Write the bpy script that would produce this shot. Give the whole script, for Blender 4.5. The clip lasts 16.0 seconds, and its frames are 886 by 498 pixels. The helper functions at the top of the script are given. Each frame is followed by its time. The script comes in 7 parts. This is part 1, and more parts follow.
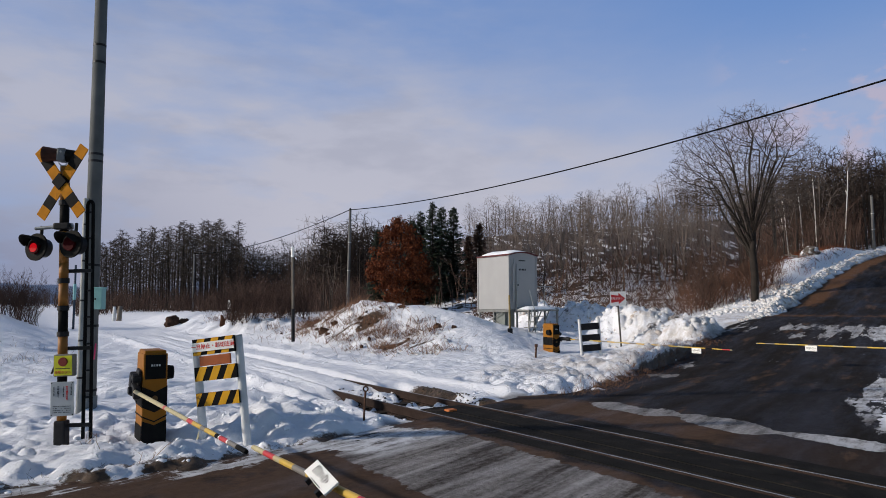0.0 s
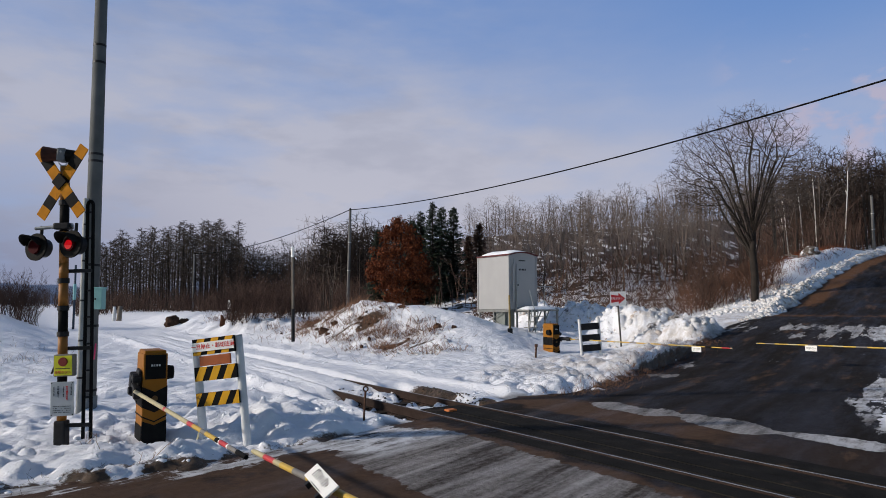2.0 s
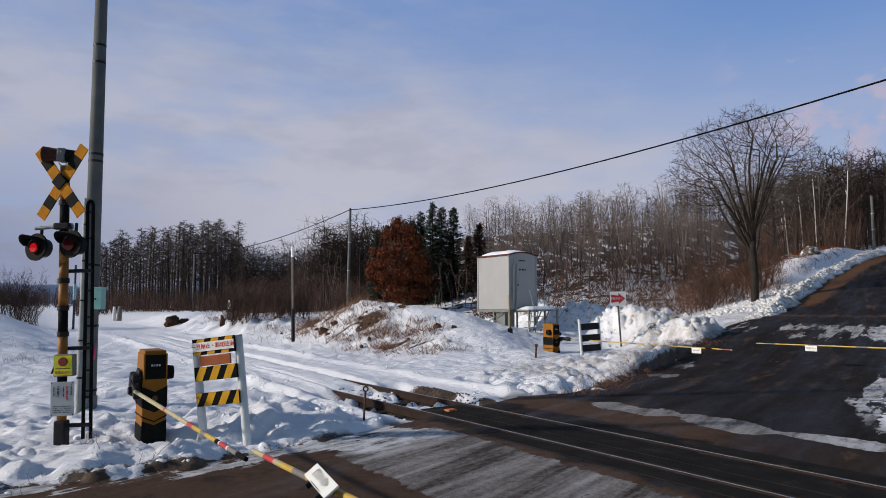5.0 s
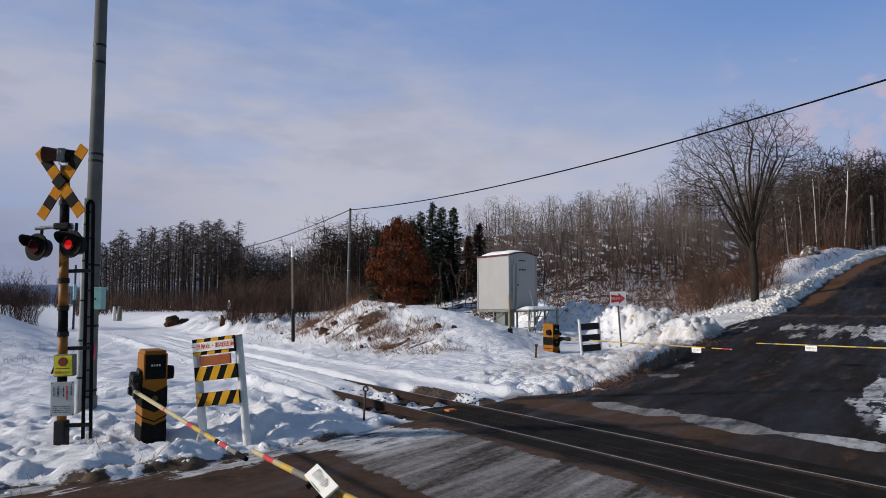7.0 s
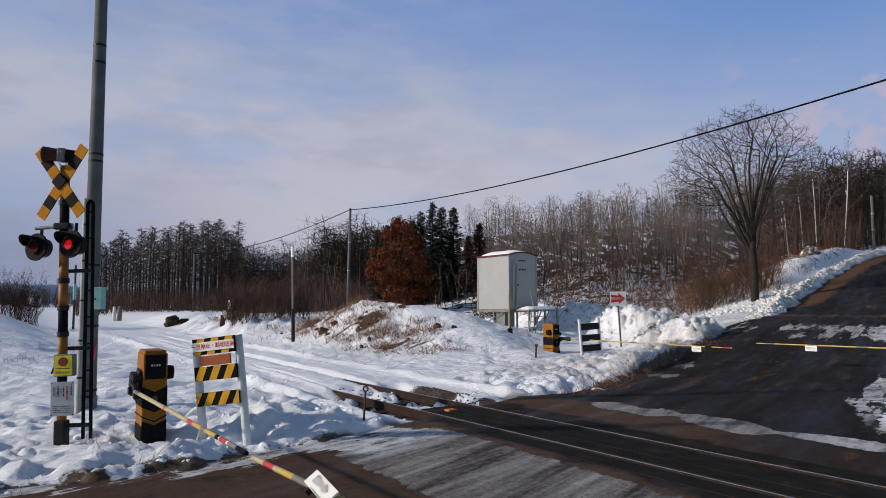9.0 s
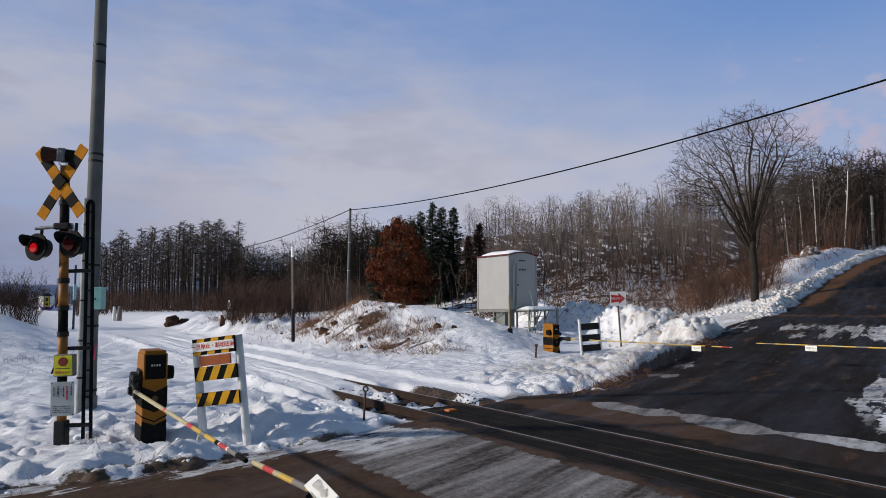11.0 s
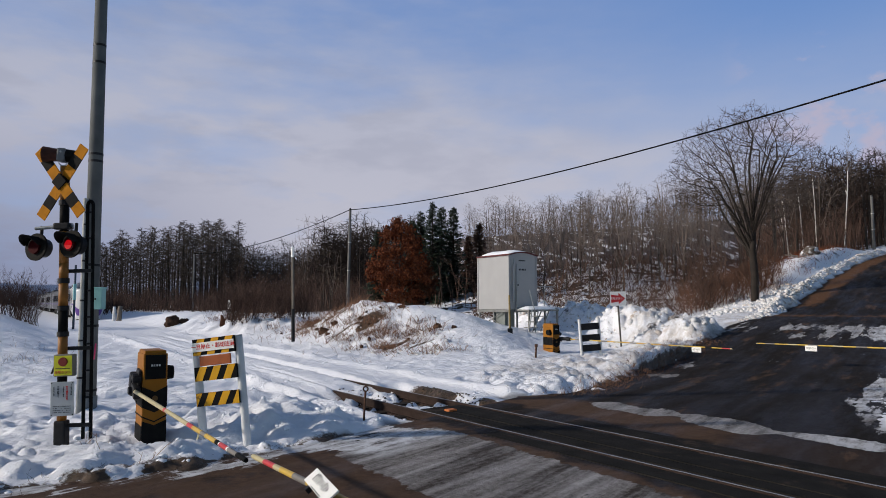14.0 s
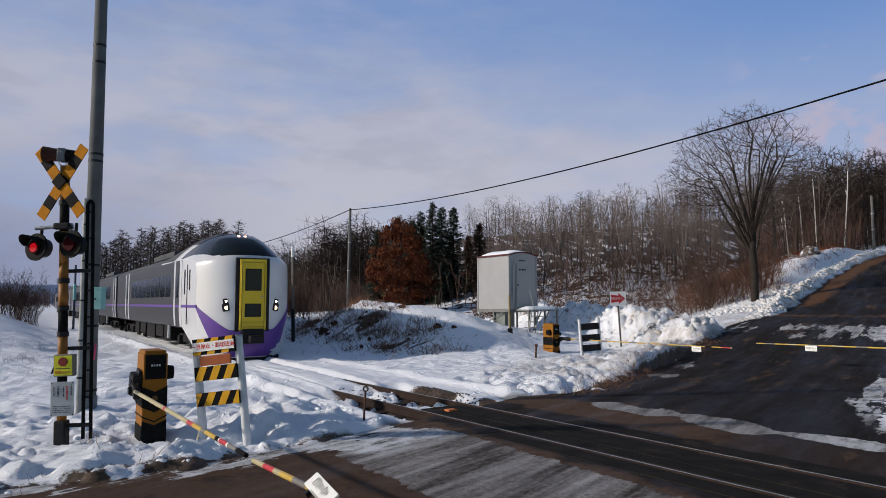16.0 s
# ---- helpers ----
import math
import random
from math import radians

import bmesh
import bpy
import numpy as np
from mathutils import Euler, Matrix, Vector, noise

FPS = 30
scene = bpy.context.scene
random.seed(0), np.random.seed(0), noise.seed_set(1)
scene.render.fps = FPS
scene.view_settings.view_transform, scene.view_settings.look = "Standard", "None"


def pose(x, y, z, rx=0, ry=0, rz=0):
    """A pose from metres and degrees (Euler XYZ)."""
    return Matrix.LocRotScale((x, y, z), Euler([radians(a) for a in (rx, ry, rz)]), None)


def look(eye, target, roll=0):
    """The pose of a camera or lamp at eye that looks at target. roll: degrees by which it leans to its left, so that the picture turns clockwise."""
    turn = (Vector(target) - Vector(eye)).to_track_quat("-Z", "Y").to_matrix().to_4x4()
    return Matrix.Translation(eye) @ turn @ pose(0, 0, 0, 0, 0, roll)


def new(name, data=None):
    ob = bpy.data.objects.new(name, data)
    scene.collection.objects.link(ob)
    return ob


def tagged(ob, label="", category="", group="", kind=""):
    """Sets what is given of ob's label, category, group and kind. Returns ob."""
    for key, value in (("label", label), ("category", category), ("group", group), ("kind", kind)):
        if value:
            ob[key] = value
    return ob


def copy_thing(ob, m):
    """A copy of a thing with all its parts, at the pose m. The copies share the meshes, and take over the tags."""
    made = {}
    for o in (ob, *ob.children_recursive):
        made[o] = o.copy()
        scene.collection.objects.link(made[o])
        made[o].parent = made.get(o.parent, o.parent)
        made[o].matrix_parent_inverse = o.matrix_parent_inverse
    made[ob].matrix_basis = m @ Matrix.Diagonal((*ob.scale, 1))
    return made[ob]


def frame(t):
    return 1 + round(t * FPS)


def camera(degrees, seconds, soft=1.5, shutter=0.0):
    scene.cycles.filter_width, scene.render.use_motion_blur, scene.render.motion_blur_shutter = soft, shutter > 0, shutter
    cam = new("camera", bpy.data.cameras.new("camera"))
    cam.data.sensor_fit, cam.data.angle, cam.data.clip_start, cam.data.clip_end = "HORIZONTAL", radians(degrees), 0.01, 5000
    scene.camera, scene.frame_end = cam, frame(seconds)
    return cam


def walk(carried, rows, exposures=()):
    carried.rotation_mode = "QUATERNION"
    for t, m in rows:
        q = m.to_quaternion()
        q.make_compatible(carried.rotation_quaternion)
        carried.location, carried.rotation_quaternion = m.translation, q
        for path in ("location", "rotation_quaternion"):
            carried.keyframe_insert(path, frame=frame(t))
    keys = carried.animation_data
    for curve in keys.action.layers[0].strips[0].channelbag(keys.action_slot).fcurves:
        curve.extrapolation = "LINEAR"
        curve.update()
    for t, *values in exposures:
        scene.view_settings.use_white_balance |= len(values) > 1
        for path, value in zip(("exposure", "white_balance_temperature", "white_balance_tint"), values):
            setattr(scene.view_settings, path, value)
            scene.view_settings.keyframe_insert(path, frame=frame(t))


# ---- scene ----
cam = camera(66.32, 16.0, soft=0.9)
walk(cam, [(0.0, pose(0, 0, 1.72, 94.574, 0, 0)), (16.0, pose(0, 0, 1.72, 94.574, 0, 0))],
     exposures=[(0.0, 0.0), (16.0, 0.0)])

# ---- world, sun ----
SUN_AZ, SUN_EL = -100.0, 21.5          # degrees from +Y towards +X, and above the horizon
world = bpy.data.worlds.new("sky")
scene.world = world
world.use_nodes = True
wn = world.node_tree
wn.nodes.clear()
sky = wn.nodes.new("ShaderNodeTexSky")
sky.sky_type, sky.sun_disc = "NISHITA", False
sky.sun_elevation, sky.sun_rotation = radians(SUN_EL), radians(SUN_AZ)
sky.altitude, sky.air_density, sky.dust_density, sky.ozone_density = 200, 1.0, 0.6, 2.0
bg = wn.nodes.new("ShaderNodeBackground")
bg.inputs["Strength"].default_value = 0.098
wo = wn.nodes.new("ShaderNodeOutputWorld")
wn.links.new(sky.outputs[0], bg.inputs[0])
wn.links.new(bg.outputs[0], wo.inputs[0])
sun = new("sun", bpy.data.lights.new("sun", "SUN"))
sun.data.energy, sun.data.angle, sun.data.color = 3.75, radians(1.6), (1.0, 0.90, 0.785)
_sd = Vector((math.sin(radians(SUN_AZ)) * math.cos(radians(SUN_EL)), math.cos(radians(SUN_AZ)) * math.cos(radians(SUN_EL)), math.sin(radians(SUN_EL))))
sun.matrix_world = look(_sd * 50, (0, 0, 0))


# ---- plan: the track runs straight along AW, the road crosses it ----
TO = Vector((2.3, 8.2))               # a point between the rails on the crossing
AW = Vector((-0.540, 0.8416))         # along the track, away from the crossing
TR = Vector((0.8416, 0.540))          # across the track, towards the hillside
RO = Vector((-1.4, 4.9))              # a point on the road's middle
RT = Vector((0.58, 0.8146))           # along the road, towards the hill
RL = Vector((-0.8146, 0.58))          # across the road, to its left
TURN = math.degrees(math.atan2(-AW.x, AW.y))   # turn about z of things that face along the track
MACHINE_Z = -0.03


def track_xy(s, d):
    p = TO + AW * s + TR * d
    return p.x, p.y


def sstep(a, b, x):
    t = np.clip((x - a) / (b - a), 0, 1)
    return t * t * (3 - 2 * t)


def _hash(i, j, seed):
    n = (i * 374761393 + j * 668265263 + seed * 1442695041) & 0xFFFFFFFF
    n = ((n ^ (n >> 13)) * 1274126177) & 0xFFFFFFFF
    return ((n ^ (n >> 16)) & 0xFFFF) / 65535.0


def vnoise(x, y, seed=0):
    """Smooth noise on the plan, 0 to 1."""
    xi, yi = np.floor(x).astype(np.int64), np.floor(y).astype(np.int64)
    u, v = x - xi, y - yi
    u, v = u * u * (3 - 2 * u), v * v * (3 - 2 * v)
    a, b = _hash(xi, yi, seed), _hash(xi + 1, yi, seed)
    c, e = _hash(xi, yi + 1, seed), _hash(xi + 1, yi + 1, seed)
    return (a * (1 - u) + b * u) * (1 - v) + (c * (1 - u) + e * u) * v


def fnoise(x, y, seed=0, octaves=4):
    tot, amp, norm = 0, 1.0, 0
    for k in range(octaves):
        tot = tot + amp * vnoise(x * 2 ** k + 17.3 * k, y * 2 ** k - 9.1 * k, seed + k)
        norm += amp
        amp *= 0.5
    return tot / norm


def road_z(r):
    """Height of the road, r metres along it from the near barrier."""
    return 1.25 * sstep(13, 32, r) + 0.145 * np.maximum(0, r - 31) * (1 - 0.5 * sstep(70, 140, r))


def frames_of(x, y):
    s = (x - TO.x) * AW.x + (y - TO.y) * AW.y
    d = (x - TO.x) * TR.x + (y - TO.y) * TR.y
    r = (x - RO.x) * RT.x + (y - RO.y) * RT.y
    e = (x - RO.x) * RL.x + (y - RO.y) * RL.y
    return s, d, r, e


def edge_left(r):
    """How far the road's bare surface reaches to its left."""
    return np.interp(r, (-8, -0.3, 0.7, 1.5, 2.3, 3.5, 4.9, 6.0, 6.5, 7.3, 7.8, 8.3, 9.0, 10, 12.8, 17.4, 19.5, 21.3, 23.5, 25, 27, 30, 38, 45, 52, 59, 75, 95),
                     (3.6, 2.75, 2.32, 2.10, 2.04, 2.0, 2.15, 2.6, 2.9, 2.8, 2.6, 2.0, 1.35, 1.35, 1.7, 1.85, 1.9, 1.95, 2.0, 2.0, 1.7, 1.4, 1.0, 0.7, 0.0, -1.0, -4.0, -9.0))


def edge_right(r):
    return np.interp(r, (-8, 3, 7, 8.5, 11, 12.2, 17.3, 22, 38, 45, 52, 59, 75, 95), (7, 6, 3.5, 3.0, 2.6, 2.7, 3.05, 3.4, 4.0, 4.6, 5.6, 7.2, 11.2, 17.0))


def land(x, y):
    """Height of the ground with its snow, how far it lies bare, and how far it is road."""
    s, d, r, e = frames_of(x, y)
    rz = road_z(r)
    we = e - edge_left(r)
    # hillside on the far side of the track
    hill = np.maximum(0, r - 33)
    hill = (0.15 + 0.06 * sstep(6, 20, e)) * hill * sstep(-14, 12, x + 0.12 * (y - 50)) * (1 - 0.45 * sstep(75, 170, r))
    hill = np.minimum(hill, 14 + 0.01 * hill)
    # plateau beside the track, its crest of pushed snow, and the wall of ploughed snow towards the road
    lip = 0.34 * sstep(12.0, 14.5, r) * sstep(21.5, 19.5, r) * sstep(0.0, 0.25, we) * sstep(2.0, 0.6, we)
    bank = lip + (0.12 + 0.50 * sstep(13.2, 16.0, s + 0.5 * (d - 10))) * sstep(2.0, 7.0, d) * sstep(5.0, 9.0, s)
    crest = 1.08 * np.exp(-(((s - 20.3) / 3.0) ** 2 + ((d - 6.3) / 1.7) ** 2))
    crest = crest + 0.90 * np.exp(-(((s - 15.6) / 3.6) ** 2 + ((d - 7.7) / 2.1) ** 2))
    wall_n = fnoise(x * 1.0, y * 1.0, 5, 5)
    wall = (0.62 + 0.85 * wall_n) * np.exp(-np.abs((d - 14.8) / 1.5) ** 3) * sstep(7.9, 9.1, s) * (1 - sstep(19, 24, s))
    # field on the near side
    field = 1.30 * sstep(-3.4, -8.0, d) * sstep(10, 34, s) + 0.2 * sstep(-6, -16, d) * sstep(18, 40, s)
    near_hump = 0.26 * np.exp(-(((s - 4.0) / 1.3) ** 2 + ((d + 2.7) / 0.8) ** 2)) + 0.12 * np.exp(-(((s - 2.9) / 0.7) ** 2 + ((d + 5.0) / 1.6) ** 2))
    # broken bank of pushed snow beyond the track, further on
    far_n = fnoise(x * 0.55, y * 0.55, 25, 4)
    far_bank = 0.55 * (0.10 + 0.70 * far_n + 0.8 * np.abs(2 * fnoise(x * 1.3, y * 1.3, 27, 3) - 1)) * sstep(2.3, 4.2, d + 1.6 * (far_n - 0.5)) * (1 - 0.55 * sstep(6.0, 9.0, d)) * sstep(25, 31, s) * (1 - sstep(52, 66, s))
    z = hill + bank + crest + wall + field + near_hump + far_bank
    # trodden hollows round the far machine and trestle
    for cx, cy, w in ((3.95, 22.6, 1.3), (4.75, 21.5, 1.2), (-3.72, 8.72, 0.55), (-2.55, 8.55, 0.6)):
        z = z * (1 - 0.9 * np.exp(-(((x - cx) ** 2 + (y - cy) ** 2) / w ** 2)))
    # windrow along the road up the hill
    row = 0.34 * np.exp(-((we - 0.5) / 0.30) ** 2) * sstep(29, 33, r) * (1 - 0.3 * sstep(36, 50, r))
    row = row * (0.25 + 1.5 * fnoise(x * 2.2, y * 2.2, 15, 3))
    # cut bank above the road on the hill
    cut = 1.15 * sstep(0.4, 2.0, we) * (1 - sstep(4.5, 8, we)) * sstep(35, 48, r) * (1 - sstep(54, 66, r))
    side = sstep(7, 0.5, np.maximum(we, -e - edge_right(r))) * sstep(21, 31, r)
    z = z * (1 - side) + (rz + 0.1) * side + row + cut
    # snow's own relief
    close = np.exp(-((x + 1) ** 2 + (y - 13) ** 2) / 26 ** 2)
    z = z + (fnoise(x * 0.35, y * 0.35, 11, 3) - 0.5) * 0.20
    soft = fnoise(x * 1.15, y * 1.15, 21, 3) - 0.5
    rough = np.clip(sstep(5.0, 0.8, np.abs(we)) * sstep(26, 18, r) + 0.9 * sstep(9, 5, np.abs(d + 4)) * sstep(9, 4, s) + sstep(0.05, 0.4, wall) + 0.7 * sstep(0.1, 0.5, row), 0, 1)
    z = z + soft * (0.17 + 0.05 * rough) * (0.35 + 0.65 * close)
    puff = np.abs(2 * fnoise(x * 1.4, y * 1.4, 31, 2) - 1) * 0.15 + np.abs(2 * fnoise(x * 3.3 + 5, y * 3.3, 33, 2) - 1) * 0.13
    puff = puff + np.abs(2 * fnoise(x * 5.2 + 5, y * 5.2, 36, 2) - 1) * 0.10
    z = z + 0.95 * (puff - 0.10) * rough + (fnoise(x * 4.2, y * 4.2, 37, 3) - 0.5) * (0.085 + 0.05 * rough) * close
    z = z + (np.abs(2 * fnoise(x * 1.9, y * 1.9, 39, 2) - 1) * 0.36 + np.abs(2 * fnoise(x * 3.6, y * 3.6, 45, 3) - 1) * 0.34 - 0.22) * sstep(0.1, 0.6, wall + row)
    crust = sstep(-2.2, -3.4, d) * sstep(40, 24, s)
    z = z + crust * (np.abs(2 * fnoise(x * 2.1, y * 1.5, 61, 4) - 1) * 0.09 + np.abs(2 * fnoise(x * 5.0, y * 3.4, 63, 3) - 1) * 0.07 - 0.04)
    for cx, cy, w in ((-3.72, 8.70, 0.5), (-2.50, 8.50, 0.5)):
        z = z - 0.16 * np.exp(-(((x - cx) ** 2 + (y - cy) ** 2) / w ** 2))
    tuft = np.maximum(0, fnoise(x * 2.4, y * 2.4, 35, 3) - 0.5) * np.exp(-((d - 5.4) / 1.6) ** 2) * sstep(11, 14, s) * (1 - sstep(24, 29, s))
    z = z + tuft * 0.4
    # track bed: smooth ploughed snow with the lines of the rails
    bed = sstep(2.4, 1.5, np.abs(d))
    dr = d + 0.03 - np.interp(s, (-6, 0, 5, 8, 10.5, 14.5, 43, 120), (0.23, -0.03, -0.24, -0.2, -0.1, -0.08, 0.28, 0.5))
    groove = np.exp(-((dr + 0.50) / 0.07) ** 2) + np.exp(-((dr - 0.34) / 0.07) ** 2) - 0.8 * np.exp(-((dr + 0.70) / 0.09) ** 2) - 0.8 * np.exp(-((dr - 0.56) / 0.09) ** 2)
    bedz = 0.03 * sstep(7, 9, s) - 0.075 * groove + 0.13 * (0.5 + vnoise(s * 1.3, d, 43)) * np.exp(-((np.abs(d) - 1.75) / 0.20) ** 2) + (fnoise(s * 0.8, d * 6, 41, 3) - 0.5) * 0.06 + (fnoise(s * 3.0, d * 4, 42, 3) - 0.5) * 0.05
    melt = 6.9 + 1.4 * (fnoise(x * 1.2, y * 1.2, 8, 2) - 0.5)
    pit = -0.16 + 0.13 * sstep(0.50, 0.62, fnoise(x * 2.2, y * 2.2, 9, 3)) * sstep(3.4, 5.5, s)
    inner = sstep(0.16, -0.16, np.abs(dr) - 1.0 - 0.4 * (fnoise(x * 2, y * 2, 19, 2) - 0.5)) * (1 - sstep(-0.4, 0.6, s - melt))
    bedz = bedz * (1 - inner) + pit * inner
    z = z * (1 - bed) + bedz * bed
    # the road lies free
    edge_n = (fnoise(x * 0.9, y * 0.9, 51, 4) - 0.5) * 0.9
    left = sstep(-0.10, 0.40, we + edge_n)
    right = sstep(-0.05, 0.6, (-e - edge_right(r)) + edge_n)
    free = 1 - np.maximum(left, right)
    free = np.where(r < 90, free, 0)
    open_bed = bed * sstep(1.5, 1.1, np.abs(d)) * sstep(2.0, 2.4, e) * sstep(9, 8, s)
    free = free * (1 - open_bed)
    roadz = rz - 0.045
    z = z * (1 - free) + roadz * free
    # soil and dry grass that shows at the edges and on the steep side of the crest
    g = fnoise(x * 1.1, y * 1.1, 71, 4)
    g2 = fnoise(x * 2.6, y * 2.6, 73, 3)
    bare = np.exp(-(((d - 5.0) / 1.1) ** 2)) * sstep(11, 14, s) * (1 - sstep(23, 27, s)) * sstep(0.60, 0.68, fnoise(s * 2.0, (d + 0.7 * s) * 0.9, 73, 3))
    bare = np.maximum(bare, np.exp(-((we - 0.05) / (0.42 + 0.25 * sstep(3, 1, r))) ** 2) * sstep(0.40, 0.50, g2 + 0.05 * sstep(3, 1, r)) * sstep(26, 20, r) * (1 - sstep(3.2, 4.0, r) * sstep(9.0, 8.2, r)))
    litter = sstep(34, 44, y - 0.2 * x) * sstep(-10, 2, x) * sstep(1.5, 4.0, we)
    bare = np.maximum(bare, litter * sstep(0.56 - 0.22 * sstep(48, 70, y), 0.62 - 0.20 * sstep(48, 70, y), fnoise(x * 1.7, y * 1.7, 75, 4)))
    bare = np.maximum(bare, 0.9 * sstep(0.2, 0.8, cut) * 0.62 * sstep(0.50, 0.60, fnoise(x * 3.1, y * 3.1, 77, 3)))
    bare = np.maximum(bare, open_bed * sstep(1.15, 0.9, np.abs(d)) * sstep(7.2, 6.0, s) * sstep(0.53, 0.45, fnoise(x * 2.2, y * 2.2, 9, 3)))
    bare = np.maximum(bare, 0.56 * sstep(0.25, 0.7, wall) * sstep(0.50, 0.66, fnoise(x * 2.8, y * 2.8, 79, 4)))
    bare = np.maximum(bare, sstep(12.0, 13.5, r) * sstep(21.5, 20, r) * sstep(0.36, 0.20, we + 0.5 * (g2 - 0.5)) * sstep(-0.35, -0.15, we))
    low = np.maximum(sstep(0.14, 0.04, z - rz), sstep(11.5, 13, r) * sstep(21.5, 20, r) * sstep(0.32, 0.12, we))
    bare = np.where(np.abs(we) < 1.2, bare * low, bare)
    return z, bare, free


def road_ice(x, y):
    """How likely worn ice is on the road there."""
    s, d, r, e = frames_of(x, y)
    a = sstep(-1.0, -1.35, d) * sstep(-9.0, -6.0, d) * sstep(1.95, 1.55, e) * sstep(-0.15, 0.25, r - 1.85 - 0.40 * np.maximum(e, -0.5))
    mid = np.interp(-e, (-0.7, 0.2, 1.0, 2.0, 2.6, 3.5, 6), (2.35, 2.30, 2.33, 2.40, 2.50, 2.65, 3.3)) + 0.30 * (vnoise(e * 1.5 + 9, d * 0 + 7.0, 63) - 0.5)
    half = np.interp(-e, (-0.85, -0.4, 0.3, 1.5, 2.2, 2.6, 4.0), (0.05, 0.42, 0.54, 0.52, 0.42, 0.30, 0.3)) * (0.55 + 0.8 * vnoise(e * 1.6, d * 0 + 3.0, 61)) * (1 - 0.8 * np.exp(-((e + 0.75) / 0.22) ** 2)) * (1 - 0.7 * np.exp(-((e + 2.3) / 0.2) ** 2))
    b = sstep(half + 0.10, half - 0.12, np.abs(d - mid)) * sstep(-0.95, -0.7, -e)
    tongue = 0.80 * sstep(2.3, 3.0, r) * sstep(4.7, 4.1, r) * sstep(0.95, 1.35, e) + 0.55 * sstep(-0.5, 0.05, e - edge_left(r)) * sstep(3.0, 2.5, r)
    c = 0.62 * np.exp(-((r - 24.8) / 1.5) ** 2) * sstep(-3.6, -3.0, e) * sstep(0.9, 0.3, e) + 0.66 * np.exp(-((r - 22.6) / 1.2) ** 2 - ((e + 2.9) / 1.2) ** 2) + 0.62 * np.exp(-((r - 15.6) / 1.0) ** 2 - ((e - 1.3) / 0.45) ** 2)
    f = 1.30 * sstep(0.35, -0.35, e + edge_right(r)) * sstep(5.5, 7, r) * sstep(30, 22, r)
    h = 0.52 * sstep(30, 24, r) * sstep(22, 24, r) * sstep(0.6, 1.8, e)
    c = np.maximum(c, 0.75 * np.exp(-((r - 13.2) / 0.5) ** 2 - ((e - 1.25) / 0.55) ** 2) + 0.58 * np.exp(-((r - 23.0) / 2.0) ** 2 - ((e + 0.9) / 1.3) ** 2))
    g = 0.16 * sstep(4.0, 6.0, d) * sstep(34, 28, r)
    return np.maximum.reduce([a * 0.90, b * 0.95, c, f * 0.46, h, g, tongue])


def height(x, y):
    return float(land(np.array([float(x)]), np.array([float(y)]))[0][0])


# ---- materials ----
MATS = {}


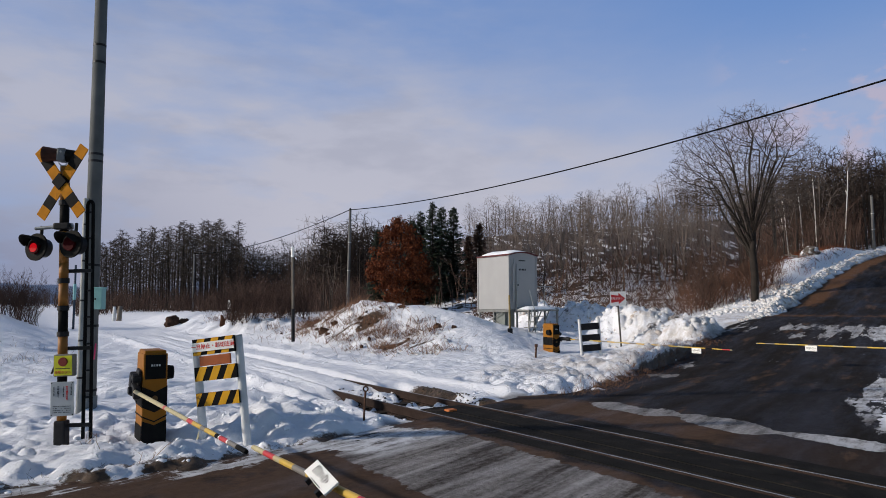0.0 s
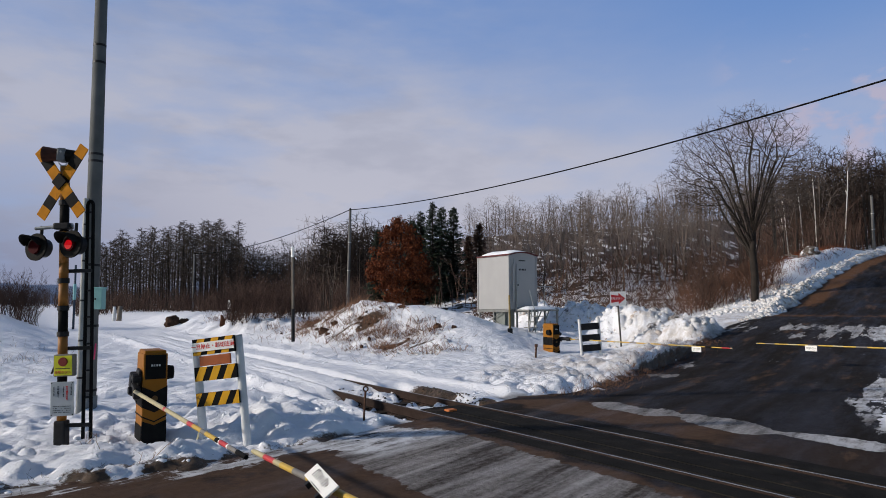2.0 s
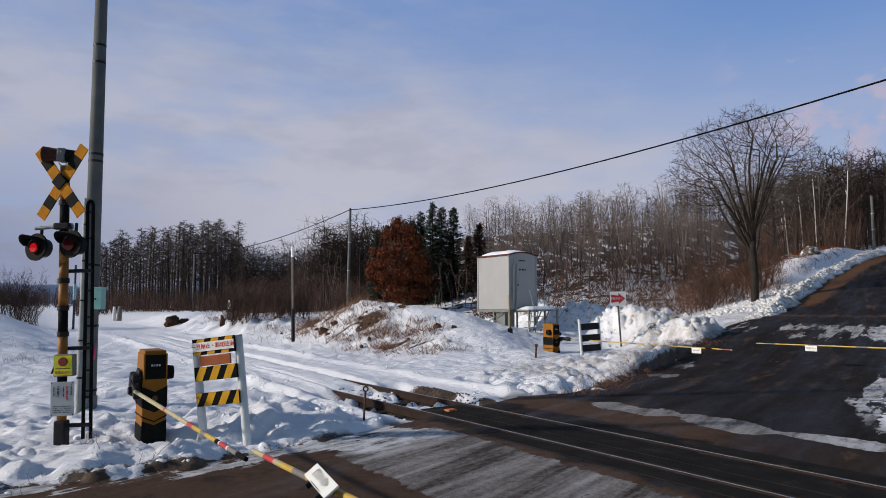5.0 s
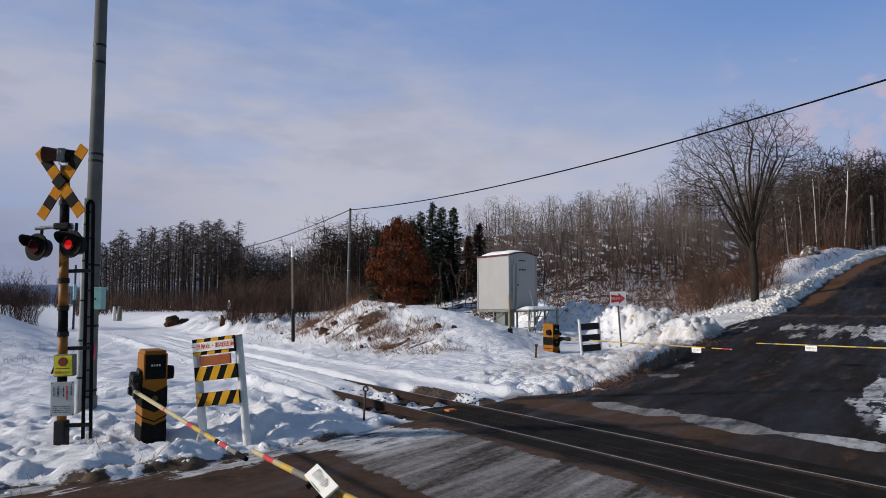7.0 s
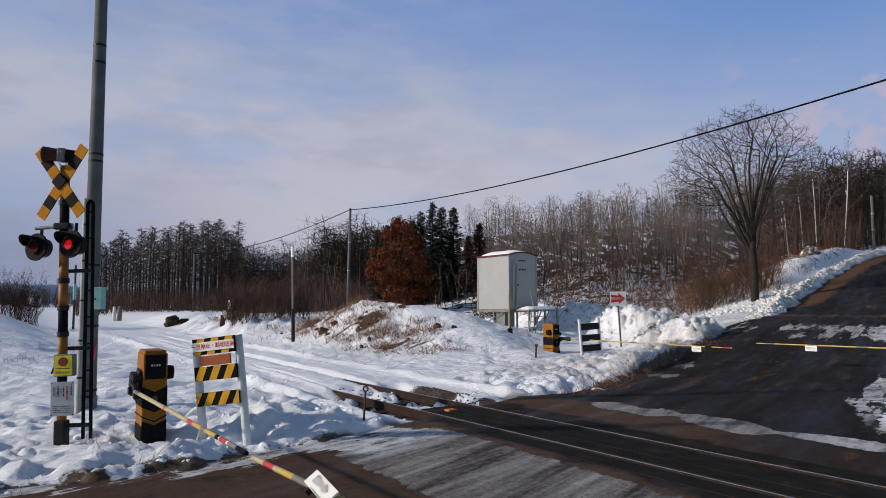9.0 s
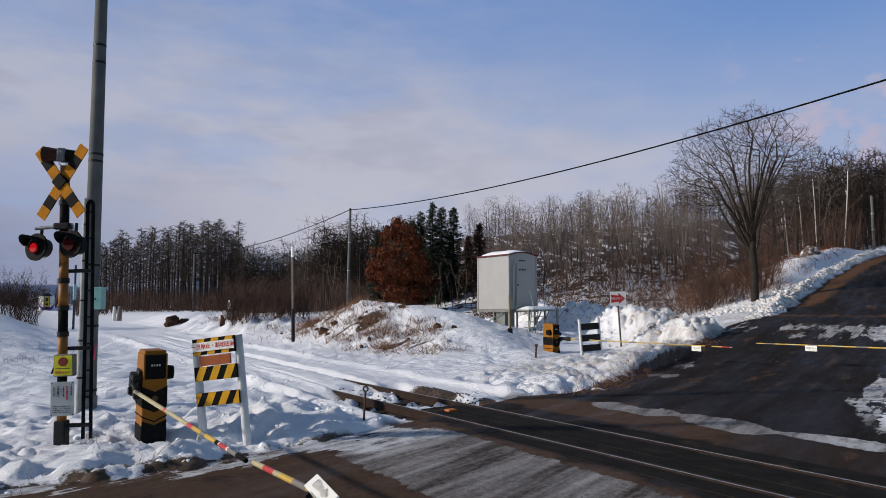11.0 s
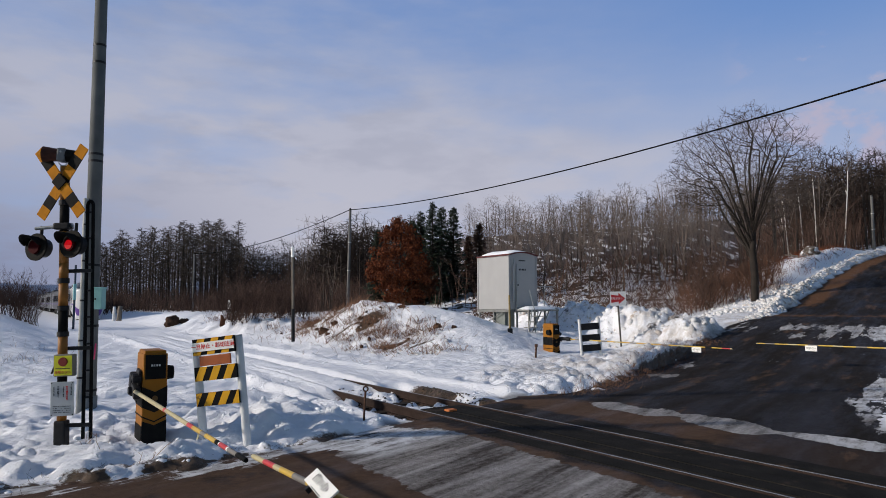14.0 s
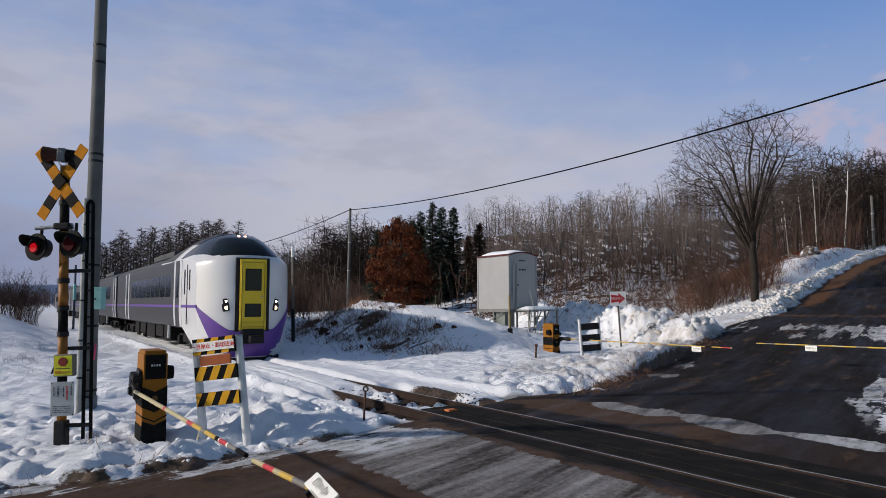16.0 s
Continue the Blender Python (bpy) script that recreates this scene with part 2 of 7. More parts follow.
def mat(name, base, rough=0.6, metal=0.0, vary=0.12, scale=6.0, bump=0.0, bscale=60.0, dirt=None, dirt_at=0.62, coat=0.0, island=0.0, gloss=None):
    """A surface: base colour with broad and fine variation, stains of the colour dirt, fine relief."""
    if name in MATS:
        return MATS[name]
    m = bpy.data.materials.new(name)
    MATS[name] = m
    m.use_nodes = True
    nt = m.node_tree
    b = nt.nodes["Principled BSDF"]
    tc = nt.nodes.new("ShaderNodeTexCoord")
    n1 = nt.nodes.new("ShaderNodeTexNoise")
    n1.inputs["Scale"].default_value, n1.inputs["Detail"].default_value = scale, 6
    nt.links.new(tc.outputs["Object"], n1.inputs["Vector"])
    mr = nt.nodes.new("ShaderNodeMapRange")
    mr.inputs["From Min"].default_value, mr.inputs["From Max"].default_value = 0.25, 0.75
    mr.inputs["To Min"].default_value, mr.inputs["To Max"].default_value = 1 - vary, 1 + vary
    nt.links.new(n1.outputs[0], mr.inputs["Value"])
    mul = nt.nodes.new("ShaderNodeVectorMath")
    mul.operation = "SCALE"
    mul.inputs[0].default_value = base
    nt.links.new(mr.outputs[0], mul.inputs["Scale"])
    col = mul.outputs[0]
    if dirt:
        n2 = nt.nodes.new("ShaderNodeTexNoise")
        n2.inputs["Scale"].default_value, n2.inputs["Detail"].default_value, n2.inputs["Roughness"].default_value = scale * 0.6, 9, 0.7
        nt.links.new(tc.outputs["Object"], n2.inputs["Vector"])
        r2 = nt.nodes.new("ShaderNodeMapRange")
        r2.inputs["From Min"].default_value, r2.inputs["From Max"].default_value = dirt_at, dirt_at + 0.1
        nt.links.new(n2.outputs[0], r2.inputs["Value"])
        mx = nt.nodes.new("ShaderNodeMix")
        mx.data_type = "RGBA"
        nt.links.new(r2.outputs[0], mx.inputs["Factor"])
        nt.links.new(col, mx.inputs["A"])
        mx.inputs["B"].default_value = (*dirt, 1)
        col = mx.outputs["Result"]
    if island:
        ge = nt.nodes.new("ShaderNodeNewGeometry")
        r3 = nt.nodes.new("ShaderNodeMapRange")
        r3.inputs["To Min"].default_value, r3.inputs["To Max"].default_value = 1 - island, 1 + island
        nt.links.new(ge.outputs["Random Per Island"], r3.inputs["Value"])
        m3 = nt.nodes.new("ShaderNodeVectorMath")
        m3.operation = "SCALE"
        nt.links.new(col, m3.inputs[0])
        nt.links.new(r3.outputs[0], m3.inputs["Scale"])
        col = m3.outputs[0]
    nt.links.new(col, b.inputs["Base Color"])
    b.inputs["Roughness"].default_value, b.inputs["Metallic"].default_value = rough, metal
    b.inputs["Specular IOR Level"].default_value = gloss if gloss is not None else (0.15 if max(base) < 0.13 else 0.4)
    if coat:
        b.inputs["Coat Weight"].default_value, b.inputs["Coat Roughness"].default_value = coat, 0.12
    if bump:
        n4 = nt.nodes.new("ShaderNodeTexNoise")
        n4.inputs["Scale"].default_value, n4.inputs["Detail"].default_value = bscale, 5
        nt.links.new(tc.outputs["Object"], n4.inputs["Vector"])
        bp = nt.nodes.new("ShaderNodeBump")
        bp.inputs["Strength"].default_value, bp.inputs["Distance"].default_value = bump, 0.02
        nt.links.new(n4.outputs[0], bp.inputs["Height"])
        nt.links.new(bp.outputs[0], b.inputs["Normal"])
    return m


def glow(name, colour, strength):
    if name in MATS:
        return MATS[name]
    m = bpy.data.materials.new(name)
    MATS[name] = m
    m.use_nodes = True
    b = m.node_tree.nodes["Principled BSDF"]
    b.inputs["Base Color"].default_value = (*colour, 1)
    b.inputs["Emission Color"].default_value = (*colour, 1)
    b.inputs["Emission Strength"].default_value = strength
    return m


YELLOW = mat("warning_yellow", (0.60, 0.31, 0.018), 0.5, dirt=(0.10, 0.06, 0.03), dirt_at=0.6, scale=9, bump=0.05, gloss=0.12)
MACHINE = mat("machine_yellow", (0.25, 0.100, 0.010), 0.5, dirt=(0.12, 0.06, 0.02), dirt_at=0.62, scale=6, bump=0.05, gloss=0.12)
CROSS = mat("crossbuck_orange", (0.40, 0.160, 0.010), 0.75, vary=0.15, dirt=(0.16, 0.07, 0.02), dirt_at=0.62, scale=8, gloss=0.06)
BLACK = mat("warning_black", (0.010, 0.010, 0.010), 0.6, vary=0.3, scale=9, gloss=0.03)
DARK = mat("dark_metal", (0.019, 0.019, 0.021), 0.5, 0.3, vary=0.3, scale=12)
GALV = mat("galvanised_steel", (0.33, 0.34, 0.34), 0.5, 0.5, vary=0.25, scale=7, dirt=(0.16, 0.15, 0.14), dirt_at=0.6)
WHITE = mat("white_paint", (0.75, 0.75, 0.73), 0.45, vary=0.06, dirt=(0.35, 0.32, 0.28), dirt_at=0.66)
RED = mat("red_paint", (0.45, 0.02, 0.025), 0.45, vary=0.15)
CONCRETE = mat("pole_concrete", (0.098, 0.104, 0.106), 0.8, vary=0.25, scale=3, bump=0.15)
RUST = mat("rusty_steel", (0.085, 0.045, 0.03), 0.85, 0.2, vary=0.35, scale=10, bump=0.2)
WOODPOLE = mat("weathered_wood", (0.16, 0.135, 0.11), 0.9, vary=0.3, scale=4, bump=0.2)
SNOWCAP = mat("snow_cap", (0.82, 0.84, 0.88), 0.6, vary=0.04, bump=0.3, bscale=25)
PLOUGHED = mat("ploughed_snow", (0.60, 0.595, 0.60), 0.65, vary=0.10, scale=2, bump=0.4, bscale=25, dirt=(0.46, 0.40, 0.35), dirt_at=0.51)
BARK_DARK = mat("dark_bark", (0.026, 0.021, 0.018), 0.9, vary=0.35, scale=3)
TWIG_BROAD = mat("grey_brown_twig", (0.072, 0.058, 0.050), 0.9, vary=0.25, scale=1)
BARK = mat("bark", (0.055, 0.046, 0.040), 0.9, vary=0.35, scale=3)
TWIG = mat("twig", (0.140, 0.112, 0.098), 0.9, vary=0.25, scale=1)
TWIG_DARK = mat("dark_twig", (0.036, 0.026, 0.022), 0.9, vary=0.3, scale=1, island=0.3)
BARK_FAR = mat("larch_bark", (0.036, 0.029, 0.025), 0.9, vary=0.35, scale=1)
BIRCH = mat("birch_bark", (0.50, 0.485, 0.455), 0.7, vary=0.15, scale=5, dirt=(0.08, 0.07, 0.06), dirt_at=0.6)
SHRUB = mat("shrub_twig", (0.062, 0.038, 0.030), 0.9, vary=0.3, scale=1, island=0.35)
SHRUB_RED = mat("reddish_stem", (0.080, 0.050, 0.040), 0.9, vary=0.3, scale=1, island=0.4)
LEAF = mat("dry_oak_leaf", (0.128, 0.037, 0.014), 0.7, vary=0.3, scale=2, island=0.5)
# darker copy of the oak leaf: the smaller oak's shade is put into its colour
LEAF_SHADED = mat("shaded_oak_leaf", (0.085, 0.030, 0.014), 0.7, vary=0.3, scale=2, island=0.5)
NEEDLE_BROWN = mat("brownish_needle", (0.10, 0.060, 0.045), 0.8, vary=0.3, scale=1, island=0.4)
LARCH_TWIG = mat("larch_twig", (0.060, 0.048, 0.042), 0.9, vary=0.3, scale=1, island=0.3)
REDBRUSH = mat("reddish_brush", (0.080, 0.040, 0.026), 0.9, vary=0.3, scale=1, island=0.5)
LITTER = mat("grass_litter", (0.060, 0.038, 0.024), 0.9, vary=0.3, scale=4, island=0.6)
BALLAST = mat("ballast_stone", (0.075, 0.064, 0.054), 0.9, vary=0.3, scale=8, island=0.45)
EDGE_GRASS = mat("roadside_grass", (0.105, 0.055, 0.032), 0.9, vary=0.3, scale=2, island=0.5)
NEEDLE = mat("dark_needle", (0.046, 0.062, 0.044), 0.8, vary=0.3, scale=1, island=0.4)
POST_YELLOW = mat("post_yellow", (0.23, 0.090, 0.010), 0.6, dirt=(0.05, 0.022, 0.012), dirt_at=0.57, scale=7, bump=0.1)
STRAW = mat("reddish_straw", (0.15, 0.075, 0.042), 0.9, vary=0.3, scale=2, island=0.5)
GRASS = mat("dry_grass", (0.17, 0.10, 0.055), 0.9, vary=0.3, scale=2, island=0.45)


# ---- mesh helpers ----
def mesh_ob(name, verts, faces, material, parent=None, label="", smooth=False):
    me = bpy.data.meshes.new(name)
    me.from_pydata([tuple(v) for v in verts], [], faces)
    me.materials.append(material)
    if smooth:
        me.polygons.foreach_set("use_smooth", [True] * len(me.polygons))
    me.update()
    ob = new(name, me)
    if parent:
        ob.parent = parent
    if label:
        ob["label"] = label
    return ob


def part(name, bm, material, parent, label="", smooth=False):
    me = bpy.data.meshes.new(name)
    bm.to_mesh(me)
    bm.free()
    me.materials.append(material)
    if smooth:
        me.polygons.foreach_set("use_smooth", [True] * len(me.polygons))
    ob = new(name, me)
    if parent:
        ob.parent = parent
    if label:
        ob["label"] = label
    return ob


def thing(name, m, label, category, group="", kind=""):
    ob = new(name)
    ob.matrix_basis = m
    ob.empty_display_size = 0.2
    return tagged(ob, label, category, group, kind)


def box(bm, size, at=(0, 0, 0), rot=None, bevel=0.0):
    m = Matrix.Translation(at)
    if rot:
        m = m @ Euler([radians(a) for a in rot]).to_matrix().to_4x4()
    vs = bmesh.ops.create_cube(bm, size=1.0, matrix=m @ Matrix.Diagonal((*size, 1)))["verts"]
    if bevel:
        es = list({e for v in vs for e in v.link_edges})
        bmesh.ops.bevel(bm, geom=es, offset=bevel, segments=2, affect="EDGES", profile=0.6)
    return bm


def cyl(bm, r0, r1, a, b, seg=16, cap=True):
    a, b = Vector(a), Vector(b)
    q = (b - a).to_track_quat("Z", "Y").to_matrix().to_4x4()
    bmesh.ops.create_cone(bm, cap_ends=cap, segments=seg, radius1=r0, radius2=r1, depth=(b - a).length, matrix=Matrix.Translation((a + b) / 2) @ q)
    return bm


def B():
    return bmesh.new()


def slab(bm, outline, thick, m=Matrix()):
    """A flat outline in x and z, thick along y, facing -y at y = 0."""
    f = [bm.verts.new(m @ Vector((x, 0, z))) for x, z in outline]
    g = [bm.verts.new(m @ Vector((x, thick, z))) for x, z in outline]
    bm.faces.new(f)
    bm.faces.new(g[::-1])
    for i in range(len(f)):
        j = (i + 1) % len(f)
        bm.faces.new((f[j], f[i], g[i], g[j]))
    bmesh.ops.recalc_face_normals(bm, faces=bm.faces[:])
    return bm


def tubes(segments, sides=(6, 4, 3)):
    """Vertices and faces of open tapered tubes: rows of start, end, radius at both, level."""
    V, F = [], []
    for p, q, r0, r1, lv in segments:
        n = sides[min(lv, len(sides) - 1)]
        ax = (q - p)
        if ax.length < 1e-6:
            continue
        ax.normalize()
        u = ax.cross(Vector((0.31, 0.95, 0.05))).normalized()
        w = ax.cross(u)
        k = len(V)
        for c, r in ((p, r0), (q, r1)):
            for i in range(n):
                a = 2 * math.pi * i / n
                V.append(c + (u * math.cos(a) + w * math.sin(a)) * r)
        for i in range(n):
            j = (i + 1) % n
            F.append((k + i, k + j, k + n + j, k + n + i))
    return V, F


# ---- sky's clouds: a far sheet of thin cloud that drifts ----
def cloud_sheet():
    m = bpy.data.materials.new("thin_cloud")
    m.use_nodes = True
    nt = m.node_tree
    nt.nodes.clear()
    tc = nt.nodes.new("ShaderNodeTexCoord")

    def node(kind, **kw):
        n = nt.nodes.new(kind)
        for k, v in kw.items():
            n.inputs[k].default_value = v
        return n

    def noise_of(scale, stretch, detail, lo, hi, rough=0.55):
        mp = node("ShaderNodeMapping", Scale=stretch)
        n = node("ShaderNodeTexNoise", Scale=scale, Detail=detail, Roughness=rough)
        r = node("ShaderNodeMapRange")
        r.interpolation_type = "SMOOTHSTEP"
        r.inputs["From Min"].default_value, r.inputs["From Max"].default_value = lo, hi
        nt.links.new(tc.outputs["Object"], mp.inputs[0])
        nt.links.new(mp.outputs[0], n.inputs["Vector"])
        nt.links.new(n.outputs[0], r.inputs["Value"])
        return r.outputs[0]

    def math_of(op, a, b):
        n = nt.nodes.new("ShaderNodeMath")
        n.operation, n.use_clamp = op, True
        for k, v in ((0, a), (1, b)):
            if isinstance(v, (int, float)):
                n.inputs[k].default_value = v
            else:
                nt.links.new(v, n.inputs[k])
        return n.outputs[0]

    sep = nt.nodes.new("ShaderNodeSeparateXYZ")
    nt.links.new(tc.outputs["Object"], sep.inputs[0])

    def ramp(sock, a, b):
        r = node("ShaderNodeMapRange")
        r.interpolation_type = "SMOOTHSTEP"
        r.inputs["From Min"].default_value, r.inputs["From Max"].default_value = a, b
        nt.links.new(sock, r.inputs["Value"])
        return r.outputs[0]

    def mix(fac, a, b):
        x = nt.nodes.new("ShaderNodeMix")
        x.data_type = "RGBA"
        for key, v in (("A", a), ("B", b)):
            if isinstance(v, tuple):
                x.inputs[key].default_value = (*v, 1)
            else:
                nt.links.new(v, x.inputs[key])
        nt.links.new(fac, x.inputs["Factor"])
        return x.outputs["Result"]

    streak = noise_of(0.0015, (1, 1, 3.4), 7, 0.28, 0.70)
    fine = noise_of(0.0055, (1, 1, 2.6), 7, 0.36, 0.72)
    small = noise_of(0.0066, (1, 1, 1.6), 6, 0.49, 0.61)
    low = ramp(sep.outputs["Z"], 620.0, 200.0)            # thicker towards the horizon
    west = ramp(sep.outputs["X"], 750.0, -350.0)          # thicker over the field's side
    body = math_of("ADD", math_of("MULTIPLY", low, 0.62), math_of("MULTIPLY", west, 0.58))
    veil = math_of("MULTIPLY", math_of("ADD", math_of("MULTIPLY", streak, 0.85), math_of("MULTIPLY", fine, 0.35)), body)
    veil = math_of("ADD", veil, math_of("MULTIPLY", body, 0.36))
    puff = math_of("MULTIPLY", small, math_of("MULTIPLY", ramp(sep.outputs["X"], 540.0, 680.0), math_of("MULTIPLY", ramp(sep.outputs["Z"], 600.0, 470.0), 0.90)))
    blue = mix(ramp(sep.outputs["Z"], 120.0, 760.0), (0.30, 0.42, 0.68), (0.130, 0.255, 0.555))
    pale = mix(ramp(sep.outputs["Z"], 650.0, 150.0), (0.395, 0.428, 0.555), (0.50, 0.502, 0.59))
    grey = mix(math_of("MULTIPLY", ramp(sep.outputs["X"], -250.0, -950.0), ramp(sep.outputs["Z"], 420.0, 60.0)), pale, (0.235, 0.265, 0.395))
    under = math_of("MULTIPLY", noise_of(0.0042, (1, 1, 3.0), 6, 0.46, 0.66), math_of("MULTIPLY", west, 0.42))
    grey = mix(under, grey, (0.33, 0.35, 0.45))
    em = nt.nodes.new("ShaderNodeEmission")
    em.inputs["Strength"].default_value = 1.0
    nt.links.new(mix(puff, mix(veil, blue, grey), (0.46, 0.43, 0.555)), em.inputs["Color"])
    out = nt.nodes.new("ShaderNodeOutputMaterial")
    nt.links.new(em.outputs[0], out.inputs[0])
    V, F = [], []
    na, nz = 40, 12
    for i in range(na + 1):
        a = radians(-62 + 124 * i / na)
        for j in range(nz + 1):
            V.append((1500 * math.sin(a), 1500 * math.cos(a), -40 + 1100 * j / nz))
    for i in range(na):
        for j in range(nz):
            k = i * (nz + 1) + j
            F.append((k, k + nz + 1, k + nz + 2, k + 1))
    ob = mesh_ob("cloud_backdrop", V, F, m, smooth=True)
    return tagged(ob, "thin lavender winter cloud veil drifting over a blue sky", "cloud", kind="structure")


clouds = cloud_sheet()


# ---- ground ----
def snow_material():
    m = bpy.data.materials.new("snow")
    m.use_nodes = True
    nt = m.node_tree
    b = nt.nodes["Principled BSDF"]
    tc = nt.nodes.new("ShaderNodeTexCoord")

    def noise_of(scale, detail=6, rough=0.6):
        n = nt.nodes.new("ShaderNodeTexNoise")
        n.inputs["Scale"].default_value, n.inputs["Detail"].default_value, n.inputs["Roughness"].default_value = scale, detail, rough
        nt.links.new(tc.outputs["Object"], n.inputs["Vector"])
        return n.outputs[0]

    def mix(fac, a, bb):
        x = nt.nodes.new("ShaderNodeMix")
        x.data_type = "RGBA"
        for key, v in (("A", a), ("B", bb)):
            if isinstance(v, tuple):
                x.inputs[key].default_value = (*v, 1)
            else:
                nt.links.new(v, x.inputs[key])
        nt.links.new(fac, x.inputs["Factor"])
        return x.outputs["Result"]

    def ramp(sock, a, c):
        r = nt.nodes.new("ShaderNodeMapRange")
        r.inputs["From Min"].default_value, r.inputs["From Max"].default_value = a, c
        nt.links.new(sock, r.inputs["Value"])
        return r.outputs[0]

    def attr(name):
        a = nt.nodes.new("ShaderNodeAttribute")
        a.attribute_name = name
        return a.outputs["Fac"]

    # slightly blue snow, deepened: some of the skylight's blue is put into the colour
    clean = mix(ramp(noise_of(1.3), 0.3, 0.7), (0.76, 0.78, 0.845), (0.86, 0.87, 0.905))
    soil = mix(ramp(noise_of(9.0), 0.35, 0.65), (0.026, 0.017, 0.012), (0.105, 0.064, 0.036))
    ice = mix(ramp(noise_of(3.5, 9, 0.7), 0.35, 0.62), (0.13, 0.125, 0.122), (0.36, 0.36, 0.37))
    grit = nt.nodes.new("ShaderNodeMath")
    grit.operation = "ADD"
    nt.links.new(attr("bare"), grit.inputs[0])
    sub = nt.nodes.new("ShaderNodeMath")
    sub.operation = "SUBTRACT"
    nt.links.new(noise_of(14.0, 8, 0.7), sub.inputs[0])
    sub.inputs[1].default_value = 0.5
    nt.links.new(sub.outputs[0], grit.inputs[1])
    stain = nt.nodes.new("ShaderNodeMath")
    stain.operation = "MULTIPLY"
    nt.links.new(attr("ploughed"), stain.inputs[0])
    nt.links.new(ramp(noise_of(1.8, 8, 0.72), 0.40, 0.60), stain.inputs[1])
    clean = mix(stain.outputs[0], clean, (0.47, 0.43, 0.40))
    col = mix(ramp(attr("trodden"), 0.35, 0.75), clean, ice)
    col = mix(ramp(grit.outputs[0], 0.40, 0.60), col, soil)
    nt.links.new(col, b.inputs["Base Color"])
    b.inputs["Roughness"].default_value = 0.55
    b.inputs["Specular IOR Level"].default_value = 0.3
    fine = nt.nodes.new("ShaderNodeBump")
    fine.inputs["Strength"].default_value, fine.inputs["Distance"].default_value = 0.7, 0.035
    nt.links.new(noise_of(22.0, 9, 0.74), fine.inputs["Height"])
    vo = nt.nodes.new("ShaderNodeTexVoronoi")
    vo.feature, vo.inputs["Scale"].default_value = "SMOOTH_F1", 8.0
    nt.links.new(tc.outputs["Object"], vo.inputs["Vector"])
    clod = nt.nodes.new("ShaderNodeBump")
    clod.invert = True
    clod.inputs["Strength"].default_value, clod.inputs["Distance"].default_value = 0.35, 0.035
    nt.links.new(vo.outputs["Distance"], clod.inputs["Height"])
    nt.links.new(fine.outputs[0], clod.inputs["Normal"])
    bp = nt.nodes.new("ShaderNodeBump")
    bp.inputs["Strength"].default_value, bp.inputs["Distance"].default_value = 0.65, 0.06
    nt.links.new(noise_of(4.0, 10, 0.72), bp.inputs["Height"])
    nt.links.new(clod.outputs[0], bp.inputs["Normal"])
    nt.links.new(bp.outputs[0], b.inputs["Normal"])
    return m


def spread(knots, out_lo, out_hi, grow=1.09):
    """Grid lines: rows of (from, to, step), then ever wider to both ends."""
    a = []
    for lo, hi, step in knots:
        a += list(np.arange(lo, hi - step * 0.5, step))
    a.append(knots[-1][1])
    s, x = knots[-1][2], a[-1]
    while x < out_hi:
        s *= grow
        x += s
        a.append(x)
    s, x = knots[0][2], a[0]
    while x > out_lo:
        s *= grow
        x -= s
        a.insert(0, x)
    return np.array(a)


def build_ground():
    xs = spread([(-14, -7, 0.11), (-7, 4, 0.065), (4, 17, 0.10), (17, 28, 0.24)], -1400, 1400)
    ys = spread([(4.5, 12.5, 0.06), (12.5, 20, 0.085), (20, 34, 0.12), (34, 52, 0.28)], -120, 2600)
    X, Y = np.meshgrid(xs, ys)
    z, bare, free = land(X.ravel(), Y.ravel())
    far = sstep(300, 1500, np.hypot(X, Y).ravel())
    z = z * (1 - far)
    nx, ny = len(xs), len(ys)
    co = np.stack([X.ravel(), Y.ravel(), z], 1).astype(np.float32)
    i = (np.arange(ny - 1)[:, None] * nx + np.arange(nx - 1)[None, :]).ravel()
    quads = np.stack([i, i + 1, i + nx + 1, i + nx], 1).astype(np.int32)
    me = bpy.data.meshes.new("ground")
    me.vertices.add(len(co))
    me.vertices.foreach_set("co", co.ravel())
    me.loops.add(quads.size)
    me.loops.foreach_set("vertex_index", quads.ravel())
    me.polygons.add(len(quads))
    me.polygons.foreach_set("loop_start", np.arange(len(quads), dtype=np.int32) * 4)
    me.polygons.foreach_set("use_smooth", np.ones(len(quads), dtype=bool))
    me.update(calc_edges=True)
    s, d, r, e = frames_of(X.ravel(), Y.ravel())
    we = e - edge_left(r)
    heap = 0.85 * sstep(9.5, 12, r) * sstep(36, 30, r) * sstep(-0.2, 0.3, we) * sstep(4.5, 2.5, we)
    for name, val in (("bare", bare), ("trodden", free), ("ploughed", heap)):
        a = me.attributes.new(name, "FLOAT", "POINT")
        a.data.foreach_set("value", val.astype(np.float32))
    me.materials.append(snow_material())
    ob = new("ground", me)
    tagged(ob, "snow-covered ground with dry grass showing at the edges", "ground", kind="structure")


build_ground()


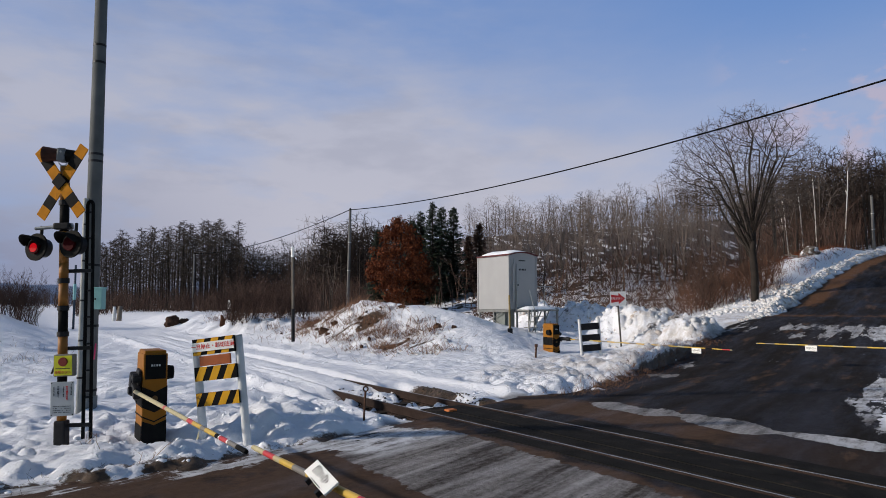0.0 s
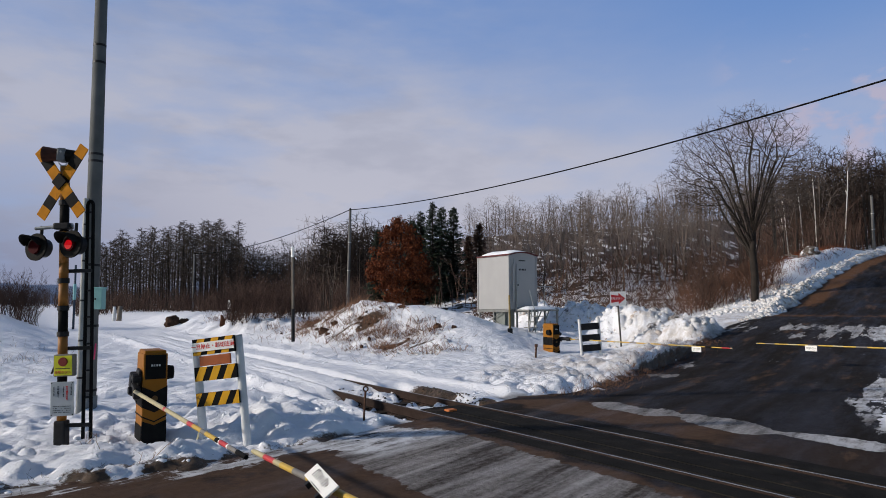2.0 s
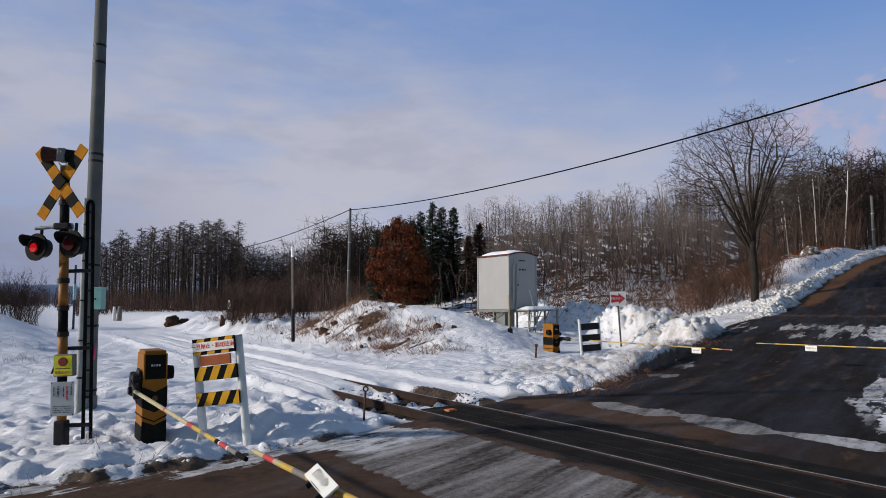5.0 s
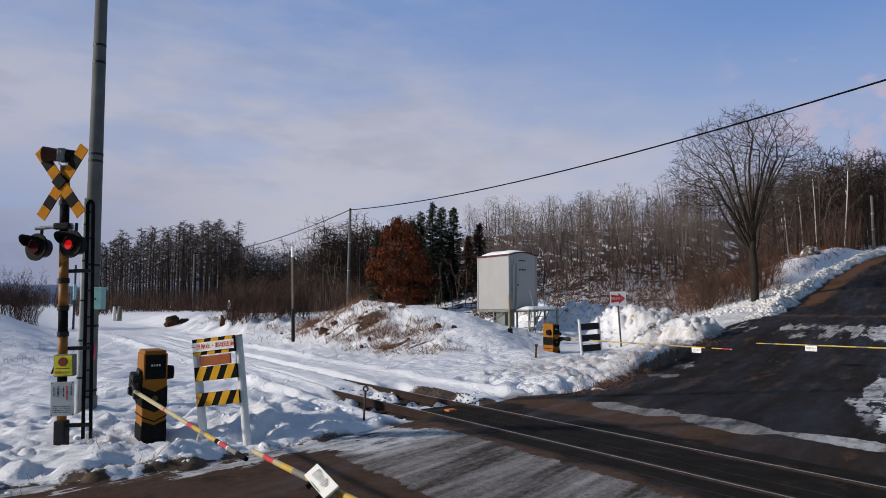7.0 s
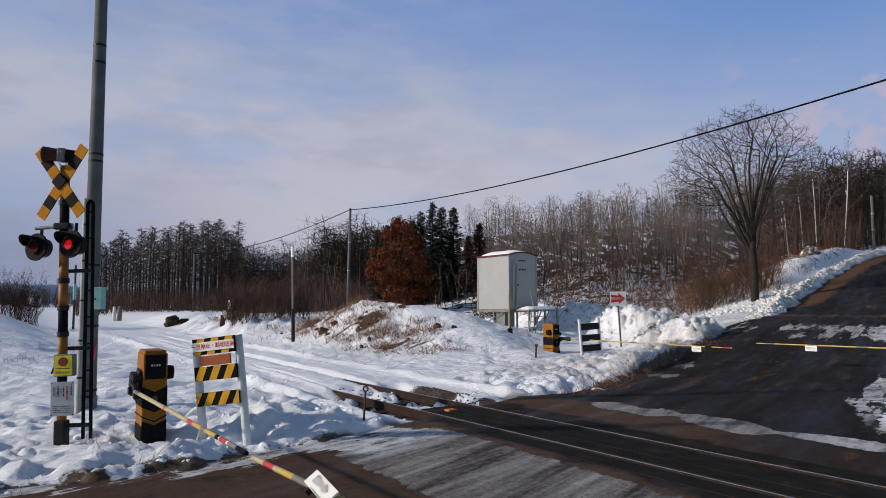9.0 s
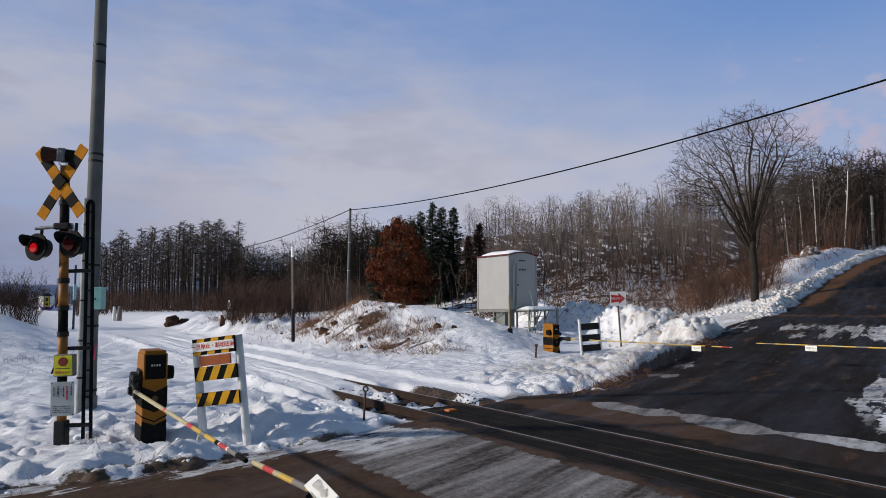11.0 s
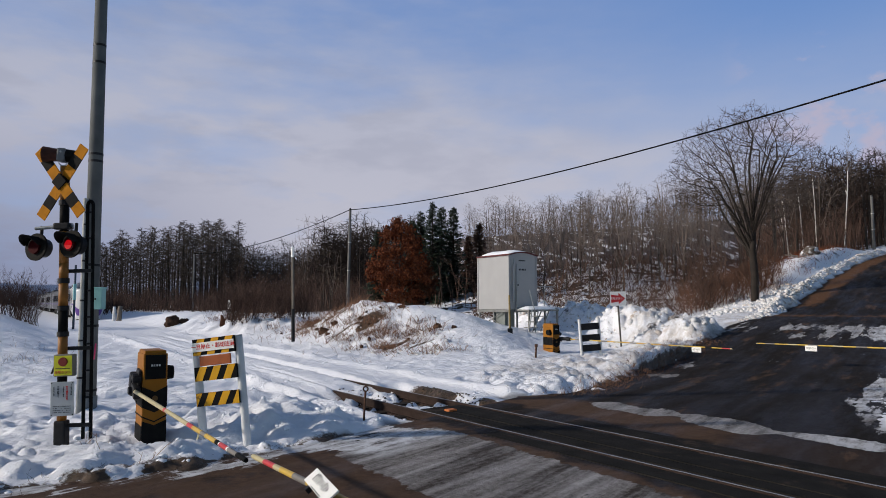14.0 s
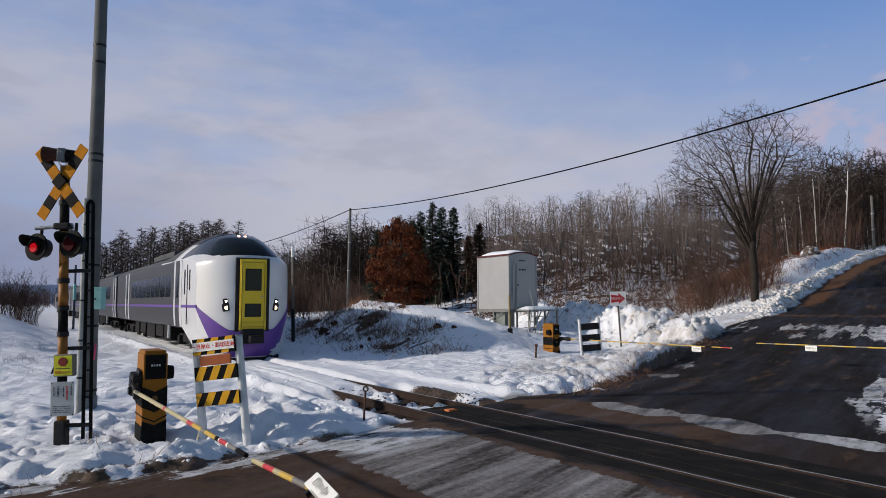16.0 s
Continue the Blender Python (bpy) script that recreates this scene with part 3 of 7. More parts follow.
def road_material():
    m = bpy.data.materials.new("wet_asphalt")
    m.use_nodes = True
    nt = m.node_tree
    b = nt.nodes["Principled BSDF"]
    tc = nt.nodes.new("ShaderNodeTexCoord")

    def noise_of(scale, detail=7, rough=0.65, stretch=(1, 1, 1)):
        rot = nt.nodes.new("ShaderNodeMapping")
        rot.inputs["Rotation"].default_value = (0, 0, math.atan2(RT.x, RT.y))
        mp = nt.nodes.new("ShaderNodeMapping")
        mp.inputs["Scale"].default_value = stretch
        n = nt.nodes.new("ShaderNodeTexNoise")
        n.inputs["Scale"].default_value, n.inputs["Detail"].default_value, n.inputs["Roughness"].default_value = scale, detail, rough
        nt.links.new(tc.outputs["Object"], rot.inputs[0])
        nt.links.new(rot.outputs[0], mp.inputs[0])
        nt.links.new(mp.outputs[0], n.inputs["Vector"])
        return n.outputs[0]

    def ramp(sock, a, c, lo=0.0, hi=1.0):
        r = nt.nodes.new("ShaderNodeMapRange")
        r.inputs["From Min"].default_value, r.inputs["From Max"].default_value = a, c
        r.inputs["To Min"].default_value, r.inputs["To Max"].default_value = lo, hi
        nt.links.new(sock, r.inputs["Value"])
        return r.outputs[0]

    def mix(fac, a, bb):
        x = nt.nodes.new("ShaderNodeMix")
        x.data_type = "RGBA"
        for key, v in (("A", a), ("B", bb)):
            if isinstance(v, tuple):
                x.inputs[key].default_value = (*v, 1)
            else:
                nt.links.new(v, x.inputs[key])
        nt.links.new(fac, x.inputs["Factor"])
        return x.outputs["Result"]

    def math_of(op, a, b, clamp=False):
        n = nt.nodes.new("ShaderNodeMath")
        n.operation, n.use_clamp = op, clamp
        for k, v in ((0, a), (1, b)):
            if isinstance(v, (int, float)):
                n.inputs[k].default_value = v
            else:
                nt.links.new(v, n.inputs[k])
        return n.outputs[0]

    tar = mix(ramp(noise_of(14, 10, 0.85), 0.3, 0.7), (0.005, 0.0046, 0.0046), (0.032, 0.026, 0.022))
    mud = mix(ramp(noise_of(8, 11, 0.82), 0.3, 0.7), (0.050, 0.030, 0.020), (0.118, 0.072, 0.047))
    # mud lies beside the rails and over the near approach
    dot = nt.nodes.new("ShaderNodeVectorMath")
    dot.operation = "DOT_PRODUCT"
    dot.inputs[1].default_value = (TR.x, TR.y, 0)
    off = nt.nodes.new("ShaderNodeVectorMath")
    off.operation = "SUBTRACT"
    off.inputs[1].default_value = (TO.x, TO.y, 0)
    nt.links.new(tc.outputs["Object"], off.inputs[0])
    nt.links.new(off.outputs[0], dot.inputs[0])
    wob = math_of("ADD", dot.outputs["Value"], ramp(noise_of(1.6), 0, 1, -0.5, 0.5))
    along = nt.nodes.new("ShaderNodeVectorMath")
    along.operation = "DOT_PRODUCT"
    along.inputs[1].default_value = (RL.x, RL.y, 0)
    nt.links.new(off.outputs[0], along.inputs[0])
    strip = math_of("MULTIPLY", math_of("MULTIPLY", ramp(wob, 0.95, 1.1), ramp(wob, 2.5, 2.1)), ramp(math_of("ADD", along.outputs["Value"], ramp(noise_of(1.1), 0, 1, -0.9, 0.9)), -1.2, -0.2, 0.25, 1.0))
    strip = math_of("MAXIMUM", strip, math_of("MULTIPLY", ramp(wob, -0.95, -1.15), ramp(wob, -1.75, -1.45)))
    strip = math_of("MAXIMUM", strip, math_of("MULTIPLY", ramp(wob, -2.6, -3.0), 0.8))
    lay = math_of("MAXIMUM", math_of("MULTIPLY", strip, ramp(noise_of(2.2, 8, 0.7), 0.30, 0.45)), ramp(noise_of(0.8, 8, 0.7, (2.5, 0.5, 1)), 0.56, 0.66))
    # the sky's bluish sheen, put into the tar's colour as streaks along the road
    wet_sheen = math_of("MULTIPLY", ramp(noise_of(0.55, 5, 0.55, (3.0, 0.28, 1)), 0.44, 0.60), ramp(noise_of(9, 8, 0.8), 0.36, 0.60))
    tar = mix(math_of("MULTIPLY", wet_sheen, 0.7), tar, (0.046, 0.047, 0.060))
    base = mix(lay, tar, mud)
    grit = ramp(noise_of(42, 4, 0.7), 0.60, 0.70)
    base = mix(math_of("MULTIPLY", grit, ramp(noise_of(1.7, 6, 0.7), 0.42, 0.60, 0.0, 0.6)), base, (0.085, 0.065, 0.052))
    # brown earth washed over the road's upper side
    earth = nt.nodes.new("ShaderNodeAttribute")
    earth.attribute_name = "earth"
    base = mix(ramp(math_of("ADD", earth.outputs["Fac"], math_of("SUBTRACT", noise_of(1.2, 8, 0.7, (2.0, 0.6, 1)), 0.5)), 0.40, 0.62), base, (0.11, 0.058, 0.032))
    # worn ice, thin and dirty, drawn out along the road
    at = nt.nodes.new("ShaderNodeAttribute")
    at.attribute_name = "ice"
    grain = math_of("ADD", math_of("MULTIPLY", noise_of(1.1, 9, 0.66, (2.4, 0.35, 1)), 0.75), math_of("MULTIPLY", noise_of(3.0, 11, 0.74), 0.35))
    cover = math_of("ADD", at.outputs["Fac"], math_of("MULTIPLY", math_of("SUBTRACT", grain, 0.55), 2.6))
    cover = ramp(cover, 0.50, 0.58)
    streak = math_of("ADD", math_of("MULTIPLY", noise_of(1.9, 6, 0.6, (2.6, 0.2, 1)), 0.58), math_of("MULTIPLY", noise_of(11.0, 10, 0.82, (1.3, 0.8, 1)), 0.42))
    frost = mix(ramp(streak, 0.42, 0.64), (0.052, 0.043, 0.038), (0.40, 0.382, 0.378))
    hard = nt.nodes.new("ShaderNodeAttribute")
    hard.attribute_name = "packed"
    frost = mix(math_of("MULTIPLY", hard.outputs["Fac"], ramp(noise_of(2.8, 9, 0.7, (2.0, 0.7, 1)), 0.36, 0.56)), frost, (0.66, 0.67, 0.70))
    nt.links.new(mix(cover, base, frost), b.inputs["Base Color"])
    nt.links.new(ramp(noise_of(0.9, 6, 0.6, (2.0, 0.4, 1)), 0.38, 0.62, 0.50, 0.95), b.inputs["Roughness"])
    b.inputs["Specular IOR Level"].default_value = 0.05
    bp = nt.nodes.new("ShaderNodeBump")
    bp.inputs["Strength"].default_value, bp.inputs["Distance"].default_value = 0.5, 0.015
    nt.links.new(noise_of(55, 6), bp.inputs["Height"])
    ib = nt.nodes.new("ShaderNodeBump")
    ib.inputs["Distance"].default_value = 0.05
    nt.links.new(math_of("MULTIPLY", cover, 0.8), ib.inputs["Strength"])
    nt.links.new(noise_of(9.0, 10, 0.8, (1.6, 0.7, 1)), ib.inputs["Height"])
    nt.links.new(bp.outputs[0], ib.inputs["Normal"])
    nt.links.new(ib.outputs[0], b.inputs["Normal"])
    return m


def build_road():
    rs = np.concatenate([np.arange(-12, -1, 0.5), np.arange(-1, 10, 0.1), np.arange(10, 30, 0.25), np.arange(30, 110, 2.0)])
    es = np.linspace(0, 1, 72)
    V, F = [], []
    for r in rs:
        lo, hi = -float(edge_right(r)) - 1.2, float(edge_left(r)) + 0.35
        hi = min(hi, 2.25) if 4.4 < r < 8.0 else hi
        for f in es:
            e = lo + (hi - lo) * f
            p = RO + RT * r + RL * e
            V.append((p.x, p.y, float(road_z(r)) - 0.010 * abs(e) / 3))
    n = len(es)
    for i in range(len(rs) - 1):
        for j in range(n - 1):
            k = i * n + j
            F.append((k, k + 1, k + n + 1, k + n)[::-1])
    ob = mesh_ob("road", V, F, road_material(), smooth=True)
    co = np.array(V)
    a = ob.data.attributes.new("ice", "FLOAT", "POINT")
    a.data.foreach_set("value", road_ice(co[:, 0], co[:, 1]).astype(np.float32))
    s, d, r, e = frames_of(co[:, 0], co[:, 1])
    a = ob.data.attributes.new("packed", "FLOAT", "POINT")
    val = (0.16 + 0.6 * sstep(-2.0, -3.0, e)) * sstep(1.2, 2.0, d) * sstep(4.5, 3.0, d) + 0.85 * sstep(1.6, 0.4, e + edge_right(r)) * sstep(8.5, 10, r) + 0.4 * sstep(14, 17, r)
    val = np.maximum(val, 1.0 * sstep(2.5, 2.9, r) * sstep(4.9, 4.3, r) * sstep(0.9, 1.5, e) + 0.9 * sstep(-0.6, 0.0, e - edge_left(r)) * sstep(3.0, 2.5, r))
    a.data.foreach_set("value", np.clip(val, 0, 1).astype(np.float32))
    a = ob.data.attributes.new("earth", "FLOAT", "POINT")
    val = sstep(31, 35, r) * (0.80 * sstep(-1.8, -0.2, e - edge_left(r)) + 0.12) + 0.55 * np.exp(-((r - 29.5) / 1.2) ** 2)
    a.data.foreach_set("value", np.clip(val, 0, 1).astype(np.float32))
    tagged(ob, "dark wet asphalt road with mud and icy patches", "road", kind="structure")


build_road()


def build_track():
    rail_m = mat("rail_steel", (0.28, 0.28, 0.295), 0.45, 0.6, vary=0.25, scale=4)
    side_m = mat("rail_rust", (0.034, 0.022, 0.018), 0.8, 0.3, vary=0.3, scale=8)
    sleeper_m = mat("sleeper_wood", (0.026, 0.020, 0.016), 0.9, vary=0.3, scale=6, bump=0.3)
    panel_m = mat("crossing_panel", (0.016, 0.0145, 0.0125), 0.8, vary=0.4, scale=3, bump=0.4, dirt=(0.048, 0.034, 0.026), dirt_at=0.57, island=0.2, gloss=0.04)
    x, y = track_xy(0, 0)
    tr = thing("railway_track", pose(x, y, 0, 0, 0, TURN + 2.5), "rusty railway track with polished rail heads and snow-filled sleepers", "railway track", kind="structure")
    for d in (-0.553, 0.496):
        rail = part("rail", box(B(), (0.13, 23, 0.02), (d, -2.6, -0.145)), side_m, tr)
        part("rail_web", box(B(), (0.02, 23, 0.12), (d, -2.6, -0.08)), side_m, rail)
        part("rail_head", box(B(), (0.062, 23, 0.04), (d, -2.6, -0.012), bevel=0.008), side_m, rail)
        part("running_band", box(B(), (0.024, 23, 0.004), (d + 0.008, -2.6, 0.0085)), rail_m, rail, "polished steel running band")
    sl = bpy.data.meshes.new("sleeper")
    bm = box(B(), (2.1, 0.22, 0.14), (0, 0, 0), bevel=0.015)
    bm.to_mesh(sl)
    bm.free()
    sl.materials.append(sleeper_m)
    for k in range(9):
        ob = new("sleeper", sl)
        ob.parent = tr
        ob.location = (random.uniform(-0.03, 0.03), 2.4 + 0.62 * k, -0.2)
    # panels and flangeways on the crossing
    for i, w in enumerate((0.27, 0.28, 0.27)):
        part("crossing_panel", box(B(), (w, 16.0, 0.10), (-0.312 + 0.282 * i, -4.0, -0.046 + 0.004 * (i % 2)), bevel=0.012), panel_m, tr, "dark worn crossing plank between the rails")
    for d, w in ((-0.78, 0.30), (0.76, 0.36)):
        part("crossing_panel", box(B(), (w, 14.0, 0.10), (d, -5.2, -0.045), bevel=0.012), panel_m, tr, "dark worn crossing plank outside the rails")
    part("marker_block", box(B(), (0.16, 0.14, 0.09), (-0.16, 3.55, -0.01), bevel=0.015), mat("orange_block", (0.45, 0.13, 0.03), 0.7, vary=0.2), tr, "orange marker block")


build_track()


# ---- trees ----
def grow(rng, height, r0, *, levels=3, forks=(5, 5, 4), angle=(38, 45, 50), length=(0.5, 0.45, 0.4), up=0.25, first=0.35, lean=0.03, bend=0.10, steps=5, taper=0.55, thin=0.009):
    """A bare tree's limbs, as rows for tubes()."""
    segs = []

    def limb(p, way, ln, r, lv):
        n = max(1, steps - 2 * lv + (1 if lv == 2 else 0)) if levels > 2 else max(1, steps - 2 * lv + (1 if lv == 1 else 0))
        pts, q, w = [p], p, way.copy()
        for k in range(n):
            w = (w + Vector((rng.gauss(0, bend), rng.gauss(0, bend), rng.gauss(0, bend * 0.6) + (up * 0.25 if lv else 0)))).normalized()
            q = q + w * (ln / n)
            pts.append(q)
        end = r * (0.25 if lv == levels else (1 - taper))
        for k in range(n):
            a, b = r + (end - r) * k / n, r + (end - r) * (k + 1) / n
            segs.append((pts[k], pts[k + 1], a, b, lv))
        if lv >= levels:
            return
        cnt = forks[lv]
        for c in range(cnt):
            t = first + (1 - first) * (c + rng.random()) / cnt if lv == 0 else 0.18 + 0.82 * (c + rng.random()) / cnt
            t = min(t, 0.999)
            k = int(t * n)
            f = t * n - k
            base = pts[k].lerp(pts[k + 1], f)
            ax = (pts[k + 1] - pts[k]).normalized()
            side = ax.cross(Vector((rng.gauss(0, 1), rng.gauss(0, 1), rng.gauss(0, 1)))).normalized()
            an = radians(angle[lv] * rng.uniform(0.75, 1.25))
            d = (ax * math.cos(an) + side * math.sin(an) + Vector((0, 0, up))).normalized()
            rr = (r + (end - r) * t) * rng.uniform(0.42, 0.62)
            limb(base, d, ln * length[lv] * rng.uniform(0.7, 1.2) * (1.15 - 0.45 * t if lv == 0 else 1.0), max(rr, thin), lv + 1)

    limb(Vector((0, 0, 0)), Vector((rng.gauss(0, lean), rng.gauss(0, lean), 1)).normalized(), height, r0, 0)
    return segs


def colonise(rng, cloud, stems, *, step=0.3, reach=2.5, kill=0.45, up=0.1, jitter=0.08, tip=0.008, power=2.3, rounds=70, twigs=2, twig=0.3):
    """A bare tree's limbs grown towards a cloud of points. stems: chains of places that stand at the start, the first one the trunk."""
    P, par = [], []
    for chain in stems:
        last = -1
        if P:
            last = min(range(len(stems[0])), key=lambda i: (P[i] - Vector(chain[0])).length)
        for q in chain if not P else chain[1:]:
            P.append(Vector(q))
            par.append(last)
            last = len(P) - 1
    A = np.array(cloud)
    N = np.array([tuple(q) for q in P])
    dist = np.linalg.norm(A[:, None] - N[None], axis=2)
    near, best = dist.argmin(1), dist.min(1)
    gone, brood = set(), {}
    for _ in range(rounds):
        if not len(A):
            break
        pull = {}
        for i in np.nonzero(best < reach)[0]:
            k = int(near[i])
            v = Vector(A[i]) - P[k]
            if v.length > 1e-6:
                pull[k] = pull.get(k, Vector()) + v.normalized()
        fresh = []
        for k, v in pull.items():
            if k in gone:
                continue
            w = (v.normalized() + Vector((rng.gauss(0, jitter), rng.gauss(0, jitter), up + rng.gauss(0, jitter))))
            q = P[k] + w.normalized() * step
            if any((P[j] - q).length < 0.35 * step for j in brood.get(k, ())):
                gone.add(k)
                continue
            brood.setdefault(k, []).append(len(P))
            P.append(q)
            par.append(k)
            fresh.append(len(P) - 1)
        if not fresh:
            break
        F = np.array([tuple(P[j]) for j in fresh])
        dist = np.linalg.norm(A[:, None] - F[None], axis=2)
        b, m = dist.min(1), dist.argmin(1)
        closer = b < best
        near[closer], best[closer] = np.array(fresh)[m[closer]], b[closer]
        keep = best > kill
        A, near, best = A[keep], near[keep], best[keep]
    n = len(P)
    kids = [[] for _ in range(n)]
    for j in range(n):
        if par[j] >= 0:
            kids[par[j]].append(j)
    rad = [0.0] * n
    order = sorted(range(n), key=lambda j: -j)
    for j in order:
        rad[j] = sum(rad[c] ** power for c in kids[j]) ** (1 / power) if kids[j] else tip
    segs = []

    def level(r):
        return 0 if r > 0.055 else 1 if r > 0.02 else 2
    for j in range(n):
        if par[j] < 0 or (len(kids[j]) == 1 and rad[j] < 0.05 and j % 2):
            continue
        p = par[j]
        while par[p] >= 0 and len(kids[p]) == 1 and rad[p] < 0.05 and p % 2:
            p = par[p]
        segs.append((P[p], P[j], min(rad[p], rad[j] * 1.5), rad[j], level(rad[j])))
        if not kids[j] or rad[j] < tip * 1.7:
            way = (P[j] - P[par[j]]).normalized()
            for _ in range(twigs):
                e = P[j] + (way + Vector((rng.gauss(0, 0.55), rng.gauss(0, 0.55), rng.gauss(0.25, 0.4)))).normalized() * twig * rng.uniform(0.6, 1.3)
                segs.append((P[j], e, tip * 0.9, tip * 0.4, 2))
    return segs


def oval_cloud(rng, count, z0, z1, width, belly=0.45, sharp=0.8):
    """Points in an upright crown between two heights, widest at belly of its height."""
    out = []
    for _ in range(count):
        t = rng.random()
        f = (t / belly) ** 0.7 if t < belly else ((1 - t) / (1 - belly)) ** sharp
        a, r = rng.uniform(0, 6.283), width * f * math.sqrt(rng.uniform(0.05, 1))
        out.append((r * math.cos(a), r * math.sin(a), z0 + (z1 - z0) * t))
    return out


def chain(*pts, step=0.35):
    """Places along a line of corners, a step apart."""
    out = [Vector(pts[0])]
    for a, b in zip(pts, pts[1:]):
        a, b = Vector(a), Vector(b)
        n = max(1, round((b - a).length / step))
        out += [a.lerp(b, (k + 1) / n) for k in range(n)]
    return out


def make_tree(name, segs, trunk_m, twig_m, m, label, category="tree", group="", trunk_levels=1, sides=(6, 4, 3)):
    ob = thing(name, m, label, category, group)
    t = [s for s in segs if s[4] < trunk_levels]
    c = [s for s in segs if s[4] >= trunk_levels]
    V, F = tubes(t, (8, 6, 4))
    mesh_ob("trunk", V, F, trunk_m, ob, smooth=True)
    V, F = tubes(c, sides)
    mesh_ob("crown", V, F, twig_m, ob)
    return ob


def larch_segs(rng, h):
    """A straight trunk, dead stubs on its lower part, short feathered boughs above."""
    segs, n = [], 9
    tip = Vector((rng.gauss(0, 0.25), rng.gauss(0, 0.25), h))
    for k in range(n):
        a, b = k / n, (k + 1) / n
        segs.append((tip * a, tip * b, 0.17 * (1 - a) + 0.02, 0.17 * (1 - b) + 0.02, 0))
    for k in range(120):
        t = 0.16 + 0.835 * (k + rng.random()) / 120
        a = rng.uniform(0, 6.283)
        ln = (2.25 * (1 - t) ** 0.45 + 0.25) * rng.uniform(0.5, 1.12) * (0.35 + 0.65 * float(sstep(0.25, 0.50, t)))
        d = Vector((math.cos(a), math.sin(a), rng.uniform(-0.20, 0.25)))
        p = tip * t
        q = p + d * ln * 0.55
        e = q + (d + Vector((0, 0, 0.30))) * ln * 0.45
        segs.append((p, q, 0.038, 0.028, 1))
        segs.append((q, e, 0.028, 0.012, 1))
        for j in range(5 if t > 0.36 else 1):
            f = p.lerp(e, rng.uniform(0.25, 1.0))
            segs.append((f, f + Vector((rng.gauss(0, 0.28), rng.gauss(0, 0.28), rng.gauss(0.06, 0.18))), 0.025, 0.012, 2))
    return segs


def at_ground(x, y, rz=0, sink=0.1):
    return pose(x, y, height(x, y) - sink, 0, 0, rz)


def scaled(m, k):
    return m @ Matrix.Diagonal((k, k, k, 1))


def place_copy(src, m, k=1.0):
    ob = copy_thing(src, m)
    ob.scale = (k, k, k)
    return ob


FAR = {}


def plant(src, m, k):
    """A copy of a tree; those deep in the wood are gathered, to be joined into one object."""
    if m.translation.y < 74:
        return place_copy(src, m, k)
    FAR.setdefault(src.name, (src, []))[1].append(scaled(m, k))


def far_wood(trees, material, label):
    V, F, base = [], [], 0
    for src, places in trees:
        for ob in src.children:
            me = ob.data
            co = np.empty(len(me.vertices) * 3)
            me.vertices.foreach_get("co", co)
            co = np.c_[co.reshape(-1, 3), np.ones(len(me.vertices))]
            faces = [tuple(p.vertices) for p in me.polygons]
            for m in places:
                V.append((co @ np.array(m).T)[:, :3])
                F += [tuple(i + base for i in f) for f in faces]
                base += len(co)
    tagged(mesh_ob("far_trees", np.concatenate(V), F, material), label, "woods", kind="stuff")


def brush(name, rng, spots, label, material, hgt=(0.6, 2.0), spread_=0.5, rad=0.012, bits=2):
    """Bare stems that nobody could count, as one object of stuff. spots: x, y of the stems' feet."""
    segs = []
    for x, y in spots:
        h = rng.uniform(*hgt)
        p = Vector((x, y, 0))
        lean = Vector((rng.gauss(0, spread_), rng.gauss(0, spread_), 1)).normalized()
        p.z = 0
        q = p + lean * h * 0.6
        e = q + (lean + Vector((rng.gauss(0, 0.3), rng.gauss(0, 0.3), 0))) * h * 0.4
        k = len(segs)
        segs += [(p, q, rad, rad * 0.7, 2), (q, e, rad * 0.7, rad * 0.25, 2)]
        for _ in range(bits):
            f = p.lerp(e, rng.uniform(0.35, 0.9))
            segs.append((f, f + (lean + Vector((rng.gauss(0, 0.7), rng.gauss(0, 0.7), 0.2))) * h * rng.uniform(0.15, 0.35), rad * 0.55, rad * 0.2, 2))
    V, F = tubes(segs)
    co = np.array([tuple(v) for v in V])
    n = len(co)
    feet = np.repeat(np.array(spots), 6 * (2 + bits), axis=0)[:n]
    co[:, 2] += land(feet[:, 0], feet[:, 1])[0] - 0.05
    ob = mesh_ob(name, co, F, material)
    return tagged(ob, label, "brush", kind="stuff")


def off_road(x, y, a=3.0, b=3.0):
    """True for a place clear of the road by a metres on its right and b on its left."""
    s, d, r, e = frames_of(x, y)
    return e > float(edge_left(r)) + b or e < -float(edge_right(r)) - a


def leafy(name, rng, segs, count, size, material, m, label, trunk_m):
    """A tree that keeps its leaves: limbs, and curled blades in clumps round the twigs' ends."""
    ob = make_tree(name, segs, trunk_m, trunk_m, m, label, sides=(5, 3, 3))
    tips = [q for p, q, a, b, lv in segs if lv >= 2]
    tips = [q for q in tips if noise.noise(q * 0.9) > -0.22]
    V, F = [], []
    for _ in range(count):
        c = rng.choice(tips) + Vector((rng.gauss(0, 0.12), rng.gauss(0, 0.12), rng.gauss(-0.05, 0.13)))
        u = Vector((rng.gauss(0, 1), rng.gauss(0, 1), rng.gauss(-0.6, 1))).normalized()
        w = u.cross(Vector((rng.gauss(0, 1), rng.gauss(0, 1), rng.gauss(0, 1)))).normalized()
        n = u.cross(w) * size * 0.25
        s = size * rng.uniform(0.6, 1.3)
        k = len(V)
        V += [c - u * s, c + w * s * 0.5 + n, c + u * s, c - w * s * 0.5 + n]
        F += [(k, k + 1, k + 2), (k, k + 2, k + 3)]
    mesh_ob("foliage", V, F, material, ob)
    return ob


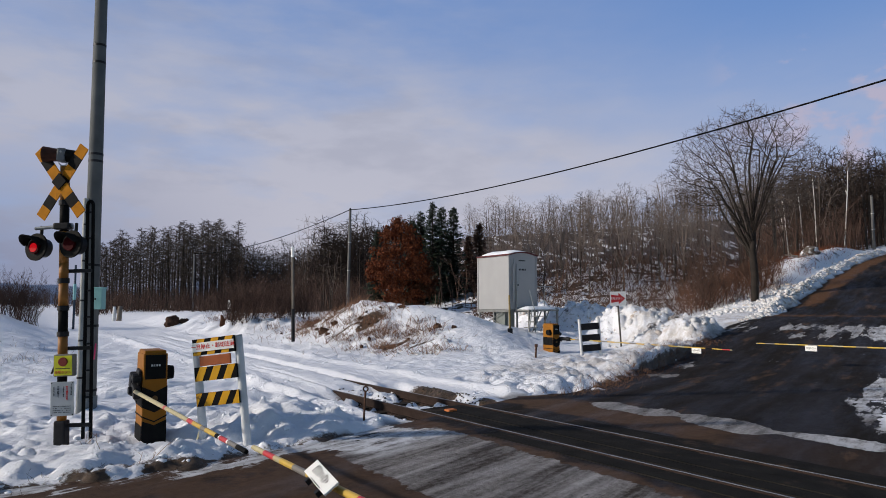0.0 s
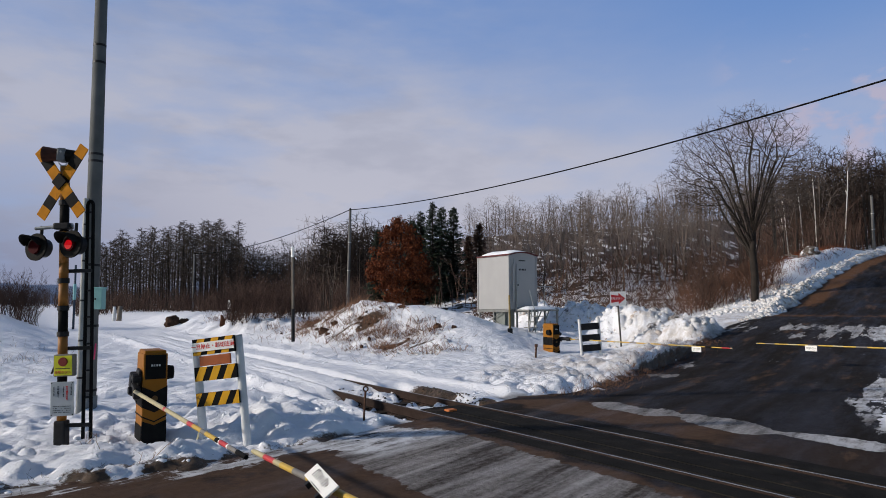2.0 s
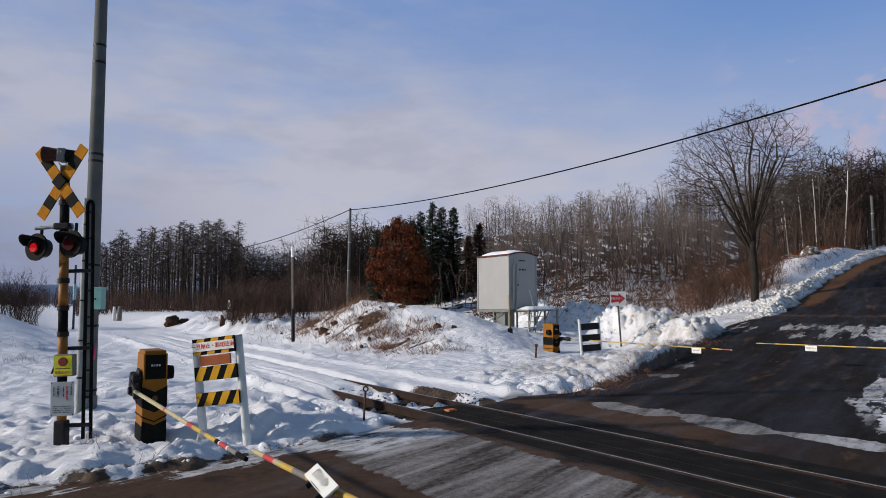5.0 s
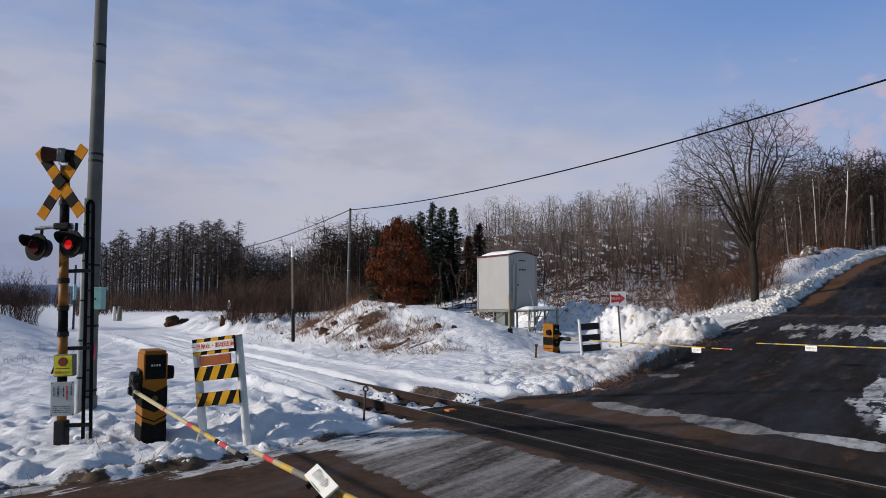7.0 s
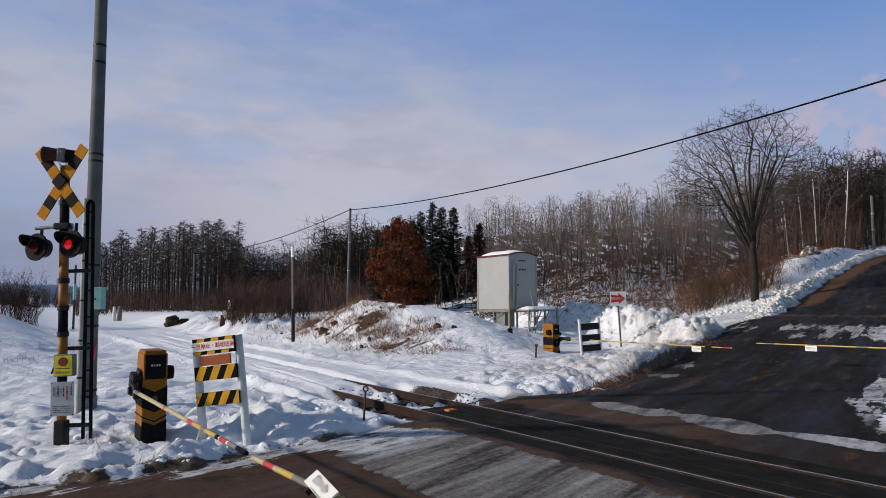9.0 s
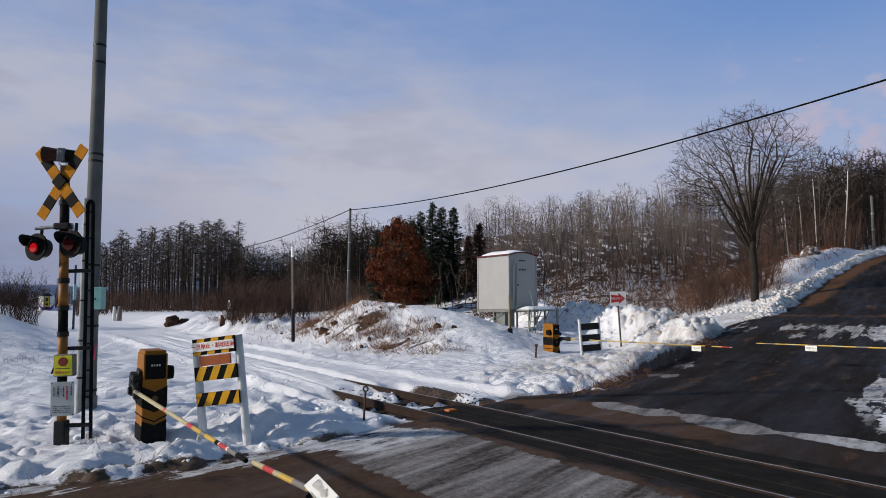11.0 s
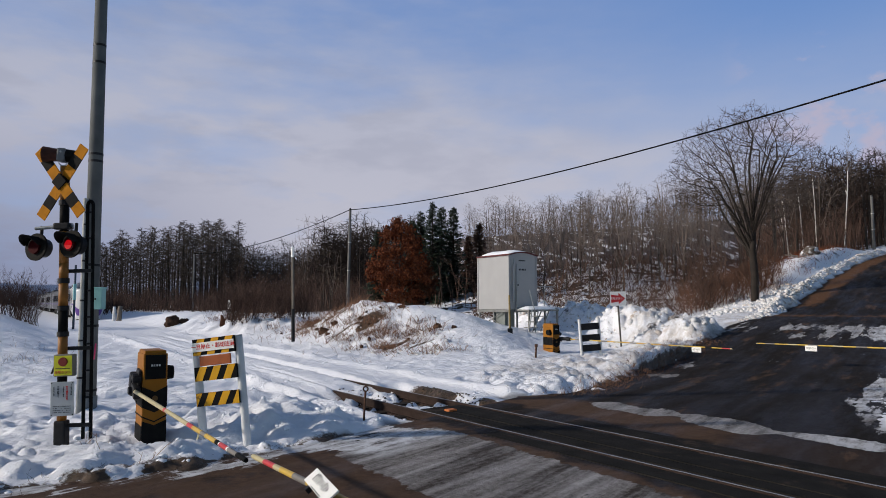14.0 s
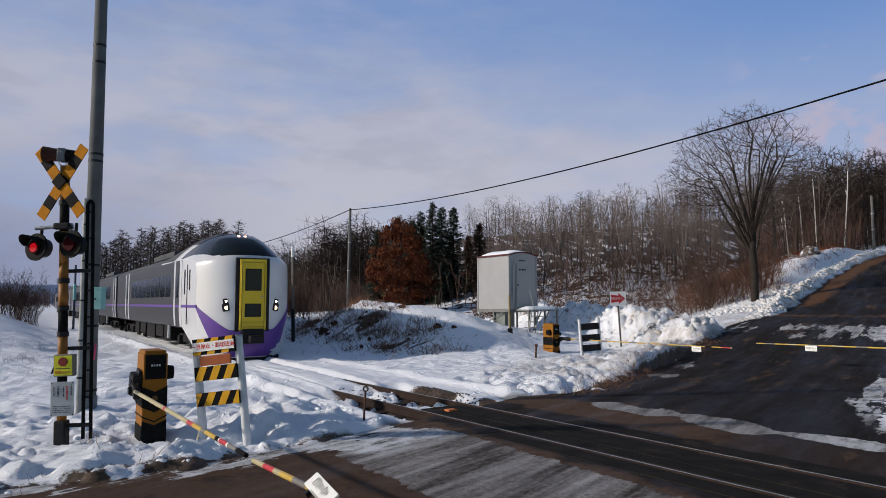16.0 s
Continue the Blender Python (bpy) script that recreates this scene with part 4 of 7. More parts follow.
def conifer(rng, h, m, label, material=None):
    ob = thing("conifer_tree", m, label, "tree", "conifers behind the oak")
    V, F = tubes([(Vector((0, 0, 0)), Vector((0, 0, h)), 0.16, 0.02, 0)], (7,))
    mesh_ob("trunk", V, F, BARK, ob, smooth=True)
    V, F = [], []
    for k in range(430):
        t = 0.05 + 0.94 * (k + rng.random()) / 430
        a = rng.uniform(0, 6.283)
        ln = (0.160 * h * (1 - t) ** 0.62 + 0.10) * rng.uniform(0.55, 1.15)
        root = Vector((0, 0, h * t))
        d = Vector((math.cos(a), math.sin(a), -0.35 + 0.55 * t))
        side = Vector((-math.sin(a), math.cos(a), 0))
        for j in range(8):
            f = (j + 0.6) / 8
            c = root + d * ln * f + Vector((0, 0, 0.10 * f * f * ln + rng.gauss(0, 0.03)))
            wd = (0.30 * ln * (1.1 - f) + 0.10) * rng.uniform(0.7, 1.2)
            dip = Vector((0, 0, rng.uniform(0.03, 0.14)))
            k2 = len(V)
            V += [c, c + side * wd + d * 0.12 * ln - dip, c + d * 0.20 * ln, c - side * wd + d * 0.12 * ln - dip]
            F += [(k2, k2 + 1, k2 + 2), (k2, k2 + 2, k2 + 3)]
    mesh_ob("foliage", V, F, material or NEEDLE, ob)
    return ob


def woods():
    rng = random.Random(7)
    # larches beside the field
    kinds = [make_tree("larch_tree", larch_segs(rng, 14.0), BARK_FAR, LARCH_TWIG, at_ground(-31.5 - 3 * i, 104 + 2 * i), "tall bare larch tree with a straight dark trunk", group="larches beside the field", sides=(5, 3, 3)) for i in range(4)]
    for i in range(74):
        f = (i + rng.random()) / 74
        y = rng.uniform(97, 128)
        x = (-0.518 + 0.222 * f) * y
        top = float(np.interp(f, (0, 0.12, 0.3, 0.6, 0.86, 0.95, 1.0), (10.2, 11.2, 12.6, 13.3, 13.7, 12.6, 10.5))) * y / 105
        place_copy(kinds[i % 4], at_ground(x, y, rng.uniform(0, 360)), (top + 0.4) / 14.0 * rng.uniform(0.78, 1.04))
    # mixed bare wood on the hillside: slender stems, ascending boughs
    kinds = []
    for i in range(7):
        hh = rng.uniform(8.2, 9.8)
        lean = rng.gauss(0, 0.25), rng.gauss(0, 0.25)
        stem = chain((0, 0, 0), (lean[0] * 0.4, lean[1] * 0.4, hh * 0.45), (lean[0], lean[1], hh * 0.86), step=0.6)
        stems, wide = [stem], rng.uniform(1.6, 2.3)
        for j in range(7):
            a, z0 = 2.4 * j + i, hh * (0.20 + 0.055 * j)
            out = wide * (0.62 - 0.04 * j) * rng.uniform(0.8, 1.1)
            root = Vector((lean[0] * z0 / hh, lean[1] * z0 / hh, z0))
            d = Vector((math.cos(a), math.sin(a), 0))
            stems.append(chain(root, root + d * out * 0.55 + Vector((0, 0, hh * 0.14)), root + d * out + Vector((0, 0, hh * rng.uniform(0.36, 0.44) - 0.03 * j)), step=0.5))
        cloud = [(x + lean[0], y + lean[1], z) for x, y, z in oval_cloud(rng, 190, hh * rng.uniform(0.24, 0.34), hh, wide, 0.62, 0.5)]
        segs = colonise(rng, cloud, stems, step=0.40, reach=2.2, kill=0.42, up=0.48, jitter=0.12, tip=0.0125, power=2.35, twigs=2, twig=0.55)
        kinds.append(make_tree("bare_tree", segs, BARK, TWIG, scaled(at_ground(3 + 5 * i, 58 + 3 * i), 0.7), "slender bare deciduous tree in the hillside wood", group="bare trees of the wood", sides=(5, 3, 3)))
    dense = []
    for i in range(3):
        stem = chain((0, 0, 0), (0.1, 0.1, 4.0), (0, 0.2, 7.4), step=0.6)
        segs = colonise(rng, oval_cloud(rng, 210, 1.6, 8.9, 2.2, 0.55, 0.55), [stem], step=0.40, reach=3.0, kill=0.42, up=0.40, jitter=0.12, tip=0.017, power=2.5, twigs=2, twig=0.5)
        dense.append(make_tree("bare_tree", segs, BARK, TWIG_DARK, at_ground((-9.5, -12.0, 44)[i], (70, 74, 76)[i]), "dark dense bare tree at the edge of the wood", group="dark bare trees", sides=(5, 3, 3)))
    made = 0
    while made < 205:
        y = 50 + 80 * rng.random() ** 1.2
        x = (rng.uniform(-0.24, 0.80) if made < 140 else rng.uniform(0.42, 0.85)) * y
        if not off_road(x, y) or (x < 0.06 * y and y < 62):
            continue
        k = rng.uniform(0.72, 1.05) * (0.72 + 0.38 * float(sstep(0.3, 0.6, x / y))) * (1.05 if y > 95 else 1)
        plant(dense[made % 3] if (x > 0.48 * y and made % 4) or (x < 0.42 * y and made % 4 == 1) else kinds[made % 7], at_ground(x, y, rng.uniform(0, 360)), k)
        made += 1
    for i in range(84):
        y = 47 + 22 * (i * 0.618 % 1)
        x = (0.07 + 0.35 * (i + rng.random()) / 84) * y
        if off_road(x, y):
            plant(kinds[i % 7], at_ground(x, y, rng.uniform(0, 360)), rng.uniform(0.48, 0.74))
    for i in range(70):
        y = rng.uniform(62, 92)
        f = (i + rng.random()) / 70
        plant(dense[i % 3], at_ground((-0.225 + 0.19 * f) * y, y, rng.uniform(0, 360)), rng.uniform(0.8, 1.0) * (0.50 + 0.005 * y) * (0.82 + 0.30 * float(sstep(0.0, 0.35, f))))
    for i in range(58):
        y = rng.uniform(60, 84)
        plant(dense[i % 3], at_ground((0.51 + 0.20 * (i + rng.random()) / 58) * y, y, rng.uniform(0, 360)), rng.uniform(0.9, 1.12))
    for i in range(20):
        y = rng.uniform(62, 78)
        plant(dense[i % 3], at_ground((-0.185 + 0.085 * (i + rng.random()) / 20) * y, y, rng.uniform(0, 360)), rng.uniform(0.88, 1.06))
    plant(kinds[2], at_ground(-0.165 * 82, 82, 40), 1.30)
    plant(kinds[4], at_ground(-0.20 * 80, 80, 140), 1.20)
    for i in range(60):
        y = rng.uniform(105, 140)
        plant(dense[i % 3], at_ground((-0.31 + 0.13 * (i + rng.random()) / 60) * y, y, rng.uniform(0, 360)), rng.uniform(1.05, 1.35))
    far_wood([v for v in FAR.values() if v[0] in kinds], TWIG, "slender bare trees deep in the hillside wood")
    far_wood([v for v in FAR.values() if v[0] in dense], TWIG_DARK, "dark bare trees deep in the wood")
    # paler birches beside the road
    for x, y, h, ln in ((34.4, 58, 10.8, 5), (33.2, 60, 10.6, -1), (32.3, 60.5, 9.0, -3), (31.2, 61, 8.2, -4), (30.4, 60, 7.0, -4)):
        stem = chain((0, 0, 0), (0.05, 0, h * 0.5), (0.0, 0.1, h * 0.93), step=0.5)
        segs = colonise(rng, oval_cloud(rng, 150, h * 0.50, h, 1.25, 0.45), [stem], step=0.36, reach=3.0, kill=0.36, up=0.45, jitter=0.10, tip=0.009, power=2.7, twigs=3, twig=0.4)
        segs = [(p, q, r0 * 0.95, r1 * 0.95, lv if (p.xy.length < 0.25 and q.xy.length < 0.25 and q.z < h * 0.8) else max(lv, 1)) for p, q, r0, r1, lv in segs]
        segs = [(p, q, max(min(r0, 0.085), 0.045), max(min(r1, 0.085), 0.04), 0) if (p.xy.length < 0.12 and q.xy.length < 0.14 and q.z < h * 0.70) else (p, q, r0, r1, lv) for p, q, r0, r1, lv in segs]
        make_tree("birch_tree", segs, BIRCH, TWIG, at_ground(x, y) @ pose(0, 0, 0, 0, ln, 0), "leafless birch tree with a thin white trunk", group="birches beside the road", sides=(5, 3, 3))
    # the broad bare tree: a short trunk from which many straight limbs fan out into a dome
    stems = [chain((0, 0, -0.5), (0.06, 0, 1.0), (-0.02, 0, 2.4), (0.12, 0, 3.8), (0.05, 0, 6.0), step=0.25)]
    for i in range(29):
        a = 2.4 * i + 0.5
        tilt = 0.08 + 0.74 * ((i * 7) % 29) / 28
        z = 1.5 + 2.4 * ((i * 11) % 29) / 28
        ln = (5.0 - 1.1 * tilt) * rng.uniform(0.85, 1.05)
        d = Vector((math.cos(a) * math.sin(tilt), math.sin(a) * math.sin(tilt), math.cos(tilt)))
        o = Vector((0, 0, z))
        pts, w = [o], (d + Vector((0, 0, 0.25))).normalized()
        for k in range(7):
            w = (w + (d - w) * 0.35 + Vector((rng.gauss(0, 0.07), rng.gauss(0, 0.07), rng.gauss(0, 0.05)))).normalized()
            pts.append(pts[-1] + w * ln / 7)
        stems.append(chain(*pts, step=0.25))
    cloud = []
    while len(cloud) < 3800:
        x, y, z = rng.uniform(-4.4, 4.4), rng.uniform(-4.4, 4.4), rng.uniform(3.2, 10.2)
        wide = 4.35 if x < 0 else 3.7
        rr = math.hypot(x, y) / wide
        if rr < 1 and ((z - 6.2) / (3.95 if z > 6.2 else 3.4)) ** 2 + rr ** 2 < 1 and z > 2.9 + 2.2 * rr:
            cloud.append((x, y, z))
    segs = colonise(rng, cloud, stems, step=0.21, reach=1.5, kill=0.19, up=0.30, jitter=0.08, tip=0.0068, power=2.2, rounds=60, twigs=3, twig=0.30)
    make_tree("broad_bare_tree", segs, BARK_DARK, TWIG_BROAD, pose(16.5, 36, 2.1), "broad bare tree with a short trunk and fanning limbs", trunk_levels=2, sides=(6, 4, 3))
    # oak that keeps its brown leaves, dark conifers behind it
    stem = chain((0, 0, 0), (0.1, 0, 2.5), (0.25, 0, 6.2), step=0.4)
    segs = colonise(rng, oval_cloud(rng, 560, 0.5, 6.8, 2.45, 0.36, 0.45), [stem], step=0.30, reach=2.6, kill=0.36, up=0.05, jitter=0.15, tip=0.010, power=2.4, twigs=2, twig=0.25)
    leafy("oak_tree", rng, segs, 14500, 0.10, LEAF, at_ground(-3.2, 48), "oak tree that keeps its russet dead leaves", BARK)
    stem = chain((0, 0, 0), (0.1, 0, 3.4), step=0.4)
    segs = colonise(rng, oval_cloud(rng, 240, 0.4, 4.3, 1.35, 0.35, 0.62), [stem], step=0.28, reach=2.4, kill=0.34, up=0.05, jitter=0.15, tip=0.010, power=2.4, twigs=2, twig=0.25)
    leafy("oak_tree", rng, segs, 3600, 0.10, LEAF_SHADED, at_ground(-1.65, 49.2), "smaller oak tree that keeps its russet dead leaves", BARK)
    for x, y, h in ((-2.5, 55, 7.3), (-1.85, 55.5, 7.9), (-0.85, 54.5, 8.3), (-0.1, 56, 7.9), (0.85, 55.5, 7.6), (-5.4, 56, 6.8)):
        conifer(rng, h, at_ground(x, y, rng.uniform(0, 360)), "dark green conifer with drooping boughs")
    for x, y, h in ((3.0, 56, 5.9), (2.2, 58, 5.0)):
        conifer(rng, h, at_ground(x, y, rng.uniform(0, 360)), "brownish dark conifer with drooping boughs", NEEDLE_BROWN)
    # leafless bushes
    bush = []
    for i in range(3):
        segs = []
        for _ in range(15):
            sub = grow(rng, rng.uniform(1.6, 3.0), 0.022, levels=2, forks=(7, 5), angle=(30, 38), length=(0.4, 0.45), up=0.15, first=0.12, bend=0.10, lean=0.30, taper=0.8, steps=4)
            o = Vector((rng.gauss(0, 0.25), rng.gauss(0, 0.25), 0))
            segs += [(o + p, o + q, a, b, lv) for p, q, a, b, lv in sub]
        V, F = tubes(segs, (4, 3, 3))
        ob = thing("bush", at_ground((-28.0, -10.5, -7.6)[i], (44, 36, 37)[i]), "leafless reddish-brown bush of many thin stems", "bush", "bare bushes")
        mesh_ob("twigwork", V, F, SHRUB, ob)
        bush.append(ob)
    for x, y, k in ((-26.7, 43, 1.05), (-28.6, 46, 0.95), (-27.2, 41.5, 0.9), (-26.2, 43.5, 0.85), (-11.9, 39, 0.75), (-10.9, 37.0, 0.8), (-9.9, 36.5, 0.72), (-8.6, 35.6, 0.68), (-11.3, 36.6, 0.6), (-9.1, 38.2, 0.8), (-9.2, 41, 0.6), (-8.3, 37.5, 0.7), (-7.0, 46, 0.8), (14.6, 37.5, 1.1), (18.2, 39, 1.0), (15.5, 40.5, 1.2)):
        place_copy(rng.choice(bush), at_ground(x, y, rng.uniform(0, 360)), k)
    for i in range(18):
        y = rng.uniform(80, 96)
        place_copy(bush[i % 3], at_ground((-0.52 + 0.40 * (i + rng.random()) / 18) * y, y, rng.uniform(0, 360)), rng.uniform(0.6, 1.1))

    def spots(n, y0, y1, a, b, road=(2.5, 2.6)):
        out = []
        while len(out) < n:
            y = rng.uniform(y0, y1)
            x = rng.uniform(a, b) * y
            if off_road(x, y, *road):
                out.append((x, y))
        return out
    brush("undergrowth", rng, spots(3800, 37, 62, 0.05, 0.47), "snow-pressed tangle of bare brown brush on the slope", SHRUB_RED, (0.4, 1.4), 0.75, 0.019, 4)
    brush("undergrowth", rng, spots(600, 46, 100, -0.05, 0.42), "bare reddish saplings under the trees", SHRUB_RED, (1.2, 4.2), 0.16, 0.026, 3)
    brush("undergrowth", rng, spots(1700, 54, 100, 0.44, 0.82), "dark bare saplings under the hillside trees", SHRUB_RED, (1.5, 4.6), 0.16, 0.028, 3)
    brush("undergrowth", rng, spots(2600, 84, 130, -0.54, -0.10), "brown thicket at the foot of the larches", SHRUB_RED, (0.6, 3.4), 0.25, 0.030)
    brush("undergrowth", rng, spots(1400, 56, 90, -0.30, -0.04), "dark brown thicket between the track and the wood", SHRUB_RED, (0.8, 3.4), 0.22, 0.026, 3)
    brush("undergrowth", rng, spots(700, 100, 140, -0.33, -0.05), "dense tall saplings at the back of the wood", BARK_FAR, (3.5, 7.5), 0.10, 0.05, 5)
    brush("undergrowth", rng, spots(1100, 36.5, 46, 0.345, 0.50, (2.5, 1.6)), "reddish-brown dry brush round the broad tree", REDBRUSH, (0.3, 1.5), 0.22, 0.009, 3)
    brush("far_thicket", rng, spots(2400, 170, 300, -0.78, -0.10), "dark line of woods at the edge of the field", SHRUB, (2.5, 7.5), 0.2, 0.07)
    # far wooded ridge; distance haze is put into its pale blue-grey colour
    mt = mat("hazed_ridge", (0.34, 0.40, 0.50), 0.95, vary=0.3, scale=0.01)
    V, F = [], []
    n = 90
    for i in range(n + 1):
        a = radians(-48 + 60 * i / n)
        top = 14 + 34 * float(fnoise(np.array([i * 0.12]), np.array([3.3]), 91, 4)[0])
        for rr, z in ((1180, -10), (1220, top * 0.55), (1300, top), (1420, -10)):
            V.append((rr * math.sin(a), rr * math.cos(a), z))
    for i in range(n):
        for j in range(3):
            k = i * 4 + j
            F.append((k, k + 4, k + 5, k + 1))
    tagged(mesh_ob("backdrop_ridge", V, F, mt, smooth=True), "wooded mountain ridge far away, haze put into its blue-grey colour", "mountain", kind="structure")


woods()


# ---- the train ----
TRAIN_ROWS = [  # along the nose's middle line: back from the tip, height, how far the corners sweep back, height at the corners
    (0.22, 0.10, 0.95, 0.12), (0.05, 0.34, 1.0, 0.37), (0.0, 0.85, 1.05, 0.85), (0.0, 1.4, 1.05, 1.4), (0.0, 2.1, 1.05, 2.1),
    (0.03, 2.75, 1.05, 2.7), (0.09, 3.08, 1.05, 2.98), (0.33, 3.30, 1.2, 3.06), (0.70, 3.56, 1.45, 3.11), (1.15, 3.78, 1.7, 3.14),
    (1.65, 3.92, 1.9, 3.16), (2.4, 3.99, 2.1, 3.17), (3.4, 3.95, 2.0, 3.18), (5.0, 3.82, 1.3, 3.19), (7.2, 3.64, 0.0, 3.2)]
HALF = 1.42


def roof_z(u, zc=3.64, ze=3.2):
    return zc - (zc - ze) * abs(u) ** 2.6


def side_x(z):
    """Half width of the body: straight above the sill, drawn in below it."""
    return HALF - 0.10 * max(0.0, (1.5 - z) / 0.9) ** 1.4


def nose_grid(nu=72, sub=5, lift=0.0):
    rows = np.array(TRAIN_ROWS)
    t = np.arange(len(rows))
    tt = np.linspace(0, len(rows) - 1, (len(rows) - 1) * sub + 1)
    fine = np.stack([np.interp(tt, t, rows[:, k]) for k in range(4)], 1)
    ker = np.array([0.25, 0.5, 0.25])
    for _ in range(3):
        for k in range(4):
            fine[1:-1, k] = np.convolve(fine[:, k], ker, "valid")
    P = []
    for q, zc, D, ze in fine:
        line = []
        for i in range(nu + 1):
            u = math.sin((i / nu - 0.5) * math.pi)
            z = zc - (zc - ze) * abs(u) ** 3.0
            line.append((Vector((side_x(z) * u, -(q + D * abs(u) ** 2.7), z)), u))
        P.append(line)
    return P


def build_train():
    TW = mat("train_white", (0.56, 0.56, 0.57), 0.3, vary=0.03, scale=1.2, coat=0.4, dirt=(0.50, 0.49, 0.47), dirt_at=0.68)
    TG = mat("train_grey", (0.043, 0.043, 0.045), 0.4, 0.1, vary=0.08, scale=1.5, dirt=(0.055, 0.052, 0.05), dirt_at=0.60)
    TY = mat("train_yellow", (0.60, 0.43, 0.015), 0.4, vary=0.06, scale=2, dirt=(0.42, 0.30, 0.03), dirt_at=0.64)
    TP = mat("train_purple", (0.095, 0.036, 0.235), 0.4, vary=0.08, scale=3)
    TK = mat("train_black", (0.012, 0.012, 0.014), 0.4, vary=0.2)
    TG_ROOF = mat("train_roof", (0.06, 0.062, 0.066), 0.6, vary=0.2, scale=2, dirt=(0.12, 0.12, 0.12), dirt_at=0.62)
    GLASS = mat("train_glass", (0.010, 0.013, 0.014), 0.12, vary=0.1, gloss=0.22)
    UNDER = mat("train_underframe", (0.014, 0.013, 0.013), 0.8, 0.2, vary=0.4, scale=4, dirt=(0.045, 0.042, 0.04), dirt_at=0.64)
    LIGHT = glow("headlight_glow", (1.0, 0.88, 0.72), 9.0)
    WARM = glow("headlight_warm", (1.0, 0.66, 0.40), 2.6)
    ROOF = glow("roof_light_glow", (1.0, 0.55, 0.42), 3.0)
    train = thing("train", pose(-220, 355, 0), "white, grey and purple diesel express train with a yellow front door", "train")
    grid = nose_grid()
    nv, nu = len(grid), len(grid[0])
    cut0, cut1 = 6 * 5, 10 * 5 + 1       # rows between which the windscreen lies

    def region(name, test, material, lift, label="", smooth=True, par=None):
        V, F, idx = [], [], {}

        def vid(i, j):
            if (i, j) not in idx:
                p = grid[i][j][0]
                a = grid[min(i + 1, nv - 1)][j][0] - grid[max(i - 1, 0)][j][0]
                b = grid[i][min(j + 1, nu - 1)][0] - grid[i][max(j - 1, 0)][0]
                n = a.cross(b)
                n = n.normalized() if n.length > 1e-9 else Vector((0, 1, 0))
                idx[(i, j)] = len(V)
                V.append(p + n * lift)
            return idx[(i, j)]
        for i in range(nv - 1):
            for j in range(nu - 1):
                c = (grid[i][j][0] + grid[i + 1][j + 1][0]) / 2
                u = (grid[i][j][1] + grid[i][j + 1][1]) / 2
                if test(i, u, c.z):
                    F.append((vid(i, j + 1), vid(i, j), vid(i + 1, j), vid(i + 1, j + 1)))
        return mesh_ob(name, V, F, material, par or train, label, smooth)

    def nose_point(u, z, lift):
        q = float(np.interp(z, [row[nu // 2][0].z for row in grid[:cut0]], [-row[nu // 2][0].y for row in grid[:cut0]]))
        dq = 1.05 * 2.7 * abs(u) ** 1.7 * math.copysign(1, u) / HALF
        n = Vector((dq, 1, 0)).normalized()
        return Vector((side_x(z) * u, -(q + 1.05 * abs(u) ** 2.7), z)) + n * lift

    def purple_sweep(sx, par):
        """A band that fills the chin and sweeps up to the waist stripe at the corner."""
        V, F, m = [], [], 8
        us = [k / 48 for k in range(49)]
        for a in us:
            hi = 0.93 + 0.72 * float(np.clip((a - 0.45) / 0.55, 0, 1)) ** 1.35
            lo = 0.13 if a < 0.70 else 0.13 + 1.45 * ((a - 0.70) / 0.30) ** 1.1
            V += [nose_point(a * sx, lo + (hi - lo) * k / m, 0.010) for k in range(m + 1)]
        for i in range(48):
            for k in range(m):
                j = i * (m + 1) + k
                F.append((j, j + m + 1, j + m + 2, j + 1) if sx < 0 else (j, j + 1, j + m + 2, j + m + 1))
        mesh_ob("purple_band", V, F, TP, par, "purple band sweeping across the nose", True)

    def screen(i, u):
        """The windscreen's place: its lower edge rises to the corners, where it ends in a point."""
        a = max(0.0, (abs(u) - 0.62) / 0.38)
        return cut0 + 2 + 16 * a ** 2.2 <= i < cut1 and abs(u) < 0.985

    shell = region("nose_shell", lambda i, u, z: not screen(i, u), TW, 0.0, "smooth white front with swept corners")
    for sx in (-1, 1):
        purple_sweep(sx, shell)
    region("windscreen", lambda i, u, z: screen(i, u), GLASS, 0.0, "dark wrap-around cab windscreen")
    region("roof_cowl", lambda i, u, z: cut1 - 1 <= i < cut1 + 5 and abs(u) < 0.75, TK, 0.008, "black cowl over the windscreen", par=shell)
    region("roof_cover", lambda i, u, z: i >= cut1 + 5 and (abs(u) < 0.86 or grid[i][0][0].y < -3.4), TG_ROOF, 0.008, "dark grey roof", par=shell)
    # cheeks that close the nose down to the sides
    for sx in (-1, 1):
        j = 0 if sx < 0 else nu - 1
        V, F = [], []
        for i in range(nv):
            p = grid[i][j][0]
            if p.z >= 2.55:
                V += [p, Vector((p.x, p.y, 2.5))]
        for k in range(0, len(V) - 2, 2):
            F.append((k, k + 1, k + 3, k + 2) if sx < 0 else (k, k + 2, k + 3, k + 1))
        mesh_ob("cheek", V, F, TW, train)

    def face_y(x, z):
        """The nose's surface at that place."""
        u = max(-0.999, min(0.999, x / side_x(z)))
        qz = [r[0] for r in TRAIN_ROWS[:7]]
        q = float(np.interp(z, [r[1] for r in TRAIN_ROWS[:7]], qz))
        return -(q + 1.05 * abs(u) ** 2.7)

    # gangway door in the middle of the front
    part("door_surround", box(B(), (1.02, 0.10, 2.20), (0, -0.075, 1.98), bevel=0.02), TK, train, "black surround of the front door")
